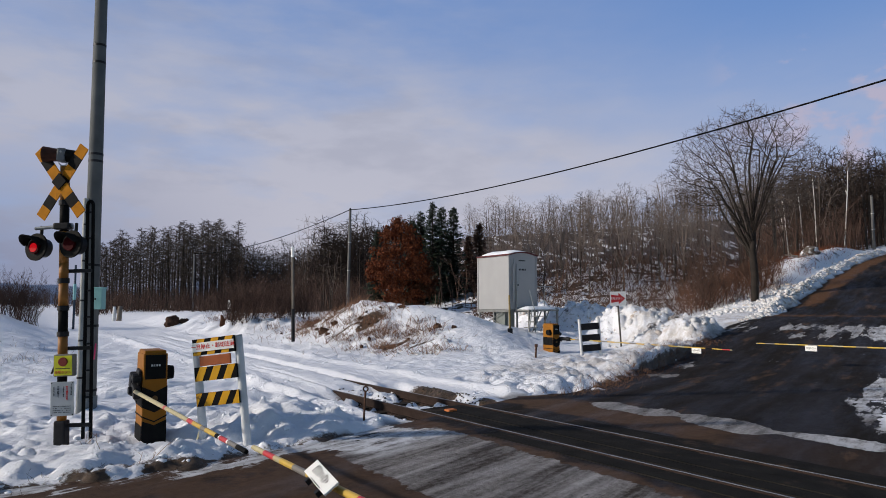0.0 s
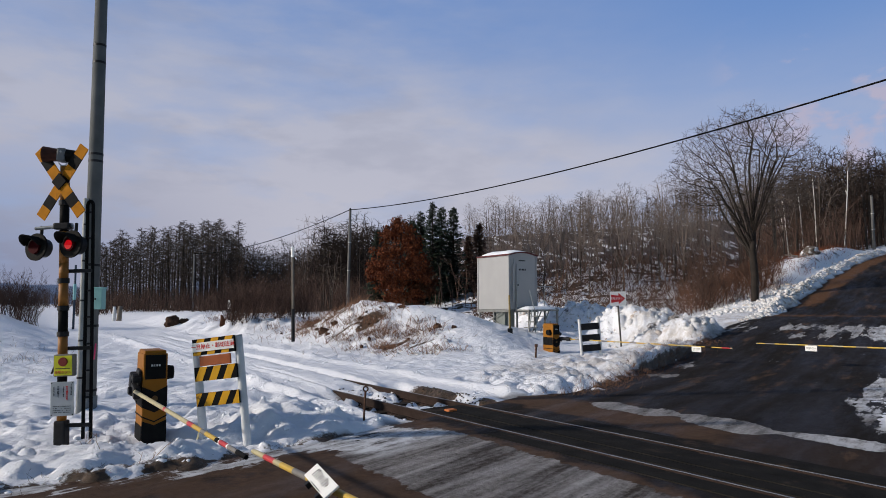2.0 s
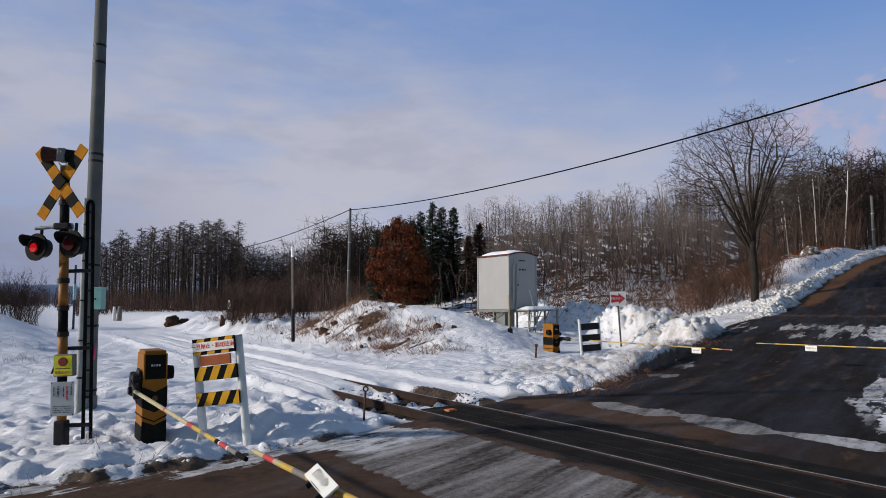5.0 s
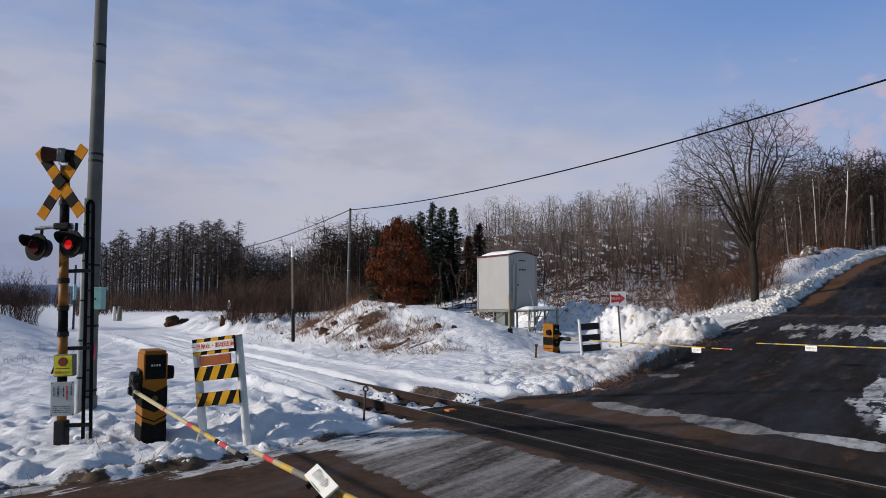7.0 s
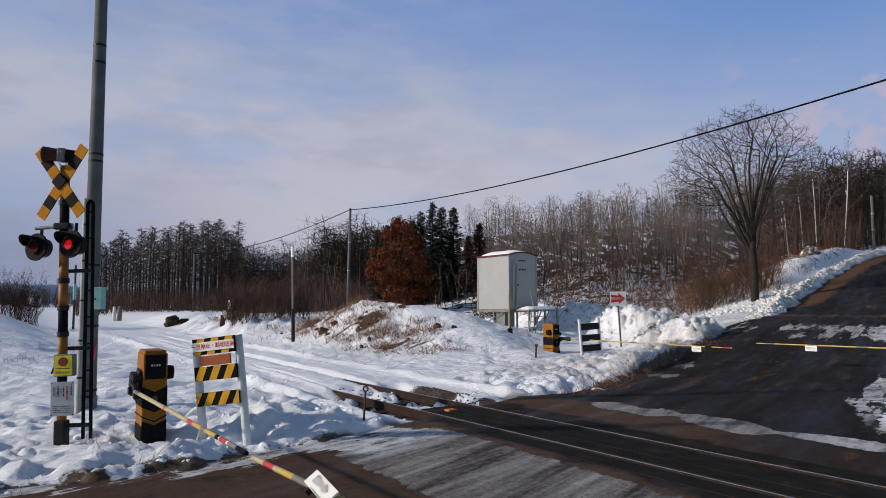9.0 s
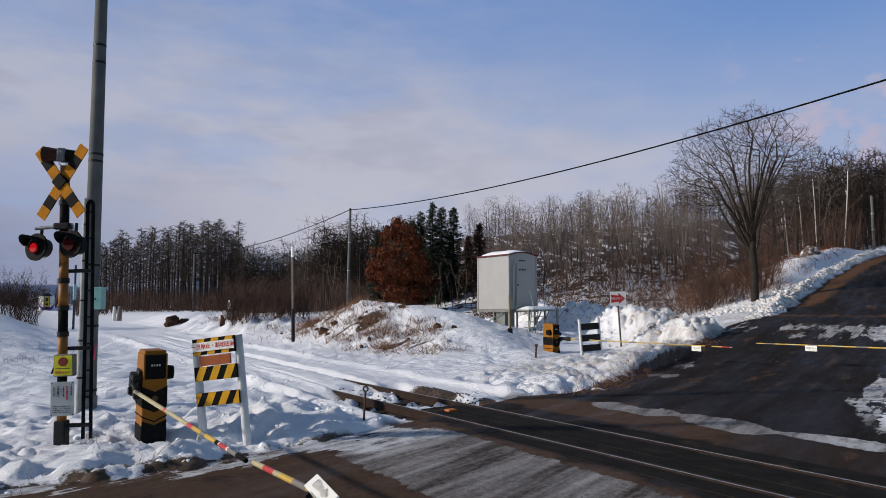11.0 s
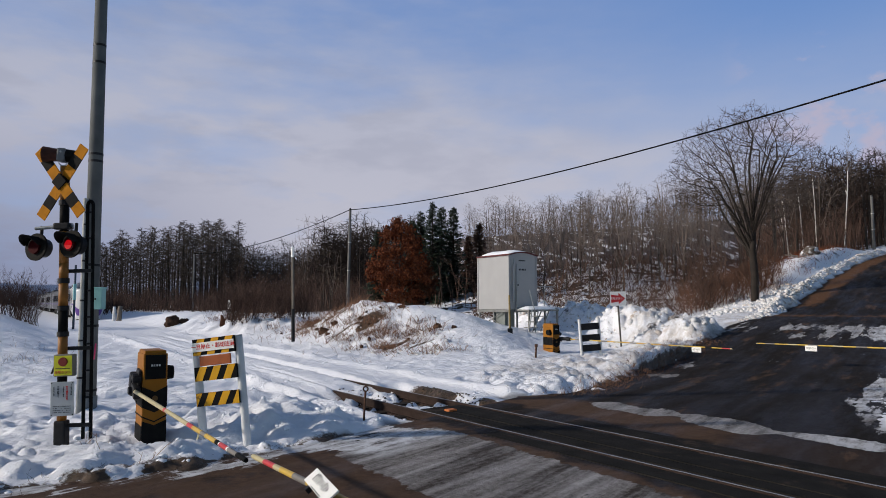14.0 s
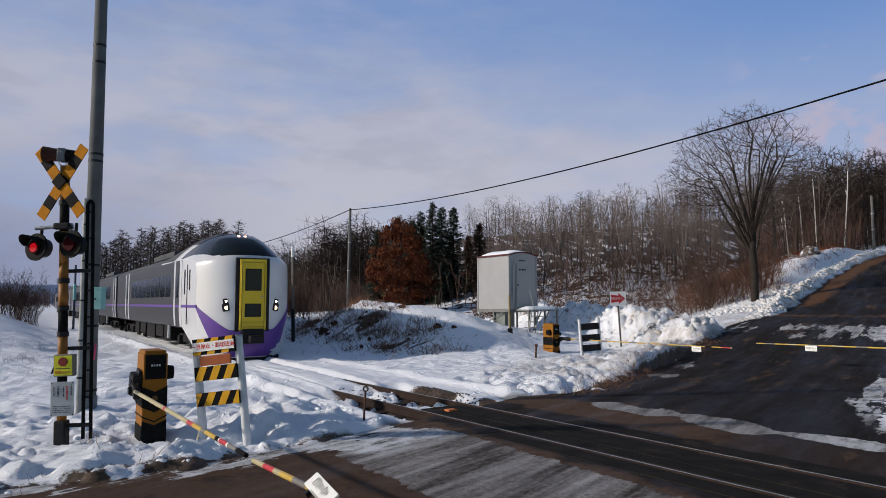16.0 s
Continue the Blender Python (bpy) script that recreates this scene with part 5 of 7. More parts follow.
    door = part("front_door", box(B(), (0.80, 0.06, 2.12), (0, 0.0, 1.98), bevel=0.02), TY, train, "yellow gangway door")
    for z, hh, label in ((2.42, 0.66, "dark door window"), (1.51, 0.40, "dark lower door window")):
        part("window_rim", box(B(), (0.49, 0.016, hh), (0, 0.031, z), bevel=0.006), TK, door, "black window rim")
        part("door_window", box(B(), (0.43, 0.02, hh - 0.06), (0, 0.034, z), bevel=0.006), GLASS, door, label)
    TYD = mat("train_yellow_seam", (0.22, 0.15, 0.006), 0.5)
    for sx in (-1, 1):
        part("door_seam", box(B(), (0.014, 0.012, 1.98), (0.335 * sx, 0.031, 1.95)), TYD, door)
    for z in (2.94, 1.16, 1.02):
        part("door_seam", box(B(), (0.66, 0.012, 0.014), (0, 0.031, z)), TYD, door)
    part("door_handle", box(B(), (0.06, 0.03, 0.05), (-0.26, 0.04, 1.92), bevel=0.008), GALV, door)
    for sx in (-1, 1):
        cyl_b = B()
        cyl(cyl_b, 0.014, 0.014, (0.36 * sx, 0.05, 1.2), (0.36 * sx, 0.05, 2.9), 8)
        part("handrail", cyl_b, TY, door)
    part("coupler_box", box(box(B(), (0.66, 0.30, 0.44), (0, -0.02, 0.74), bevel=0.04), (0.34, 0.5, 0.24), (0, 0.16, 0.66), bevel=0.05), TK, train, "black coupler under the front door")
    # headlights
    for sx in (-1, 1):
        y = face_y(0.74, 1.62)
        lamp = part("headlight", box(box(B(), (0.22, 0.12, 0.24), (0.74 * sx, y - 0.01, 1.60), (0, 10 * sx, -22 * sx), bevel=0.05), (0.15, 0.11, 0.22), (0.755 * sx, y - 0.012, 1.75), (0, 12 * sx, -22 * sx), bevel=0.05), TK, train, "dark headlight recess")
        b = cyl(B(), 0.060, 0.060, (0.735 * sx, y + 0.02, 1.585), (0.73 * sx, y + 0.068, 1.585), 18)
        part("lens", b, WARM, lamp, "warm lit headlight lens")
        b = cyl(B(), 0.028, 0.028, (0.76 * sx, y + 0.02, 1.775), (0.755 * sx, y + 0.062, 1.775), 16)
        part("lens", b, LIGHT, lamp, "lit small headlight lens")
        b = cyl(B(), 0.036, 0.036, (0.10 * sx, -1.50, 3.84), (0.10 * sx, -1.32, 3.835), 16)
        part("roof_light", b, ROOF, train, "lit lamp above the windscreen")
    part("snow_plough", box(box(B(), (1.5, 0.4, 0.16), (0, -0.50, 0.06), bevel=0.05), (2.1, 0.6, 0.15), (0, -0.95, 0.07), bevel=0.06), TK, train, "black snow plough under the nose")

    def car_shell(y0, y1, material, name, label="", par=None):
        """The body's tube between two places along the train."""
        prof = [(side_x(z), z) for z in (0.92, 1.2, 1.5, 2.2, 3.0)] + [(HALF, 3.2)]
        prof += [(HALF * u, roof_z(u)) for u in (0.97, 0.9, 0.75, 0.5, 0.25, 0)]
        ring = prof + [(-x, z) for x, z in prof[-2::-1]]
        V = [(x, y, z) for y in (y0, y1) for x, z in ring]
        n = len(ring)
        F = [(k, k + 1, n + k + 1, n + k) for k in range(n - 1)] + [tuple(range(n)), tuple(range(2 * n - 1, n - 1, -1)), (0, n, 2 * n - 1, n - 1)]
        ob = mesh_ob(name, V, F, material, par or train, label)
        bm = bmesh.new()
        bm.from_mesh(ob.data)
        bmesh.ops.recalc_face_normals(bm, faces=bm.faces[:])
        bm.to_mesh(ob.data)
        bm.free()
        return ob

    def side_panel(y0, y1, z0, z1, sx, material, name, par, label="", lift=0.006):
        zs = [z0] + [z for z in (1.2, 1.5, 2.2) if z0 + 0.05 < z < z1 - 0.05] + [z1]
        V = []
        for dz in (lift, -0.02):
            for y in (y0, y1):
                V += [((side_x(z) + dz) * sx, y, z) for z in zs]
        n = len(zs)
        F = []
        for k in range(n - 1):
            F.append((k, k + 1, n + k + 1, n + k))
            F.append((k, 2 * n + k, 2 * n + k + 1, k + 1))
            F.append((n + k, n + k + 1, 3 * n + k + 1, 3 * n + k))
        F += [(0, n, 3 * n, 2 * n), (n - 1, 3 * n - 1, 4 * n - 1, 2 * n - 1)]
        ob = mesh_ob(name, V, F, material, par, label)
        bm = bmesh.new()
        bm.from_mesh(ob.data)
        bmesh.ops.recalc_face_normals(bm, faces=bm.faces[:])
        bm.to_mesh(ob.data)
        bm.free()
        return ob

    # white sides of the cab below the cantrail
    def cab_side():
        V, F = [], []
        for sx in (-1, 1):
            ys = [-1.05, -2.0, -3.3, -7.2]
            zs = [0.40, 0.95, 1.2, 1.5, 2.0, 2.5]
            k0 = len(V)
            for y in ys:
                V += [(side_x(z) * sx, y, max(z, 0.92 if y < -3 else z)) for z in zs]
            n = len(zs)
            for a in range(len(ys) - 1):
                for b in range(n - 1):
                    k = k0 + a * n + b
                    F.append((k, k + 1, k + n + 1, k + n) if sx < 0 else (k, k + n, k + n + 1, k + 1))
        return mesh_ob("cab_side", V, F, TW, train, "white cab side")
    cab_side()
    for c in range(5):
        off = -21.2 * c
        y_a = -7.2 if c == 0 else off - 0.35
        y_b = off - 20.85
        shell = car_shell(y_a, y_b, TG_ROOF, "car_body", "grey carriage body with a dark roof")
        part("floor_plate", box(B(), (2.5, abs(y_b - y_a) + (3.5 if c == 0 else 0), 0.1), (0, (y_a + y_b) / 2 + (1.75 if c == 0 else 0), 0.93)), UNDER, train)
        for sx in (-1, 1):
            start = -3.35 if c == 0 else y_a
            side_panel(start, y_b, 0.94, 3.15, sx, TG, "side_panel", train, "silver-grey side panel")
            side_panel(-1.0 if c == 0 else y_a, y_b, 1.58, 1.67, sx, TP, "waist_stripe", train, "thin purple waist stripe", lift=0.012)
            n_win = 9
            w0, w1 = (off - 5.2 if c == 0 else off - 3.3), off - 15.4
            for k in range(n_win):
                a = w0 + (w1 - w0) * k / n_win
                b = w0 + (w1 - w0) * (k + 0.86) / n_win
                side_panel(a, b, 1.95, 2.72, sx, GLASS, "window", train, lift=0.011)
            for yd in ([off - 3.35, off - 16.2] if c == 0 else [off - 0.6, off - 16.2]):
                frame_ = side_panel(yd + 0.10, yd - 0.22, 0.95, 3.14, sx, TW, "door_pillar", train, "white door pillar", lift=0.014)
                side_panel(yd - 0.95, yd - 1.2, 0.95, 3.14, sx, TW, "door_pillar", train, "white door pillar", lift=0.014)
                dr = side_panel(yd - 0.22, yd - 0.95, 0.98, 2.95, sx, TG, "side_door", train, "grey passenger door", lift=0.004)
                side_panel(yd - 0.42, yd - 0.75, 1.9, 2.7, sx, GLASS, "window", dr, lift=0.010)
            if c == 0:
                part("cab_door", box(B(), (0.02, 0.06, 1.9), (sx * (HALF + 0.006), -2.35, 2.0)), TK, train, "dark gap of the cab door")
                part("vent", box(B(), (0.02, 0.12, 0.65), (sx * (HALF + 0.006), -2.0, 2.45)), TK, train, "dark slotted vent")
                part("vent", box(B(), (0.02, 0.12, 0.8), (sx * (HALF + 0.006), -2.75, 2.4)), TK, train, "dark slotted vent")
        part("roof_unit", box(B(), (1.5, 5.0, 0.24), (0, off - 11, 3.70), bevel=0.05), TG_ROOF, train, "grey roof air-conditioning unit")
        # bogies and underfloor gear
        for yb in (off - 3.9, off - 17.6):
            bog = part("bogie", box(box(box(B(), (0.12, 3.0, 0.28), (0.98, yb, 0.52), bevel=0.03), (0.12, 3.0, 0.28), (-0.98, yb, 0.52), bevel=0.03), (2.0, 0.4, 0.25), (0, yb, 0.6)), UNDER, train, "dark bogie frame")
            for dy in (-1.05, 1.05):
                w = B()
                for sx in (-1, 1):
                    cyl(w, 0.43, 0.43, (0.50 * sx, yb + dy, 0.43), (0.62 * sx, yb + dy, 0.43), 24)
                cyl(w, 0.08, 0.08, (-0.9, yb + dy, 0.43), (0.9, yb + dy, 0.43), 10)
                part("wheelset", w, UNDER, bog)
                for sx in (-1, 1):
                    part("axle_box", box(B(), (0.22, 0.34, 0.32), (1.05 * sx, yb + dy, 0.45), bevel=0.04), UNDER, bog)
        for y, ln, hh in ((off - 6.9, 1.3, 0.55), (off - 8.6, 1.6, 0.48), (off - 10.7, 2.0, 0.6), (off - 12.9, 1.5, 0.5), (off - 14.7, 1.2, 0.56)):
            part("underfloor_unit", box(B(), (2.4, ln, hh), (0, y, 0.9 - hh / 2), bevel=0.03), UNDER, train)
        part("step_post", box(B(), (0.06, 0.16, 0.5), (1.3, off - 6.0, 0.72)), TW, train)
        if c:
            part("gangway", box(B(), (1.2, 0.74, 2.2), (0, off, 2.1), bevel=0.05), TK, train, "black gangway bellows")
    return train


train = build_train()


# ---- crossing signal ----
def writing(text, size, m, material, parent, name="lettering", extrude=0.001):
    c = bpy.data.curves.new(name, "FONT")
    c.body, c.size, c.align_x, c.align_y, c.extrude = text, size, "CENTER", "CENTER", extrude
    c.materials.append(material)
    ob = new(name, c)
    ob.parent = parent
    ob.matrix_basis = m
    return ob


def front(x, y, z, rz=0):
    """Writing or plates that face -y."""
    return pose(x, y, z, 90, 0, rz)


LENS_RED = mat("lamp_glass_red", (0.034, 0.003, 0.005), 0.6, vary=0.1, gloss=0.02)
LAMP_ON = glow("lamp_red_glow", (0.55, 0.002, 0.008), 0.75)
LAMP_ON.node_tree.nodes["Principled BSDF"].inputs["Base Color"].default_value = (0.06, 0.002, 0.003, 1)
LAMP_ON.node_tree.nodes["Principled BSDF"].inputs["Specular IOR Level"].default_value = 0.05
INK = mat("black_ink", (0.03, 0.03, 0.035), 0.6)
INK_RED = mat("red_ink", (0.50, 0.03, 0.03), 0.6)
bulbs = []


def crossing_signal():
    sig = thing("crossing_signal", pose(-4.67, 8.46, 0.0, 0, -1.75, 0), "level crossing signal on a black and yellow post", "crossing signal")
    part("foot", box(B(), (0.135, 0.135, 0.34), (0, 0, 0.12), bevel=0.02), DARK, sig, "dark post foot standing in snow")
    post_r = 0.055
    z = 0.25
    bands = [(0.72, POST_YELLOW), (1.02, BLACK), (1.34, POST_YELLOW), (1.66, BLACK), (2.0, POST_YELLOW), (2.22, POST_YELLOW), (2.55, POST_YELLOW), (2.62, POST_YELLOW), (2.98, BLACK), (3.45, POST_YELLOW)]
    for e, m in bands:
        part("post_band", cyl(B(), post_r, post_r, (0, 0, z), (0, 0, e), 22), m, sig, smooth=True)
        z = e
    for zc in (0.40, 1.34, 1.66, 2.0, 2.98):
        part("collar", cyl(B(), 0.068, 0.068, (0, 0, zc - 0.03), (0, 0, zc + 0.03), 20), DARK, sig)
    # crossbuck
    xb = part("crossbuck_plate", box(B(), (0.15, 0.012, 0.15), (0, 0, 0), (0, 45, 0)), BLACK, sig, "dark bolted centre plate of the crossbuck")
    xb.matrix_basis = pose(-0.02, -0.10, 3.235, 0, 0, -14)
    for sgn in (-1, 1):
        n, ln, w = 7, 1.07, 0.145
        for k in range(n):
            a, b = -ln / 2 + ln * k / n, -ln / 2 + ln * (k + 1) / n
            h = w / 2
            sk = 0.0
            out = [(-h, a - sk), (h, a + sk), (h, b + sk), (-h, b - sk)]
            bm = slab(B(), out, 0.014, Matrix.Rotation(radians(37 * sgn), 4, "Y"))
            p = part("crossbuck_board", bm, (CROSS, BLACK)[k % 2], xb)
            p.location = (0, 0.03 + 0.02 * sgn, 0)
    # alarm loudspeaker
    sp = part("loudspeaker", cyl(B(), 0.098, 0.078, (-0.27, 0, 0), (-0.09, 0, 0), 24), mat("speaker_brown", (0.05, 0.020, 0.014), 0.6, vary=0.4, dirt=(0.02, 0.015, 0.012)), sig, "rusty brown mouth of the loudspeaker")
    sp.matrix_basis = pose(0.035, -0.03, 3.575, 0, 4, 10)
    part("speaker_body", box(B(), (0.10, 0.17, 0.165), (-0.045, 0, 0), bevel=0.02), mat("speaker_grey", (0.12, 0.13, 0.14), 0.6, vary=0.2), sp, "grey middle of the loudspeaker")
    part("speaker_back", cyl(B(), 0.082, 0.070, (0.0, 0, 0), (0.13, 0, 0), 24), BLACK, sp, "black back of the loudspeaker")
    part("speaker_bolt", cyl(B(), 0.012, 0.012, (-0.045, -0.085, 0.03), (-0.045, -0.095, 0.03), 10), GALV, sp)
    loop = B()
    for k in range(8):
        a0, a1 = math.pi * k / 8, math.pi * (k + 1) / 8
        cyl(loop, 0.006, 0.006, (-0.03 - 0.05 * math.cos(a0), -0.02, -0.085 - 0.05 * math.sin(a0)), (-0.03 - 0.05 * math.cos(a1), -0.02, -0.085 - 0.05 * math.sin(a1)), 6)
    part("cable_loop", loop, GALV, sp, "small loop of pale cable")
    # lamp bracket and two lamps
    part("lamp_arm", cyl(B(), 0.022, 0.022, (-0.34, -0.04, 2.66), (0.12, -0.02, 2.69), 12), GALV, sig, "grey pipe that carries the lamps")
    part("arm_clamp", box(B(), (0.20, 0.13, 0.085), (0.0, -0.02, 2.68), bevel=0.02), DARK, sig)
    for x, y, z in ((-0.325, -0.07, 2.43), (0.135, -0.12, 2.45)):
        lamp = part("signal_lamp", cyl(B(), 0.172, 0.172, (0, 0.01, 0), (0, 0.035, 0), 32), BLACK, sig, "round dark backing of a red signal lamp")
        lamp.matrix_basis = pose(x, y, z, -4, 0, -19)
        part("housing", cyl(cyl(B(), 0.115, 0.13, (0, 0.16, 0), (0, 0.035, 0), 28), 0.05, 0.115, (0, 0.20, 0), (0, 0.16, 0), 28), DARK, lamp)
        ring = B()
        cyl(ring, 0.088, 0.088, (0, 0.01, 0), (0, -0.02, 0), 28)
        part("lens", ring, LENS_RED, lamp, "dark red lamp lens")
        V, F = [], []
        n = 16
        for a in range(n + 1):
            an = radians(5 + 170 * a / n)
            for rr in (0.128, 0.120):
                for yy in (0.0, -0.17 * math.sin(an) ** 0.6 - 0.02):
                    V.append((rr * math.cos(an), yy, rr * math.sin(an)))
        for a in range(n):
            k = 4 * a
            F += [(k, k + 4, k + 5, k + 1), (k + 2, k + 3, k + 7, k + 6), (k + 1, k + 5, k + 7, k + 3)]
        mesh_ob("hood", V, F, BLACK, lamp, "dark visor over the lens", True)
        part("hanger", cyl(B(), 0.02, 0.02, (0, 0.08, 0.12), (0, 0.08, 0.27), 10), DARK, lamp)
        bulb = part("bulb", cyl(B(), 0.058, 0.058, (0, 0.003, 0), (0, -0.003, 0), 24), LAMP_ON, lamp, "glowing red disc of the lamp")
        bulb.location = (0, -0.021, -0.012)
        bulbs.append(bulb)
    # climbing frame and brackets beside the post
    part("frame_pipe", cyl(B(), 0.021, 0.021, (0.235, 0.05, 0.05), (0.265, 0.05, 2.95), 12), BLACK, sig, "thin black pipe of the side frame")
    part("frame_pipe", cyl(B(), 0.021, 0.021, (0.33, 0.05, 0.05), (0.335, 0.05, 2.95), 12), BLACK, sig)
    arch = B()
    for k in range(8):
        a0, a1 = math.pi * k / 8, math.pi * (k + 1) / 8
        cyl(arch, 0.021, 0.021, (0.30 - 0.036 * math.cos(a0), 0.05, 2.94 + 0.06 * math.sin(a0)), (0.30 - 0.036 * math.cos(a1), 0.05, 2.94 + 0.06 * math.sin(a1)), 10)
    part("frame_arch", arch, BLACK, sig, "bent top of the side frame")
    for zc in np.arange(0.55, 2.95, 0.33):
        part("rung", cyl(B(), 0.013, 0.013, (0.24, 0.05, zc), (0.335, 0.05, zc), 8), DARK, sig)
    for zc in (0.22, 1.16, 2.12):
        part("bracket", box(B(), (0.36, 0.045, 0.045), (0.16, 0.04, zc)), DARK, sig)
    # emergency button box and notice
    bx = part("button_box", box(B(), (0.235, 0.10, 0.265), (0, 0, 0), bevel=0.015), mat("box_grey", (0.16, 0.15, 0.12), 0.6, dirt=(0.08, 0.06, 0.04)), sig, "grey emergency button box")
    bx.matrix_basis = pose(0.095, -0.11, 0.965, 0, 0, 4)
    part("button_plate", box(B(), (0.205, 0.008, 0.235), (0, -0.053, 0)), mat("sign_yellow", (0.62, 0.60, 0.02), 0.5, vary=0.08), bx, "bright yellow plate")
    part("button", cyl(B(), 0.055, 0.05, (0, -0.056, 0.045), (0, -0.075, 0.045), 24), mat("button_red", (0.20, 0.022, 0.015), 0.45), bx, "red emergency button")
    writing("非常ボタン", 0.040, front(0, -0.059, -0.083), INK_RED, bx)
    part("text_bar", box(B(), (0.17, 0.003, 0.008), (0, -0.058, -0.035)), INK, bx)
    part("cable_loop", cyl(B(), 0.012, 0.012, (-0.13, 0, -0.02), (-0.16, 0, -0.1), 8), DARK, bx)
    nb = part("notice_board", box(B(), (0.27, 0.012, 0.41), (0, 0, 0), bevel=0.003), mat("notice_grey", (0.40, 0.42, 0.43), 0.5, vary=0.08, scale=8), sig, "pale grey notice board with small print")
    nb.matrix_basis = pose(0.06, -0.10, 0.56, 0, 0, 6)
    rng = random.Random(3)

    def glyphs(spots, size, material):
        """Small marks in the place of print, as one part."""
        bm = B()
        for x, z in spots:
            box(bm, (size * rng.uniform(0.6, 1.0), 0.003, size * rng.uniform(0.35, 0.6)), (x, -0.008, z + size * 0.25))
            box(bm, (size * rng.uniform(0.3, 0.9), 0.003, size * rng.uniform(0.2, 0.35)), (x + rng.uniform(-0.2, 0.2) * size, -0.008, z - size * 0.3))
        return part("text_bar", bm, material, nb)
    for x, mtl, n, size in ((0.105, INK, 8, 0.016), (0.055, INK_RED, 6, 0.026), (0.015, INK, 7, 0.016), (-0.045, INK, 5, 0.024), (-0.095, INK, 7, 0.015)):
        glyphs([(x, 0.17 - 0.03 * (x < 0.1) - k * size * 1.12) for k in range(n)], size, mtl)
    glyphs([(-0.10 + 0.013 * k, -0.09 - 0.024 * j) for j in range(4) for k in range(16) if rng.random() < 0.85], 0.010, INK)
    for sx, sz in ((-1, 1), (1, 1), (-1, -1), (1, -1)):
        part("bolt", cyl(B(), 0.007, 0.007, (0.12 * sx, -0.006, 0.19 * sz), (0.12 * sx, -0.011, 0.19 * sz), 10), DARK, nb)


crossing_signal()


# ---- barriers ----
arms = {}


def barrier(key, x, y, z, turn, side, length, rise, plate_at, plate_turn, label, first, plate_lean=0.0):
    """A barrier machine whose arm reaches along its -y; side: -1 or 1, the flank that carries the arm."""
    bar = thing("barrier_machine", pose(x, y, z, 0, 0, turn), label, "crossing barrier", "barriers of the crossing")
    body = part("housing", box(box(B(), (0.295, 0.50, 1.10), (0, 0.11, 0.55), bevel=0.02), (0.265, 0.46, 0.06), (0, 0.11, 1.11), bevel=0.02), MACHINE, bar, "weathered orange-yellow machine housing")
    part("cover_panel", box(B(), (0.25, 0.012, 0.31), (0, -0.146, 0.93), bevel=0.004), BLACK, body, "black cover panel")
    for k, (zz, hh) in enumerate(((0.42, 0.26), (0.08, 0.17), (0.295, 0.018))):
        out = [(-0.148, zz + hh), (0, zz + hh - 0.07), (0.148, zz + hh), (0.148, zz), (0, zz - 0.07), (-0.148, zz)]
        if k == 1:
            out = [(-0.148, zz + hh), (0, zz + hh - 0.06), (0.148, zz + hh), (0.148, -0.1), (-0.148, -0.1)]
        part("chevron", slab(B(), out, 0.006, Matrix.Translation((0, -0.147, 0))), BLACK, body, "black chevron")
        for sx in (-1, 1):
            part("chevron", box(B(), (0.006, 0.48, hh if k != 1 else 0.2), (0.150 * sx, 0.11, zz + (hh / 2 if k != 1 else 0))), BLACK, body)
    for k, w in enumerate((0.025, 0.012, 0.02, 0.02)):
        part("text_bar", box(B(), (w, 0.003, 0.024), (-0.045 + 0.03 * k, -0.154, 0.95)), mat("pale_print", (0.5, 0.5, 0.5), 0.6), body)
    part("emblem", cyl(B(), 0.035, 0.035, (0.0, -0.15, 0.53), (0.0, -0.162, 0.53), 20), mat("emblem_brown", (0.10, 0.055, 0.02), 0.6), body)
    part("crank_cover", cyl(B(), 0.10, 0.085, (-0.14 * side, 0.02, 0.84), (-0.245 * side, 0.02, 0.84), 22), BLACK, bar, "round black crank cover on the flank")
    # the arm's yoke and balance weight
    yoke = part("yoke", box(box(B(), (0.09, 0.34, 0.15), (0.215 * side, 0.0, 0.64), (14, 0, 0), bevel=0.03), (0.10, 0.14, 0.22), (0.22 * side, 0.13, 0.74), (20, 0, 0), bevel=0.03), DARK, bar, "black yoke that holds the arm")
    part("yoke_plate", box(box(B(), (0.05, 0.20, 0.36), (0.175 * side, 0.02, 0.72), (8, 0, 0), bevel=0.03), (0.12, 0.12, 0.10), (0.21 * side, -0.06, 0.79), (25, 0, 0), bevel=0.03), DARK, yoke)
    part("yoke_bolt", cyl(B(), 0.05, 0.05, (0.16 * side, 0.0, 0.63), (0.30 * side, 0.0, 0.63), 14), DARK, yoke)
    part("weight", box(B(), (0.08, 0.20, 0.10), (0.225 * side, 0.16, 0.60), bevel=0.02), DARK, yoke)
    part("stay", cyl(B(), 0.012, 0.012, (0.21 * side, -0.1, 0.50), (0.21 * side, 0.1, 0.52), 8), DARK, yoke)
    # the arm: thin tapered tube in coloured lengths, from the pivot at its origin
    tube = mat("arm_cream", (0.40, 0.35, 0.20), 0.5, vary=0.15, scale=8, dirt=(0.25, 0.2, 0.12))
    yel = mat("arm_yellow", (0.47, 0.31, 0.05), 0.5, vary=0.12, scale=8, dirt=(0.3, 0.2, 0.05), dirt_at=0.66)
    red = mat("arm_red", (0.42, 0.03, 0.035), 0.5, vary=0.15, scale=8)
    r0, r1 = (0.025, 0.0175) if key.startswith("near") else (0.022, 0.016)
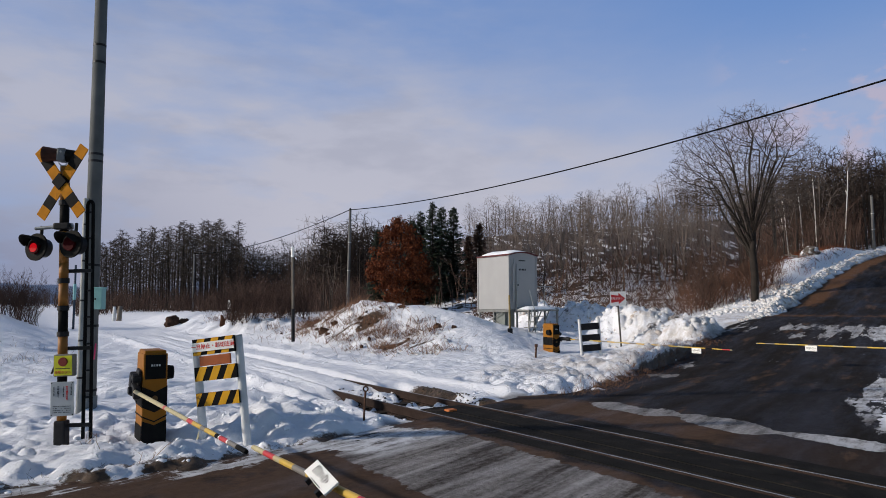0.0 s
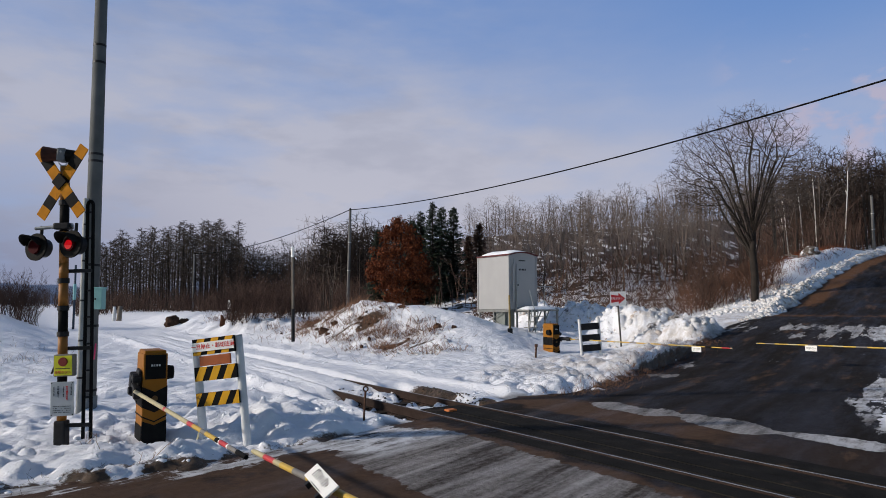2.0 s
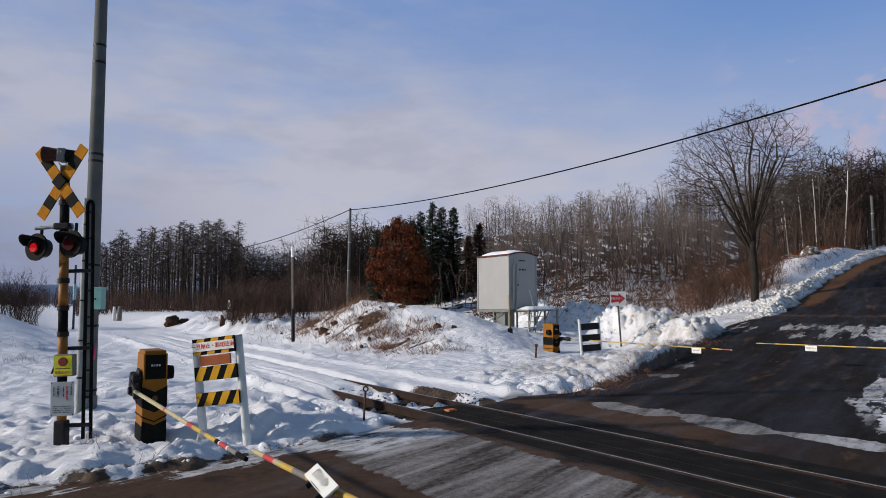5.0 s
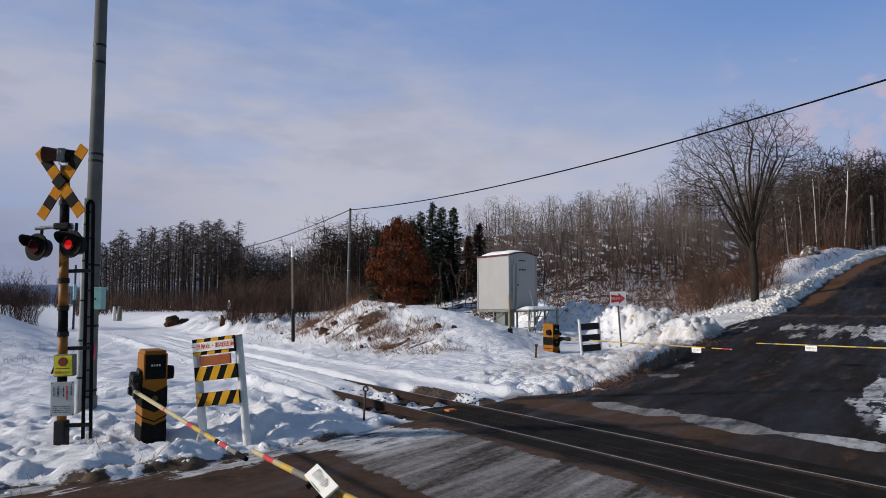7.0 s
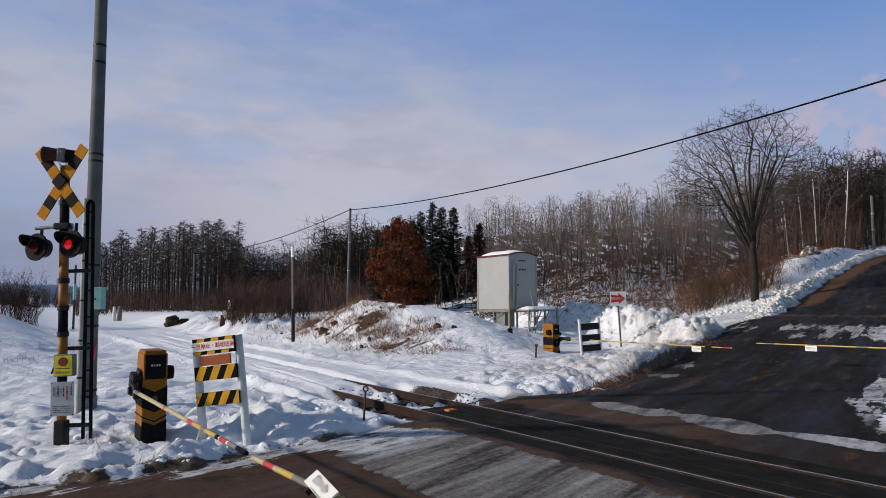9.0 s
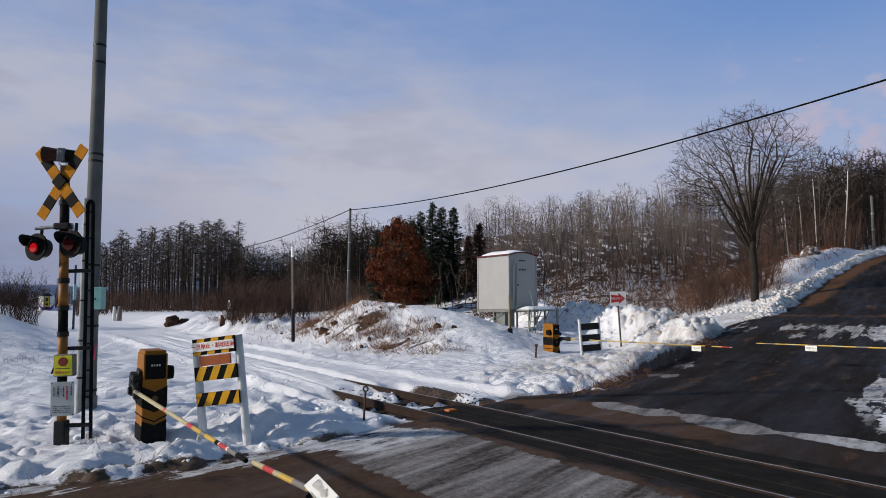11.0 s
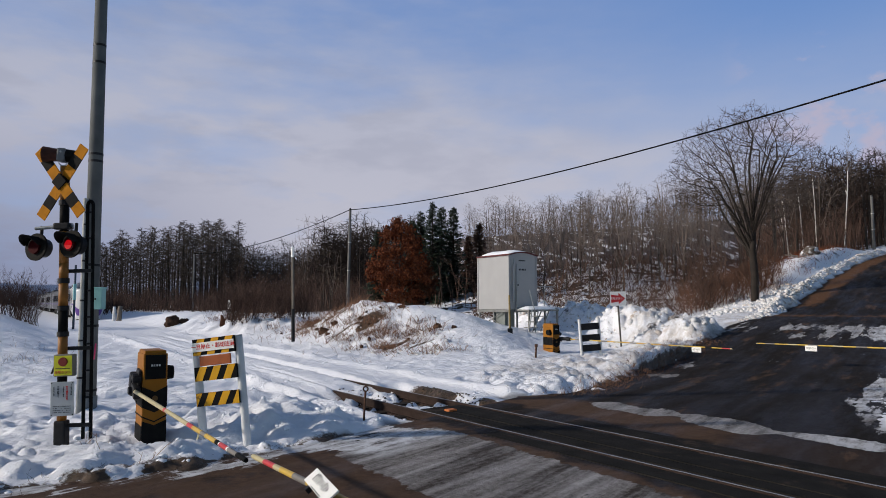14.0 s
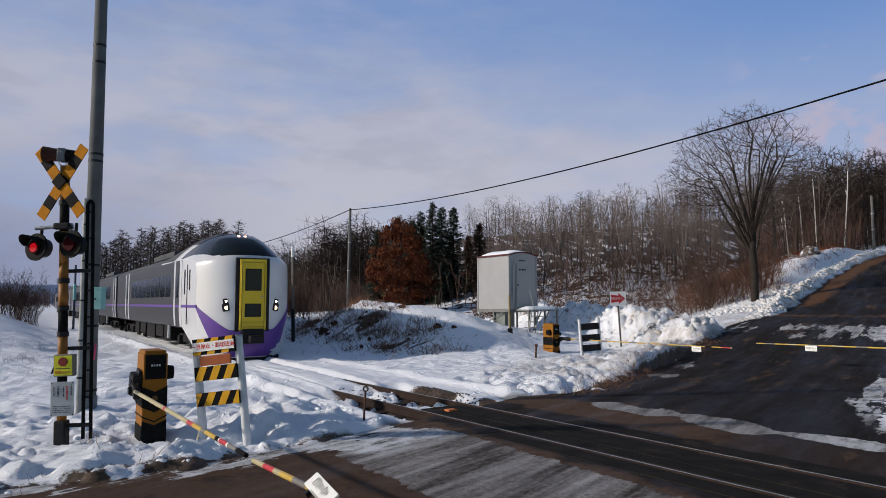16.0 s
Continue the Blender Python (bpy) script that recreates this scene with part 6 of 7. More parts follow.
    cols = {"y": yel, "r": red, "w": tube, "k": BLACK, "s": WHITE, "g": mat("arm_grey", (0.16, 0.15, 0.14), 0.6, vary=0.2, scale=8)}
    arm = part("arm", cyl(B(), r0 * 0.9, r1 * 0.85, (0, 0.05, 0), (0, -length + 0.01, 0), 14), tube, bar, "long thin barrier arm with red, yellow and white lengths")
    arms[key] = (arm, Matrix.Translation((0.235 * side, -0.145, 0.63)))
    arm.matrix_basis = arms[key][1]
    if not key.startswith("near"):
        part("arm_sleeve", cyl(cyl(B(), 0.065, 0.05, (0, 0.1, 0), (0, -0.25, 0), 14), 0.075, 0.06, (0, -0.25, 0), (0, -0.42, 0), 14), DARK, arm, "black sleeve at the arm's root")
    pos = 0.0
    for c, ln in first:
        a, b = pos, min(length, pos + ln)
        ra, rb = r0 + (r1 - r0) * a / length, r0 + (r1 - r0) * b / length
        part("arm_band", cyl(B(), ra, rb, (0, -a, 0), (0, -b, 0), 14), cols[c], arm)
        pos = b
        if pos >= length:
            break
    part("tip_cap", cyl(B(), r1 * 1.02, r1 * 0.9, (0, -length, 0), (0, -length - 0.05, 0), 14), BLACK if key in ("near_left",) else cols["w"], arm)
    for py in plate_at:
        pl = part("arm_plate", box(B(), (0.012, 0.40 if plate_lean else 0.30, 0.092 if plate_lean else 0.14), (0, 0, 0), bevel=0.003), WHITE, arm, "white plate with black print")
        pl.matrix_basis = pose(0.045 * plate_turn, -py, 0.045 if plate_lean else -0.075, -9 if plate_lean else 0, plate_lean, 0)
        rng = random.Random(5)
        for k in range(9):
            w, hh = rng.uniform(0.008, 0.018), rng.uniform(0.02, 0.05)
            part("text_bar", box(B(), (0.002, w, hh * 0.35), (0.007 * plate_turn, -0.115 + 0.028 * k, 0.016 + rng.uniform(-0.01, 0.015))), INK, pl)
            part("text_bar", box(B(), (0.002, 0.006, hh), (0.007 * plate_turn, -0.12 + 0.028 * k, 0.006)), INK, pl)
        part("text_bar", box(B(), (0.002, 0.17, 0.005), (0.007 * plate_turn, 0.02, -0.04)), INK, pl)
        for dy in (-0.1, 0.1):
            part("clip", box(B(), (0.03, 0.03, 0.05), (-0.012 * plate_turn, dy, -0.05)), DARK, pl)
    return bar


NL = [("w", 1.9), ("r", 0.1), ("w", 1.0), ("r", 0.2), ("y", 0.3), ("g", 0.15), ("y", 0.32), ("k", 0.1), ("s", 0.02), ("r", 0.2), ("s", 0.03), ("g", 0.22), ("k", 0.5)]
NR = [("w", 0.4), ("y", 0.5), ("r", 0.4), ("w", 0.3), ("y", 0.45), ("w", 0.33), ("r", 0.4), ("y", 0.30), ("k", 0.08), ("y", 0.28), ("g", 0.22), ("y", 0.22), ("w", 0.12), ("r", 0.2), ("w", 0.6)]
FA = [("w", 0.3)] + [(c, ln) for _ in range(9) for c, ln in (("y", 0.36), ("g", 0.26), ("y", 0.3), ("w", 0.24))]
FL = FA[:18] + [("y", 0.3), ("k", 0.2), ("y", 0.3), ("r", 0.4), ("y", 0.4)]
barrier("near_left", -3.79, 8.98, MACHINE_Z, TURN, -1, 4.70, 0, (), -1, "orange and black barrier machine with a lowered arm", NL)
barrier("near_right", 1.377, 1.009, 0.22, TURN + 180, 1, 4.40, 0, (3.15,), 1, "orange and black barrier machine on the near side of the road", NR, -52)
barrier("far_left", 3.72, 23.0, -0.10, TURN, 1, 6.35, 0, (5.35,), -1, "orange and black barrier machine beyond the track", FL)
barrier("far_right", 10.925, 14.413, 0.07, TURN + 180, -1, 4.62, 0, (3.15,), 1, "orange and black barrier machine beyond the road", FA)


# ---- warning trestles ----
def trestle(x, y, z, turn, lean, text, label, back=False, w=0.61, h=1.30, bw=0.60):
    ob = thing("warning_trestle", pose(x, y, z, 0, lean, turn), label, "warning sign", "warning trestles beside the crossing")
    pale = mat("trestle_pipe", (0.60, 0.61, 0.62), 0.45, vary=0.1, scale=6, dirt=(0.3, 0.29, 0.27))
    for sx in (-1, 1):
        p = part("post", cyl(B(), 0.052, 0.052, (sx * w / 2, 0, -0.25), (sx * w / 2, 0, h - (0.03 if sx < 0 else 0)), 20), pale, ob)
        part("post_cap", cyl(B(), 0.056, 0.05, (sx * w / 2, 0, h - (0.03 if sx < 0 else 0)), (sx * w / 2, 0, h + 0.015 - (0.03 if sx < 0 else 0)), 20), GALV, p)

    def striped(zc, hh, ww, slant, n, skip=0):
        brd = part("board", box(B(), (ww, 0.03, hh), (0, -0.075, zc), bevel=0.003), BLACK if not back else DARK, ob, "black and yellow striped board" if not back else "dark back of a striped board")
        if back:
            return brd
        step = ww / n
        for k in (q + skip for q in range(-1, n + 1)):
            pts = [(k * step, zc - hh / 2), (k * step + step * 0.52, zc - hh / 2), (k * step + step * 0.52 + slant, zc + hh / 2), (k * step + slant, zc + hh / 2)]
            pts = [(min(max(px, 0), ww) - ww / 2, pz) for px, pz in pts]
            if pts[1][0] - pts[0][0] + pts[2][0] - pts[3][0] < 0.01:
                continue
            part("stripe", slab(B(), pts, 0.004, Matrix.Translation((0, -0.094, 0))), YELLOW, brd, "yellow stripe")
        return brd
    if back:
        for zc in (0.30, 0.62, 0.98):
            striped(zc, 0.21, 0.60, 0, 1)
        return ob
    top = striped(1.215, 0.205, bw, 0.08, 3)
    band = part("text_strip", box(B(), (bw - 0.015, 0.008, 0.115), (0, -0.100, 1.215)), WHITE, top, "white strip with red lettering")
    writing(text, 0.069, front(0, -0.1055, 1.215), INK_RED, band).data.offset = 0.0016
    part("reflector", box(B(), (0.44, 0.03, 0.125), (0, -0.07, 1.035), bevel=0.008), mat("orange_reflector", (0.30, 0.070, 0.012), 0.45, vary=0.15, scale=10), ob, "orange reflector panel")
    tag = part("tag", box(B(), (0.12, 0.01, 0.17), (-w / 2 - 0.06, 0.06, 0.10), (0, 24, 0), bevel=0.003), mat("tag_cream", (0.50, 0.47, 0.30), 0.6, vary=0.12), ob, "small cream tag tied low on a post")
    for k in range(3):
        part("text_bar", box(B(), (0.012, 0.003, 0.10), (-w / 2 - 0.09 + 0.03 * k, 0.053, 0.10), (0, 24, 0)), INK, tag)
    striped(0.875, 0.175, bw, 0.085, 3)
    striped(0.555, 0.165, bw, 0.085, 3, 0.5)
    return ob


trestle(-2.74, 8.70, -0.02, -14, -7.0, "一旦停止・踏切注意", "white pipe trestle with black and yellow warning boards in snow")
trestle(4.78, 22.0, 0.0, 10, -4, "", "white pipe trestle seen from its dark back", back=True, w=0.64, h=1.25)


# ---- relay hut ----
def hut():
    HW = mat("hut_white", (0.31, 0.31, 0.315), 0.5, vary=0.05, scale=2, dirt=(0.29, 0.28, 0.27), dirt_at=0.66)
    STEEL = mat("hut_steel", (0.17, 0.175, 0.17), 0.6, 0.3, vary=0.2, scale=6, dirt=(0.10, 0.06, 0.04))
    h = thing("relay_hut", pose(2.62, 27.0, 1.47, 0, 0, TURN), "off-white steel relay hut on a raised frame", "equipment hut")
    w, ln, ht = 1.42, 2.1, 2.16
    part("body", box(B(), (w, ln, ht), (w / 2, ln / 2, ht / 2), bevel=0.012), HW, h)
    for x, y in ((0, 0), (w, 0), (0, ln), (w, ln)):
        part("corner_trim", box(B(), (0.05, 0.05, ht), (x, y, ht / 2), bevel=0.006), HW, h)
    def arch(x):
        return 0.11 * (1 - min(1.0, abs(2 * x / w - 1)) ** 2)
    bm = B()
    xs = [-0.05 + (w + 0.10) * k / 16 for k in range(17)]
    grid_v = [[bm.verts.new((x, y, ht + arch(x) + dz)) for x in xs] for y, dz in ((-0.06, 0.0), (-0.06, 0.055), (ln + 0.06, 0.055), (ln + 0.06, 0.0))]
    for r in range(4):
        for k in range(16):
            bm.faces.new((grid_v[r][k], grid_v[r][k + 1], grid_v[(r + 1) % 4][k + 1], grid_v[(r + 1) % 4][k]))
    for k in (0, 16):
        bm.faces.new([grid_v[r][k] for r in range(4)])
    bmesh.ops.recalc_face_normals(bm, faces=bm.faces[:])
    part("roof", bm, mat("roof_red", (0.10, 0.030, 0.030), 0.5, vary=0.2), h, "thin dark red arched roof edge")
    for y in (-0.002, ln - 0.018):
        part("gable", slab(B(), [(0.0, ht - 0.02)] + [(x, ht + arch(x) + 0.002) for x in (w * k / 12 for k in range(13))] + [(w, ht - 0.02)], 0.02, Matrix.Translation((0, y, 0))), HW, h)
    bm = B()
    bmesh.ops.create_grid(bm, x_segments=16, y_segments=18, size=0.5)
    for v in bm.verts:
        x, y = v.co.x * (w - 0.10), v.co.y * (ln - 0.06)
        ed = min(1, (0.5 - abs(v.co.x)) * 3.2) * min(1, (0.5 - abs(v.co.y)) * 4)
        v.co = (x + w / 2, y + ln / 2, ht + arch(x + w / 2) + 0.050 + 0.11 * max(0, ed) ** 0.45 + 0.012 * math.sin(5 * x) * math.cos(4 * y))
    cap = part("roof_snow", bm, SNOWCAP, None, smooth=True)
    cap.matrix_basis = pose(2.62, 27.0, 1.47, 0, 0, TURN)
    tagged(cap, "rounded pillow of snow on the hut's roof", "snow")
    door = part("door", box(B(), (0.84, 0.03, 1.92), (0.66, -0.012, 1.06), bevel=0.008), HW, h, "grey-white steel door")
    part("door_vent", box(B(), (0.34, 0.012, 0.04), (0.66, -0.03, 1.96)), DARK, door)
    part("door_handle", box(B(), (0.05, 0.05, 0.07), (0.42, -0.045, 0.98), bevel=0.01), DARK, door)
    for k in range(5):
        part("text_bar", box(B(), (0.055, 0.004, 0.07), (0.52 + 0.075 * k, -0.03, 1.60)), INK, door)
    part("cable_duct", box(B(), (0.09, 0.06, 1.5), (0.20, -0.04, 1.05), bevel=0.01), HW, h, "white duct beside the door")
    part("cable_duct", box(B(), (0.05, 0.05, 1.75), (0.35, -0.06, 0.95), bevel=0.01), HW, h)
    for x, y in ((0.05, 0.05), (w - 0.05, 0.05), (0.05, ln - 0.05), (w - 0.05, ln - 0.05), (0.05, ln / 2)):
        part("leg", box(B(), (0.07, 0.07, 1.25), (x, y, -0.63)), STEEL, h)
    for y in (0.02, ln - 0.02):
        part("beam", box(B(), (w + 0.1, 0.07, 0.10), (w / 2, y, -0.055)), STEEL, h)
    for x in (0.0, w):
        part("beam", box(B(), (0.07, ln - 0.1, 0.10), (x, ln / 2, -0.055)), STEEL, h)
    part("brace", cyl(B(), 0.02, 0.02, (0.0, 0.1, -0.75), (0.0, ln - 0.1, -0.1), 8), STEEL, h)
    part("brace", cyl(B(), 0.02, 0.02, (0.0, ln - 0.2, -0.7), (0.0, 0.4, -0.1), 8), STEEL, h)
    part("cable_box", box(B(), (0.5, 0.7, 0.7), (0.35, 0.75, -0.45), bevel=0.02), mat("box_green_grey", (0.16, 0.18, 0.17), 0.6, vary=0.2), h, "grey cable chest under the floor")
    # landing with steps
    part("landing", box(B(), (1.55, 0.85, 0.07), (1.05, -0.46, -0.03)), STEEL, h, "grey steel landing before the door")
    for x in (0.32, 1.78):
        for y in (-0.10, -0.84):
            part("leg", box(B(), (0.06, 0.06, 1.2), (x, y, -0.64)), STEEL, h)
    for x in (0.95, 1.35):
        part("brace", cyl(B(), 0.025, 0.025, (x - 0.45, -0.84, -0.85), (x, -0.84, -0.05), 8), STEEL, h)
    part("handrail", cyl(B(), 0.018, 0.018, (0.35, -0.86, 0.75), (0.72, -0.88, -0.5), 8), GALV, h)
    part("handrail", cyl(B(), 0.018, 0.018, (0.32, -0.1, 0.0), (0.32, -0.1, 1.0), 8), GALV, h)
    for k in range(3):
        part("step", box(B(), (0.30, 0.5, 0.03), (0.55 - 0.14 * k, -1.0, -0.25 - 0.22 * k)), STEEL, h)
    for x in (0.40, 0.72):
        part("stringer", cyl(B(), 0.03, 0.03, (x + 0.02, -0.9, -0.02), (x - 0.30, -1.05, -0.95), 8), GALV, h)
    part("fence_rail", cyl(B(), 0.015, 0.015, (1.5, 0.3, 0.95), (2.6, 0.3, 0.95), 8), GALV, h)
    part("fence_post", cyl(B(), 0.018, 0.018, (2.1, 0.3, -0.9), (2.1, 0.3, 0.95), 8), GALV, h)
    bm = B()
    bmesh.ops.create_grid(bm, x_segments=14, y_segments=8, size=0.5)
    for v in bm.verts:
        ed = min(1, (0.5 - abs(v.co.x)) * 5) * min(1, (0.5 - abs(v.co.y)) * 3)
        v.co = (v.co.x * 1.5 + 1.05, v.co.y * 0.8 - 0.46, 0.006 + 0.13 * max(0, ed) ** 0.5)
    cap = part("landing_snow", bm, SNOWCAP, None, smooth=True)
    cap.matrix_basis = pose(2.62, 27.0, 1.47, 0, 0, TURN)
    tagged(cap, "layer of snow lying on the steel landing", "snow")


hut()


# ---- poles, posts and wires ----
def utility_pole():
    p = thing("utility_pole", pose(-5.84, 11.3, 0, 0, 0.0, 0), "tall grey concrete utility pole leaning slightly", "utility pole")
    top = Vector((-0.03, -0.05, 9.2))
    part("shaft", cyl(B(), 0.135, 0.085, (-0.0, 0, -0.4), top, 28), CONCRETE, p, smooth=True)
    part("foot_drum", cyl(B(), 0.15, 0.145, (0, 0, -0.3), (0, 0, 0.20), 28), mat("drum_blue_grey", (0.10, 0.115, 0.13), 0.6, vary=0.2), p, "dark plastic guard round the pole's foot")
    for z in (0.3, 1.35, 2.35, 4.1, 4.22, 5.8, 6.1):
        part("band", cyl(B(), 0.137 - 0.0055 * z, 0.137 - 0.0055 * z, top * (z / 9.2) - Vector((0, 0, 0.02)), top * (z / 9.2) + Vector((0, 0, 0.02)), 24), DARK, p)
    part("conduit", cyl(B(), 0.042, 0.042, (-0.055, -0.16, -0.2), (-0.075, -0.16, 3.45), 18), mat("conduit_grey", (0.24, 0.25, 0.245), 0.5, 0.2, vary=0.2, scale=5, dirt=(0.1, 0.1, 0.09)), p, "grey steel conduit strapped to the pole")
    for z in (0.5, 1.1, 1.75, 2.4, 3.0):
        part("strap", cyl(B(), 0.046, 0.046, (-0.06, -0.16, z), (-0.06, -0.16, z + 0.03), 18), DARK, p)
    bxm = mat("cabinet_teal", (0.17, 0.36, 0.35), 0.5, vary=0.08, dirt=(0.12, 0.22, 0.21))
    bx = part("cabinet", box(B(), (0.15, 0.14, 0.34), (0.19, -0.12, 1.79), bevel=0.012), bxm, p, "teal metal switch cabinet")
    part("cabinet_lid", box(B(), (0.175, 0.17, 0.025), (0.193, -0.13, 1.97), bevel=0.006), bxm, bx)
    part("latch", box(B(), (0.02, 0.02, 0.03), (0.16, -0.195, 1.79)), DARK, bx)
    part("tape", box(B(), (0.016, 0.02, 0.26), (0.125, -0.07, 0.93), (0, 4, 0)), mat("pink_tape", (0.5, 0.03, 0.12), 0.6), p, "pink marking tape")


utility_pole()


def simple_post(name, x, y, z0, h, r, material, label, category, lean=(0, 0), top=None, foot=None, group="", lower=None):
    o = thing(name, pose(x, y, z0, lean[0], lean[1], 0), label, category, group)
    part("shaft", cyl(B(), r, r * 0.85, (0, 0, -0.4), (0, 0, h), 14), material, o, smooth=True)
    if top:
        m, ln, rr = top
        part("head", cyl(B(), rr, rr, (0, 0, h - ln), (0, 0, h), 14), m, o)
    if lower:
        part("sheath", cyl(B(), lower[1], lower[1], (0, 0, -0.2), (0, 0, lower[0]), 14), DARK, o, "dark sheath round the post's lower half")
    if foot:
        part("foot", box(B(), (foot, foot, 0.25), (0, 0, 0.05), bevel=0.02), DARK, o)
    return o


simple_post("clearance_post", -6.05, 27.6, -0.05, 4.05, 0.055, WOODPOLE, "thin dark post with a pale tip beside the track", "post", (0, -1.3), (WHITE, 0.4, 0.065), 0.2, lower=(1.55, 0.07))
ring_stake = simple_post("signal_stake", -1.14, 9.9, 0.0, 0.46, 0.017, RUST, "short rusty stake with a ring on top beside the rail", "stake", (0, 3))
ring = B()
for k in range(12):
    a0, a1 = math.pi * k / 6, math.pi * (k + 1) / 6
    cyl(ring, 0.011, 0.011, (0.034 * math.cos(a0), 0, 0.49 + 0.034 * math.sin(a0)), (0.034 * math.cos(a1), 0, 0.49 + 0.034 * math.sin(a1)), 8)
part("ring", ring, RUST, ring_stake, "round eye at the stake's top")
simple_post("signal_stake", 2.65, 19.6, 0.1, 0.45, 0.03, RUST, "short rusty stake in ploughed snow", "stake", (0, 3), (RUST, 0.08, 0.045))
simple_post("marker_post", 2.48, 25.2, 0.62, 1.40, 0.04, mat("post_ochre", (0.22, 0.16, 0.06), 0.7, vary=0.3, dirt=(0.1, 0.1, 0.09)), "slim ochre marker post before the hut", "post", (0, -1), None, 0.18)
o = simple_post("teal_post", -24.4, 45.0, 0.3, 3.95, 0.075, mat("post_blue_grey", (0.05, 0.07, 0.10), 0.6, vary=0.2), "thin blue-grey post with a teal band beside the track", "post")
part("band", cyl(B(), 0.10, 0.10, (0, 0, 1.65), (0, 0, 2.7), 14), mat("band_teal", (0.25, 0.50, 0.50), 0.5, vary=0.1), o, "pale teal band")
o = simple_post("white_tag_post", -12.0, 38.2, 0.5, 1.0, 0.03, DARK, "thin stake with a white tag", "post")
part("tag", box(B(), (0.16, 0.03, 0.5), (0, -0.03, 1.15), (0, -6, 0), bevel=0.01), WHITE, o, "white tag")
o = simple_post("kilometre_post", -30.9, 64.0, 0.35, 1.05, 0.16, WHITE, "short white line-side post", "post")
simple_post("tree_stump", -30.2, 63.5, 0.1, 1.35, 0.24, WOODPOLE, "weathered brown stump beside the track", "stump", (0, 4))


def arrow_sign():
    s = thing("arrow_sign", pose(6.46, 25.0, 0.35, 0, -1.5, 4), "white sign with a red arrow on a steel post", "sign")
    part("post", cyl(B(), 0.032, 0.032, (0.06, 0, -0.5), (0, 0, 1.55), 14), mat("sign_post_grey", (0.085, 0.08, 0.075), 0.6, 0.3, vary=0.2), s)
    brd = part("board", box(B(), (0.60, 0.015, 0.52), (0, -0.045, 1.54), bevel=0.004), WHITE, s, "white square board")
    pts = [(-0.26, 0.15), (0.02, 0.11), (0.02, 0.20), (0.27, 0.0), (0.02, -0.20), (0.02, -0.11), (-0.26, -0.15)]
    part("arrow", slab(B(), pts, 0.004, Matrix.Translation((0, -0.058, 1.54))), RED, brd, "red arrow")
    writing("非常ボタン", 0.10, front(-0.06, -0.061, 1.54), WHITE, brd)


arrow_sign()


def hang(name, a, b, sag, r, label, n=40):
    """A wire between two places; sag: metres at its middle."""
    a, b = Vector(a), Vector(b)
    c = bpy.data.curves.new(name, "CURVE")
    c.dimensions, c.bevel_depth, c.bevel_resolution = "3D", r, 2
    sp = c.splines.new("POLY")
    sp.points.add(n)
    for k in range(n + 1):
        t = k / n
        p = a.lerp(b, t) - Vector((0, 0, 4 * sag * t * (1 - t)))
        sp.points[k].co = (*p, 1)
    c.materials.append(mat("cable_black", (0.006, 0.006, 0.006), 0.9, vary=0.1, gloss=0.02))
    return tagged(new(name, c), label, "cable")


def line_pole(x, y, z0, h, lean, label):
    p = thing("line_pole", pose(x, y, z0, 0, lean, 0), label, "utility pole", "poles of the overhead line")
    part("shaft", cyl(B(), 0.14, 0.10, (0, 0, -0.5), (0, 0, h), 16), mat("line_pole_grey", (0.125, 0.122, 0.12), 0.7, vary=0.2, scale=3), p, smooth=True)
    part("insulator", cyl(B(), 0.07, 0.05, (0, -0.1, h - 0.12), (0, -0.1, h + 0.06), 12), DARK, p)
    for z in (h * 0.45, h * 0.7):
        part("band", cyl(B(), 0.145, 0.145, (0, 0, z), (0, 0, z + 0.06), 16), GALV, p)


line_pole(-7.72, 55, 0.2, 9.2, 0.9, "grey pole of the overhead line behind the snow crest")
line_pole(-33.1, 90, 0.3, 8.05, 0, "distant grey pole of the overhead line")
line_pole(21.0, 8.0, 0.3, 9.3, 0, "grey pole of the overhead line beside the road")
line_pole(37.0, 58.0, 5.6, 5.4, 0, "grey pole of the overhead line on the hill")
hang("overhead_cable", (-7.63, 55, 9.33), (21.0, 8.0, 9.55), 1.25, 0.032, "thick black overhead cable strung across the crossing")
hang("overhead_cable", (-7.63, 55, 9.33), (-33.1, 90, 8.3), 0.9, 0.034, "black overhead cable running on past the field")


# ---- earth heaps and stumps in the snow ----
def heap(x, y, z, size, seed, material, label):
    bm = bmesh.new()
    bmesh.ops.create_icosphere(bm, subdivisions=4, radius=1.0)
    for v in bm.verts:
        n = noise.fractal(v.co * 1.6 + Vector((seed, 0, 0)), 1.0, 2.0, 4)
        v.co = Vector((v.co.x * size[0], v.co.y * size[1], v.co.z * size[2])) * (1 + 0.35 * n)
    ob = part("earth_mound", bm, material, None, smooth=True)
    ob.matrix_basis = pose(x, y, z)
    return tagged(ob, label, "earth mound")


EARTH = mat("brown_earth", (0.055, 0.03, 0.02), 0.95, vary=0.4, scale=5, bump=0.6, bscale=20, dirt=(0.13, 0.08, 0.05))
heap(-17.9, 45, 0.45, (0.50, 0.45, 0.42), 3, EARTH, "dark brown heap of earth half under snow")
heap(-17.2, 45.3, 0.40, (0.42, 0.4, 0.30), 5, EARTH, "low brown heap of earth half under snow")
heap(-12.3, 38.0, 0.55, (0.14, 0.16, 0.5), 9, mat("rotten_wood", (0.10, 0.045, 0.025), 0.95, vary=0.4, scale=8, bump=0.5), "rotten reddish stump among the bushes")


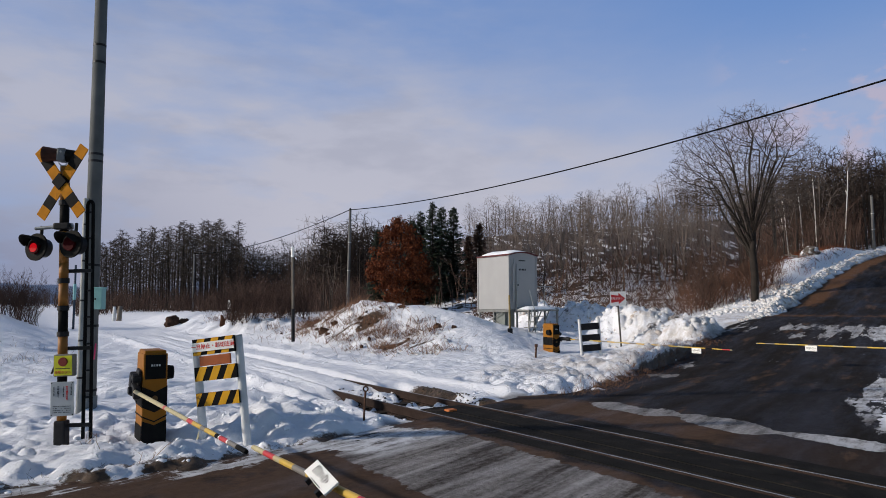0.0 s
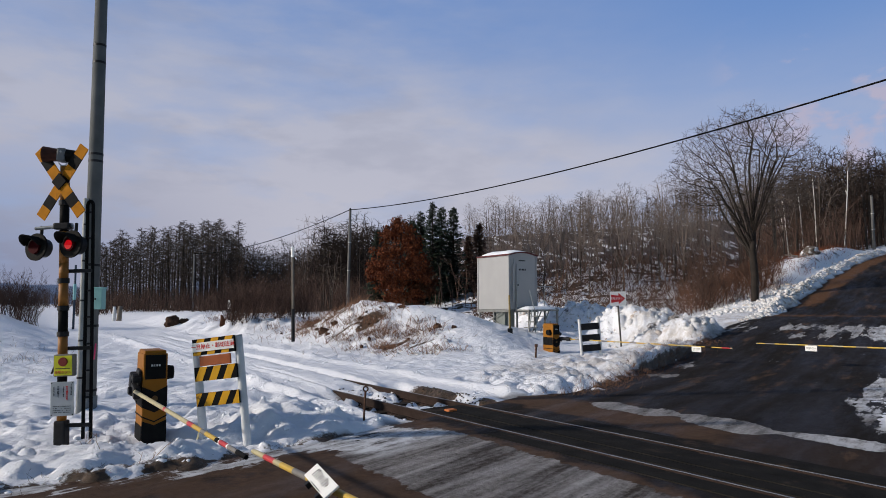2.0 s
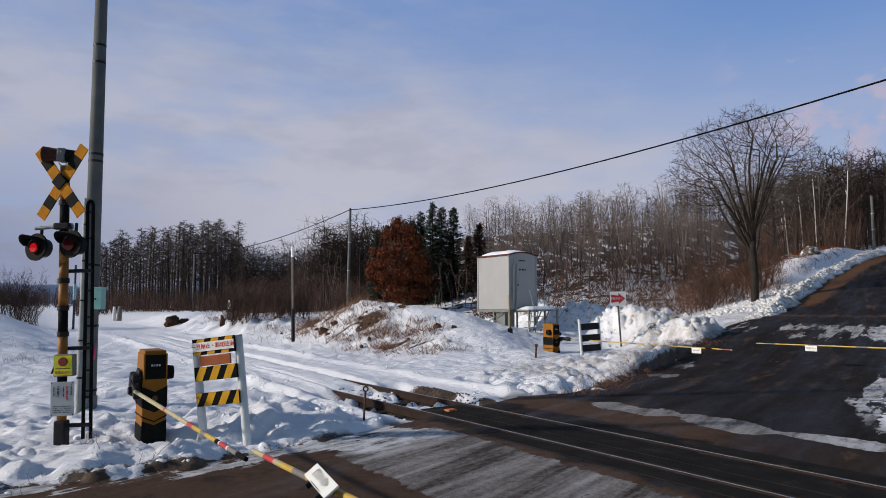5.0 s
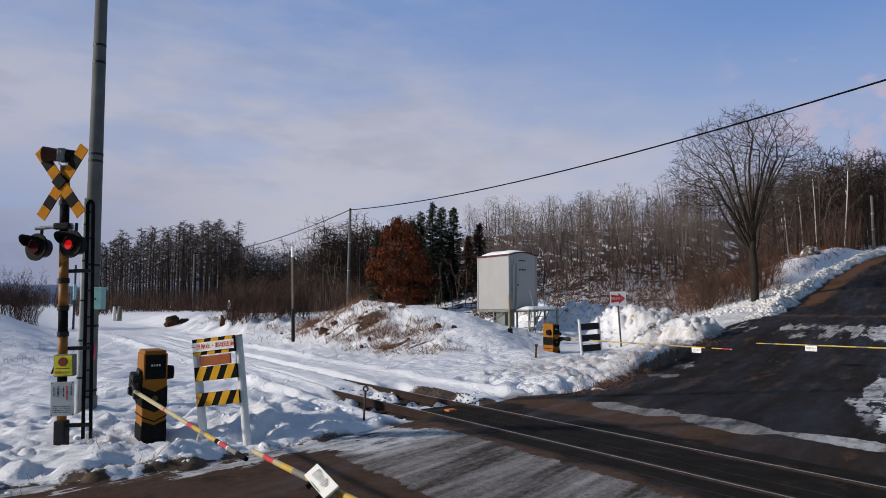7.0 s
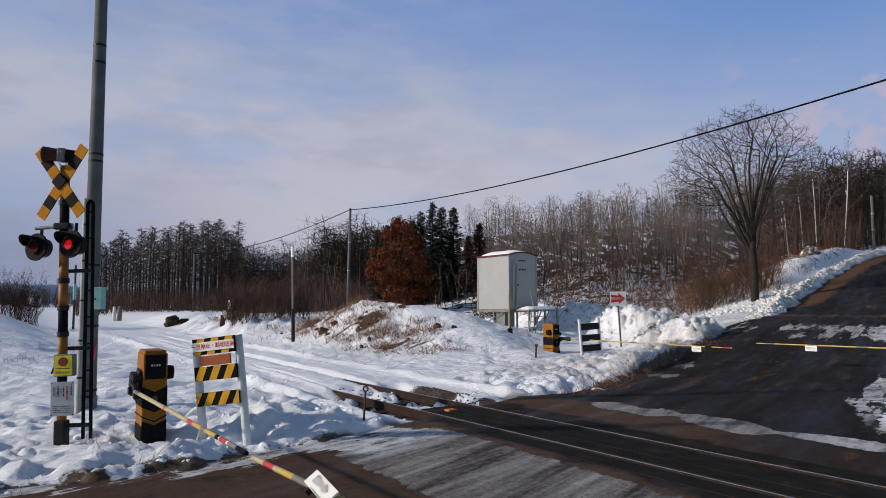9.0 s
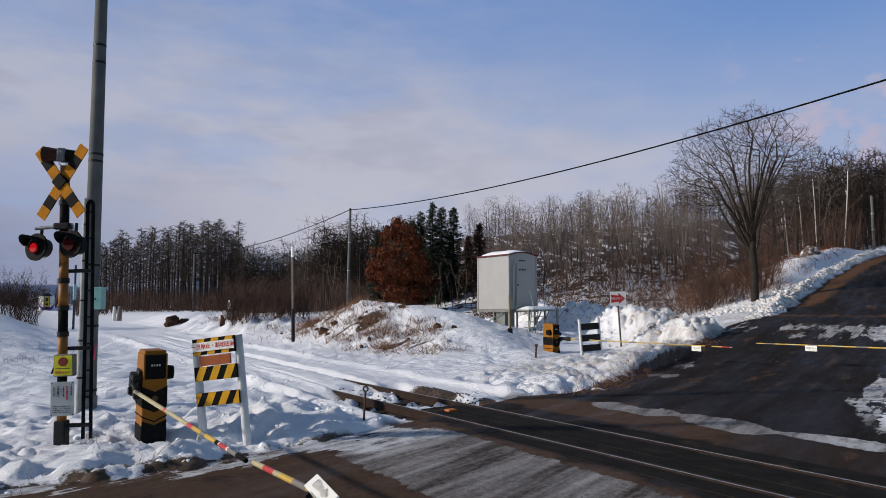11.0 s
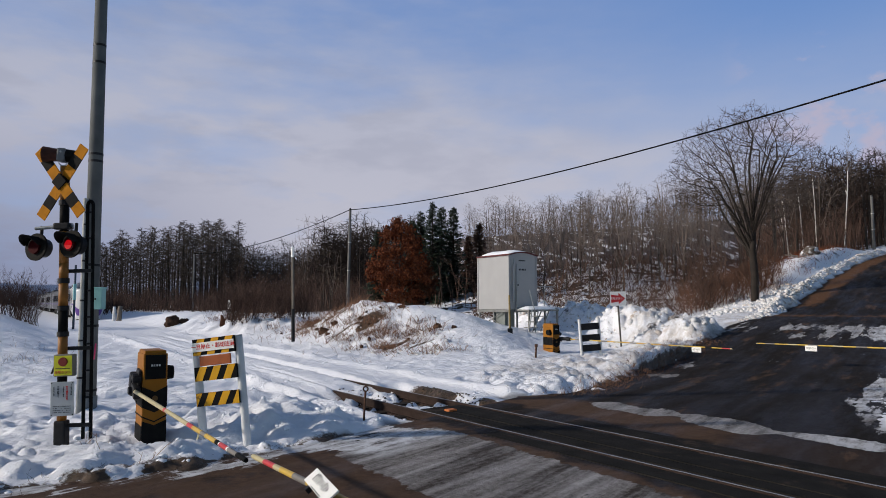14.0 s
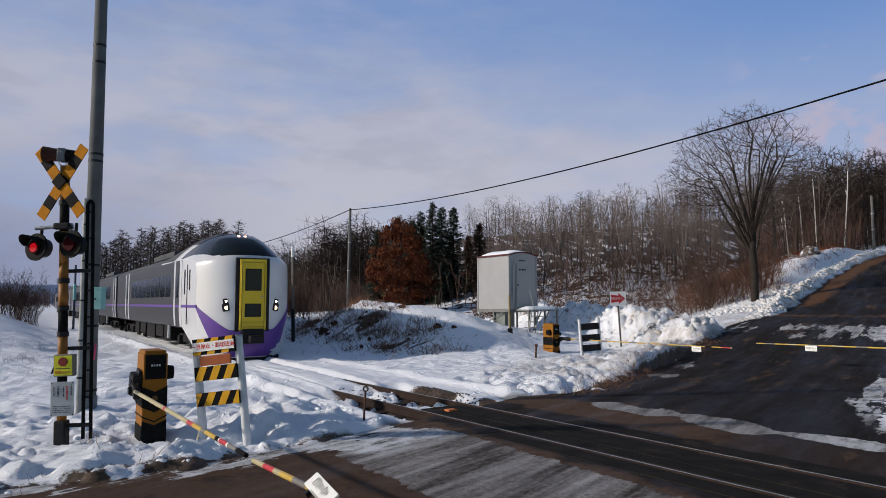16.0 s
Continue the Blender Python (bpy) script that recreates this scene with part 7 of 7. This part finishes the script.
# ---- broken snow along the ploughed edges ----
def chunks(name, rng, spots, label, material, sink=0.35):
    """Angular lumps that nobody could count. spots: x, y, size."""
    bm = bmesh.new()
    bmesh.ops.create_icosphere(bm, subdivisions=1, radius=1.0)
    ball = np.array([tuple(v.co) for v in bm.verts])
    tri = np.array([[v.index for v in f.verts] for f in bm.faces])
    bm.free()
    V, F = [], []
    sp = np.array(spots)
    zs, _, clear = land(sp[:, 0], sp[:, 1])
    spots = [p for p, c in zip(spots, clear) if c < 0.35]
    zs = zs[clear < 0.35]
    gen = np.random.default_rng(rng.randrange(10 ** 6))
    for k, (x, y, size) in enumerate(spots):
        c = ball * gen.uniform(0.6, 1.25, 3) * (1 + gen.normal(0, 0.22, (len(ball), 1)))
        a = gen.uniform(0, 6.28)
        c = np.stack([c[:, 0] * math.cos(a) - c[:, 1] * math.sin(a), c[:, 0] * math.sin(a) + c[:, 1] * math.cos(a), c[:, 2] * 0.8], 1) * size
        V.append(c + (x, y, zs[k] + size * (0.5 - sink)))
        F.append(tri + len(ball) * k)
    ob = mesh_ob(name, np.concatenate(V).tolist(), np.concatenate(F).tolist(), material, smooth=True)
    return tagged(ob, label, "snow", kind="stuff")


def broken_snow():
    rng = random.Random(23)
    sp = []
    for _ in range(1700):
        s, d = rng.uniform(7.6, 21), rng.gauss(14.2, 0.8)
        sp.append((*track_xy(s, d), 0.02 + 0.14 * rng.random() ** 4))
    chunks("snow_lumps", rng, sp, "crumbled lumps of ploughed snow on the snow wall", PLOUGHED, 0.90)
    sp = []
    for _ in range(1700):
        r = rng.uniform(27, 62)
        p = RO + RT * r + RL * (float(edge_left(r)) + rng.gauss(0.42, 0.22))
        sp.append((p.x, p.y, 0.025 + 0.085 * rng.random() ** 2.5))
    for _ in range(900):
        r = rng.uniform(31, 40)
        p = RO + RT * r + RL * (float(edge_left(r)) + abs(rng.gauss(0.8, 2.0)))
        sp.append((p.x, p.y, 0.03 + 0.13 * rng.random() ** 3))
    chunks("snow_lumps", rng, sp, "crumbled lumps of snow along the uphill road", PLOUGHED)
    sp = []
    for _ in range(700):
        sp.append((*track_xy(rng.uniform(12, 25), rng.gauss(5.3, 0.7)), 0.02 + 0.07 * rng.random() ** 3))
    chunks("snow_lumps", rng, sp, "lumps of snow on the face of the mound", PLOUGHED, 0.75)
    sp = [(*track_xy(rng.uniform(12, 25), rng.gauss(5.0, 0.7)), 0.02 + 0.08 * rng.random() ** 2) for _ in range(45)]
    ob = chunks("earth_clods", rng, sp, "brown clods of earth on the face of the mound", EARTH)
    tagged(ob, "brown clods of earth on the face of the mound", "earth", kind="stuff")
    sp = []
    for _ in range(260):
        r = rng.uniform(8, 21)
        p = RO + RT * r + RL * (float(edge_left(r)) + abs(rng.gauss(0.5, 0.9)))
        sp.append((p.x, p.y, 0.012 + 0.04 * rng.random() ** 3))
    chunks("snow_lumps", rng, sp, "crumbs of ploughed snow beyond the track", PLOUGHED, 0.75)
    sp = [(*track_xy(rng.uniform(1.2, 5.5), rng.uniform(-5.6, -1.7)), 0.012 + 0.055 * rng.random() ** 3) for _ in range(420)]
    chunks("snow_lumps", rng, sp, "clods of trodden snow round the barrier and trestle", SNOWCAP, 0.85)
    sp = [(*track_xy(8 + 34 * rng.random() ** 1.4, rng.choice((-1, 1)) * rng.gauss(1.95, 0.28)), 0.015 + 0.05 * rng.random() ** 3) for _ in range(700)]
    chunks("snow_lumps", rng, sp, "crumbs of snow thrown up beside the ploughed track", SNOWCAP, 0.80)
    sp = []
    for _ in range(420):
        r = rng.uniform(-3.5, 8)
        p = RO + RT * r + RL * (float(edge_left(r)) + abs(rng.gauss(0.15, 0.45)))
        sp.append((p.x, p.y, 0.012 + 0.035 * rng.random() ** 3))
    chunks("snow_lumps", rng, sp, "small crumbs of snow along the edge of the asphalt", SNOWCAP, 0.70)

    sp = [(*track_xy(rng.uniform(3.6, 6.4), rng.uniform(0.66, 0.98)), 0.010 + 0.02 * rng.random()) for _ in range(260)]
    sp += [(*track_xy(rng.uniform(2.4, 7.2), rng.uniform(-0.75, 0.35)), 0.012 + 0.022 * rng.random()) for _ in range(260)]
    ob = chunks("ballast", rng, sp, "grey-brown ballast stones beside the rails", BALLAST, 0.6)
    tagged(ob, "grey-brown ballast stones beside the rails", "ballast", kind="stuff")


broken_snow()


def fallen_log():
    x, y = 24.6, 47.0
    z = height(x, y)
    ob = thing("fallen_log", pose(x, y, z + 0.12, 0, 0, 12), "pale fallen log lying on the snowy bank", "log")
    V, F = tubes([(Vector((-0.95, 0, 0.12)), Vector((0.2, 0, 0)), 0.05, 0.09, 0), (Vector((0.2, 0, 0)), Vector((1.0, 0.1, -0.02)), 0.09, 0.11, 0), (Vector((-0.3, 0, 0.05)), Vector((-0.7, 0.1, 0.4)), 0.03, 0.01, 0)], (8,))
    mesh_ob("trunk", V, F, mat("pale_log", (0.30, 0.26, 0.22), 0.9, vary=0.3, scale=5, bump=0.3), ob, smooth=True)
    heap(25.7, 47.2, height(25.7, 47.2) + 0.25, (0.62, 0.5, 0.36), 12, mat("snowy_boulder", (0.10, 0.085, 0.075), 0.9, vary=0.4, scale=3, bump=0.5, dirt=(0.7, 0.72, 0.75), dirt_at=0.5), "grey boulder dusted with snow on the bank")
    for k, (px_, py_, w) in enumerate(((-4.75, 27.2, 0.22), (-4.35, 27.4, 0.15), (-4.5, 26.6, 0.10), (-1.6, 26.5, 0.12), (-0.2, 24.5, 0.16), (0.4, 24.2, 0.1))):
        heap(px_, py_, height(px_, py_) + 0.02, (w, w * 0.8, w * 0.7), 30 + k, EARTH, "clod of brown earth on the snow mound")


fallen_log()


# ---- dry grass on the crest and the road's edge ----
def dry_grass():
    rng = random.Random(11)
    spots = []
    for _ in range(46):
        cs, cd, w = rng.uniform(12.5, 24.0), rng.gauss(5.2, 0.6), rng.uniform(0.12, 0.36)
        for _ in range(int(190 * w)):
            q = rng.gauss(0, w)
            spots.append(track_xy(cs + q * 0.9 + rng.gauss(0, w * 0.35), cd - q * 0.9 + rng.gauss(0, w * 0.35)))
    for _ in range(420):
        spots.append(track_xy(rng.uniform(12, 25.5), rng.gauss(5.1, 0.8)))
    brush("dry_grass", rng, spots, "tufts of dry reddish-brown grass on the snow crest", STRAW, (0.15, 0.5), 0.8, 0.008, 1)
    spots = []
    while len(spots) < 2400:
        r, e = rng.uniform(8.5, 21), rng.gauss(0.10, 0.25)
        p = RO + RT * r + RL * (e + float(edge_left(np.array([r]))[0]))
        spots.append((p.x, p.y))
    brush("dry_grass", rng, spots, "dry brown grass along the road's edge", EDGE_GRASS, (0.06, 0.26), 0.9, 0.005, 1)
    spots = []
    for _ in range(9000):
        r = rng.uniform(-3.5, 3.2)
        p = RO + RT * r + RL * (float(edge_left(r)) + rng.gauss(0.08, 0.30))
        spots.append((p.x, p.y))
    co = np.array(spots)
    spots = [p for p, b in zip(spots, land(co[:, 0], co[:, 1])[1]) if b > 0.25][:2600]
    brush("grass_litter", rng, spots, "flattened dry grass and litter at the near edge of the asphalt", LITTER, (0.04, 0.16), 2.2, 0.0028, 1)

    spots = []
    for _ in range(16):
        cs, cd, w = rng.uniform(26.5, 40), rng.uniform(4.3, 6.5), rng.uniform(0.15, 0.45)
        spots += [track_xy(cs + rng.gauss(0, w), cd + rng.gauss(0, w)) for _ in range(int(110 * w))]
    brush("dry_grass", rng, spots, "tufts of dry grass on the broken snow bank", STRAW, (0.2, 0.7), 0.6, 0.009, 1)
    spots = []
    while len(spots) < 900:
        r = rng.uniform(37, 58)
        p = RO + RT * r + RL * (float(edge_left(r)) + rng.uniform(1.0, 6.0))
        if fnoise(np.array([p.x * 0.9]), np.array([p.y * 0.9]), 77, 4)[0] > 0.45:
            spots.append((p.x, p.y))
    brush("dry_grass", rng, spots, "dry reddish-brown grass on the cut bank", LEAF, (0.15, 0.6), 0.5, 0.009, 1)


dry_grass()


def dry_stalks():
    rng = random.Random(19)
    spots = []
    for x, y, n, w in ((-11.5, 18.5, 45, 0.5), (-9.4, 17.0, 16, 0.3), (-13.5, 23.0, 30, 0.7), (-3.25, 7.3, 5, 0.15), (-4.2, 8.2, 7, 0.08), (-2.6, 20.5, 6, 0.1), (-4.4, 21.5, 5, 0.15), (0.9, 15.3, 4, 0.1)):
        spots += [(x + rng.gauss(0, w), y + rng.gauss(0, w)) for _ in range(n)]
    brush("dry_stalks", rng, spots, "thin dry weed stalks sticking out of the snow", GRASS, (0.12, 0.34), 0.5, 0.004, 1)


dry_stalks()


# ---- what moves ----
def motions():
    def bend(k):
        """Direction of the track away from the crossing, in degrees left of +y, k metres back from where the nose ends up."""
        return 31.5 + 1.4 * min(1.0, max(0.0, k) / 100)

    def train_pose(t):
        k, x, y, n = 28.0 * (16.0 - t), -5.69, 20.35, 60
        for i in range(n):
            a = radians(bend(k * (i + 0.5) / n))
            x, y = x - math.sin(a) * k / n, y + math.cos(a) * k / n
        return pose(x, y, 0, 0, 0, bend(k + 18) + 180)
    walk(train, [(t, train_pose(t)) for t in (0.0, 4.0, 8.0, 10.0, 11.0, 12.0, 13.0, 13.5, 14.0, 14.5, 15.0, 15.5, 16.0)])
    walk(clouds, [(0.0, pose(0, 0, 0, 0, 0, 0)), (8.0, pose(0, 0, 0, 0, 0, -0.7)), (16.0, pose(0, 0, 0, 0, 0, -1.4))])
    # the lowered arms still rock a little: mean tilt, swing, period, shares of cosine and sine
    for key, mean, swing, period, c, s in (("near_left", 0.85, 0.60, 0.593, 0.73, 0.68), ("near_right", -2.35, 0.90, 0.709, 0.963, -0.27),
                                           ("far_left", 0.25, 0.50, 0.702, -0.79, -0.61), ("far_right", -0.8, 0.0, 1.0, 1, 0)):
        arm, base = arms[key]
        rows = []
        for k in range(0, 241):
            t = k / 15
            w = 2 * math.pi * t / period
            rows.append((t, base @ pose(0, 0, 0, -(mean + swing * math.exp(-0.06 * t) * (c * math.cos(w) + s * math.sin(w))), 0, 0)))
        walk(arm, rows if swing else [rows[0], rows[-1]])
    # the two lamps take turns: each glowing disc slides to its lens and back into the housing
    for n, bulb in enumerate(bulbs):
        rows = []
        lit, up = Matrix.Translation((0, -0.021, -0.012)), Matrix.Translation((0, 0.0, -0.012))
        half, t, on = 0.605, -0.14, n == 0
        first = True
        while t < 16.2:
            a = max(t, 0.0)
            if first:
                rows.append((0.0, lit if on else up))
                first = False
            else:
                a = round(a * FPS) / FPS
                rows.append((a - 1 / FPS, up if on else lit))
                rows.append((a, lit if on else up))
            t += half
            on = not on
        walk(bulb, [r for r in rows if r[0] <= 16.0] + [(16.0, lit if ((16.0 + 0.14) // half) % 2 == n else up)])


motions()
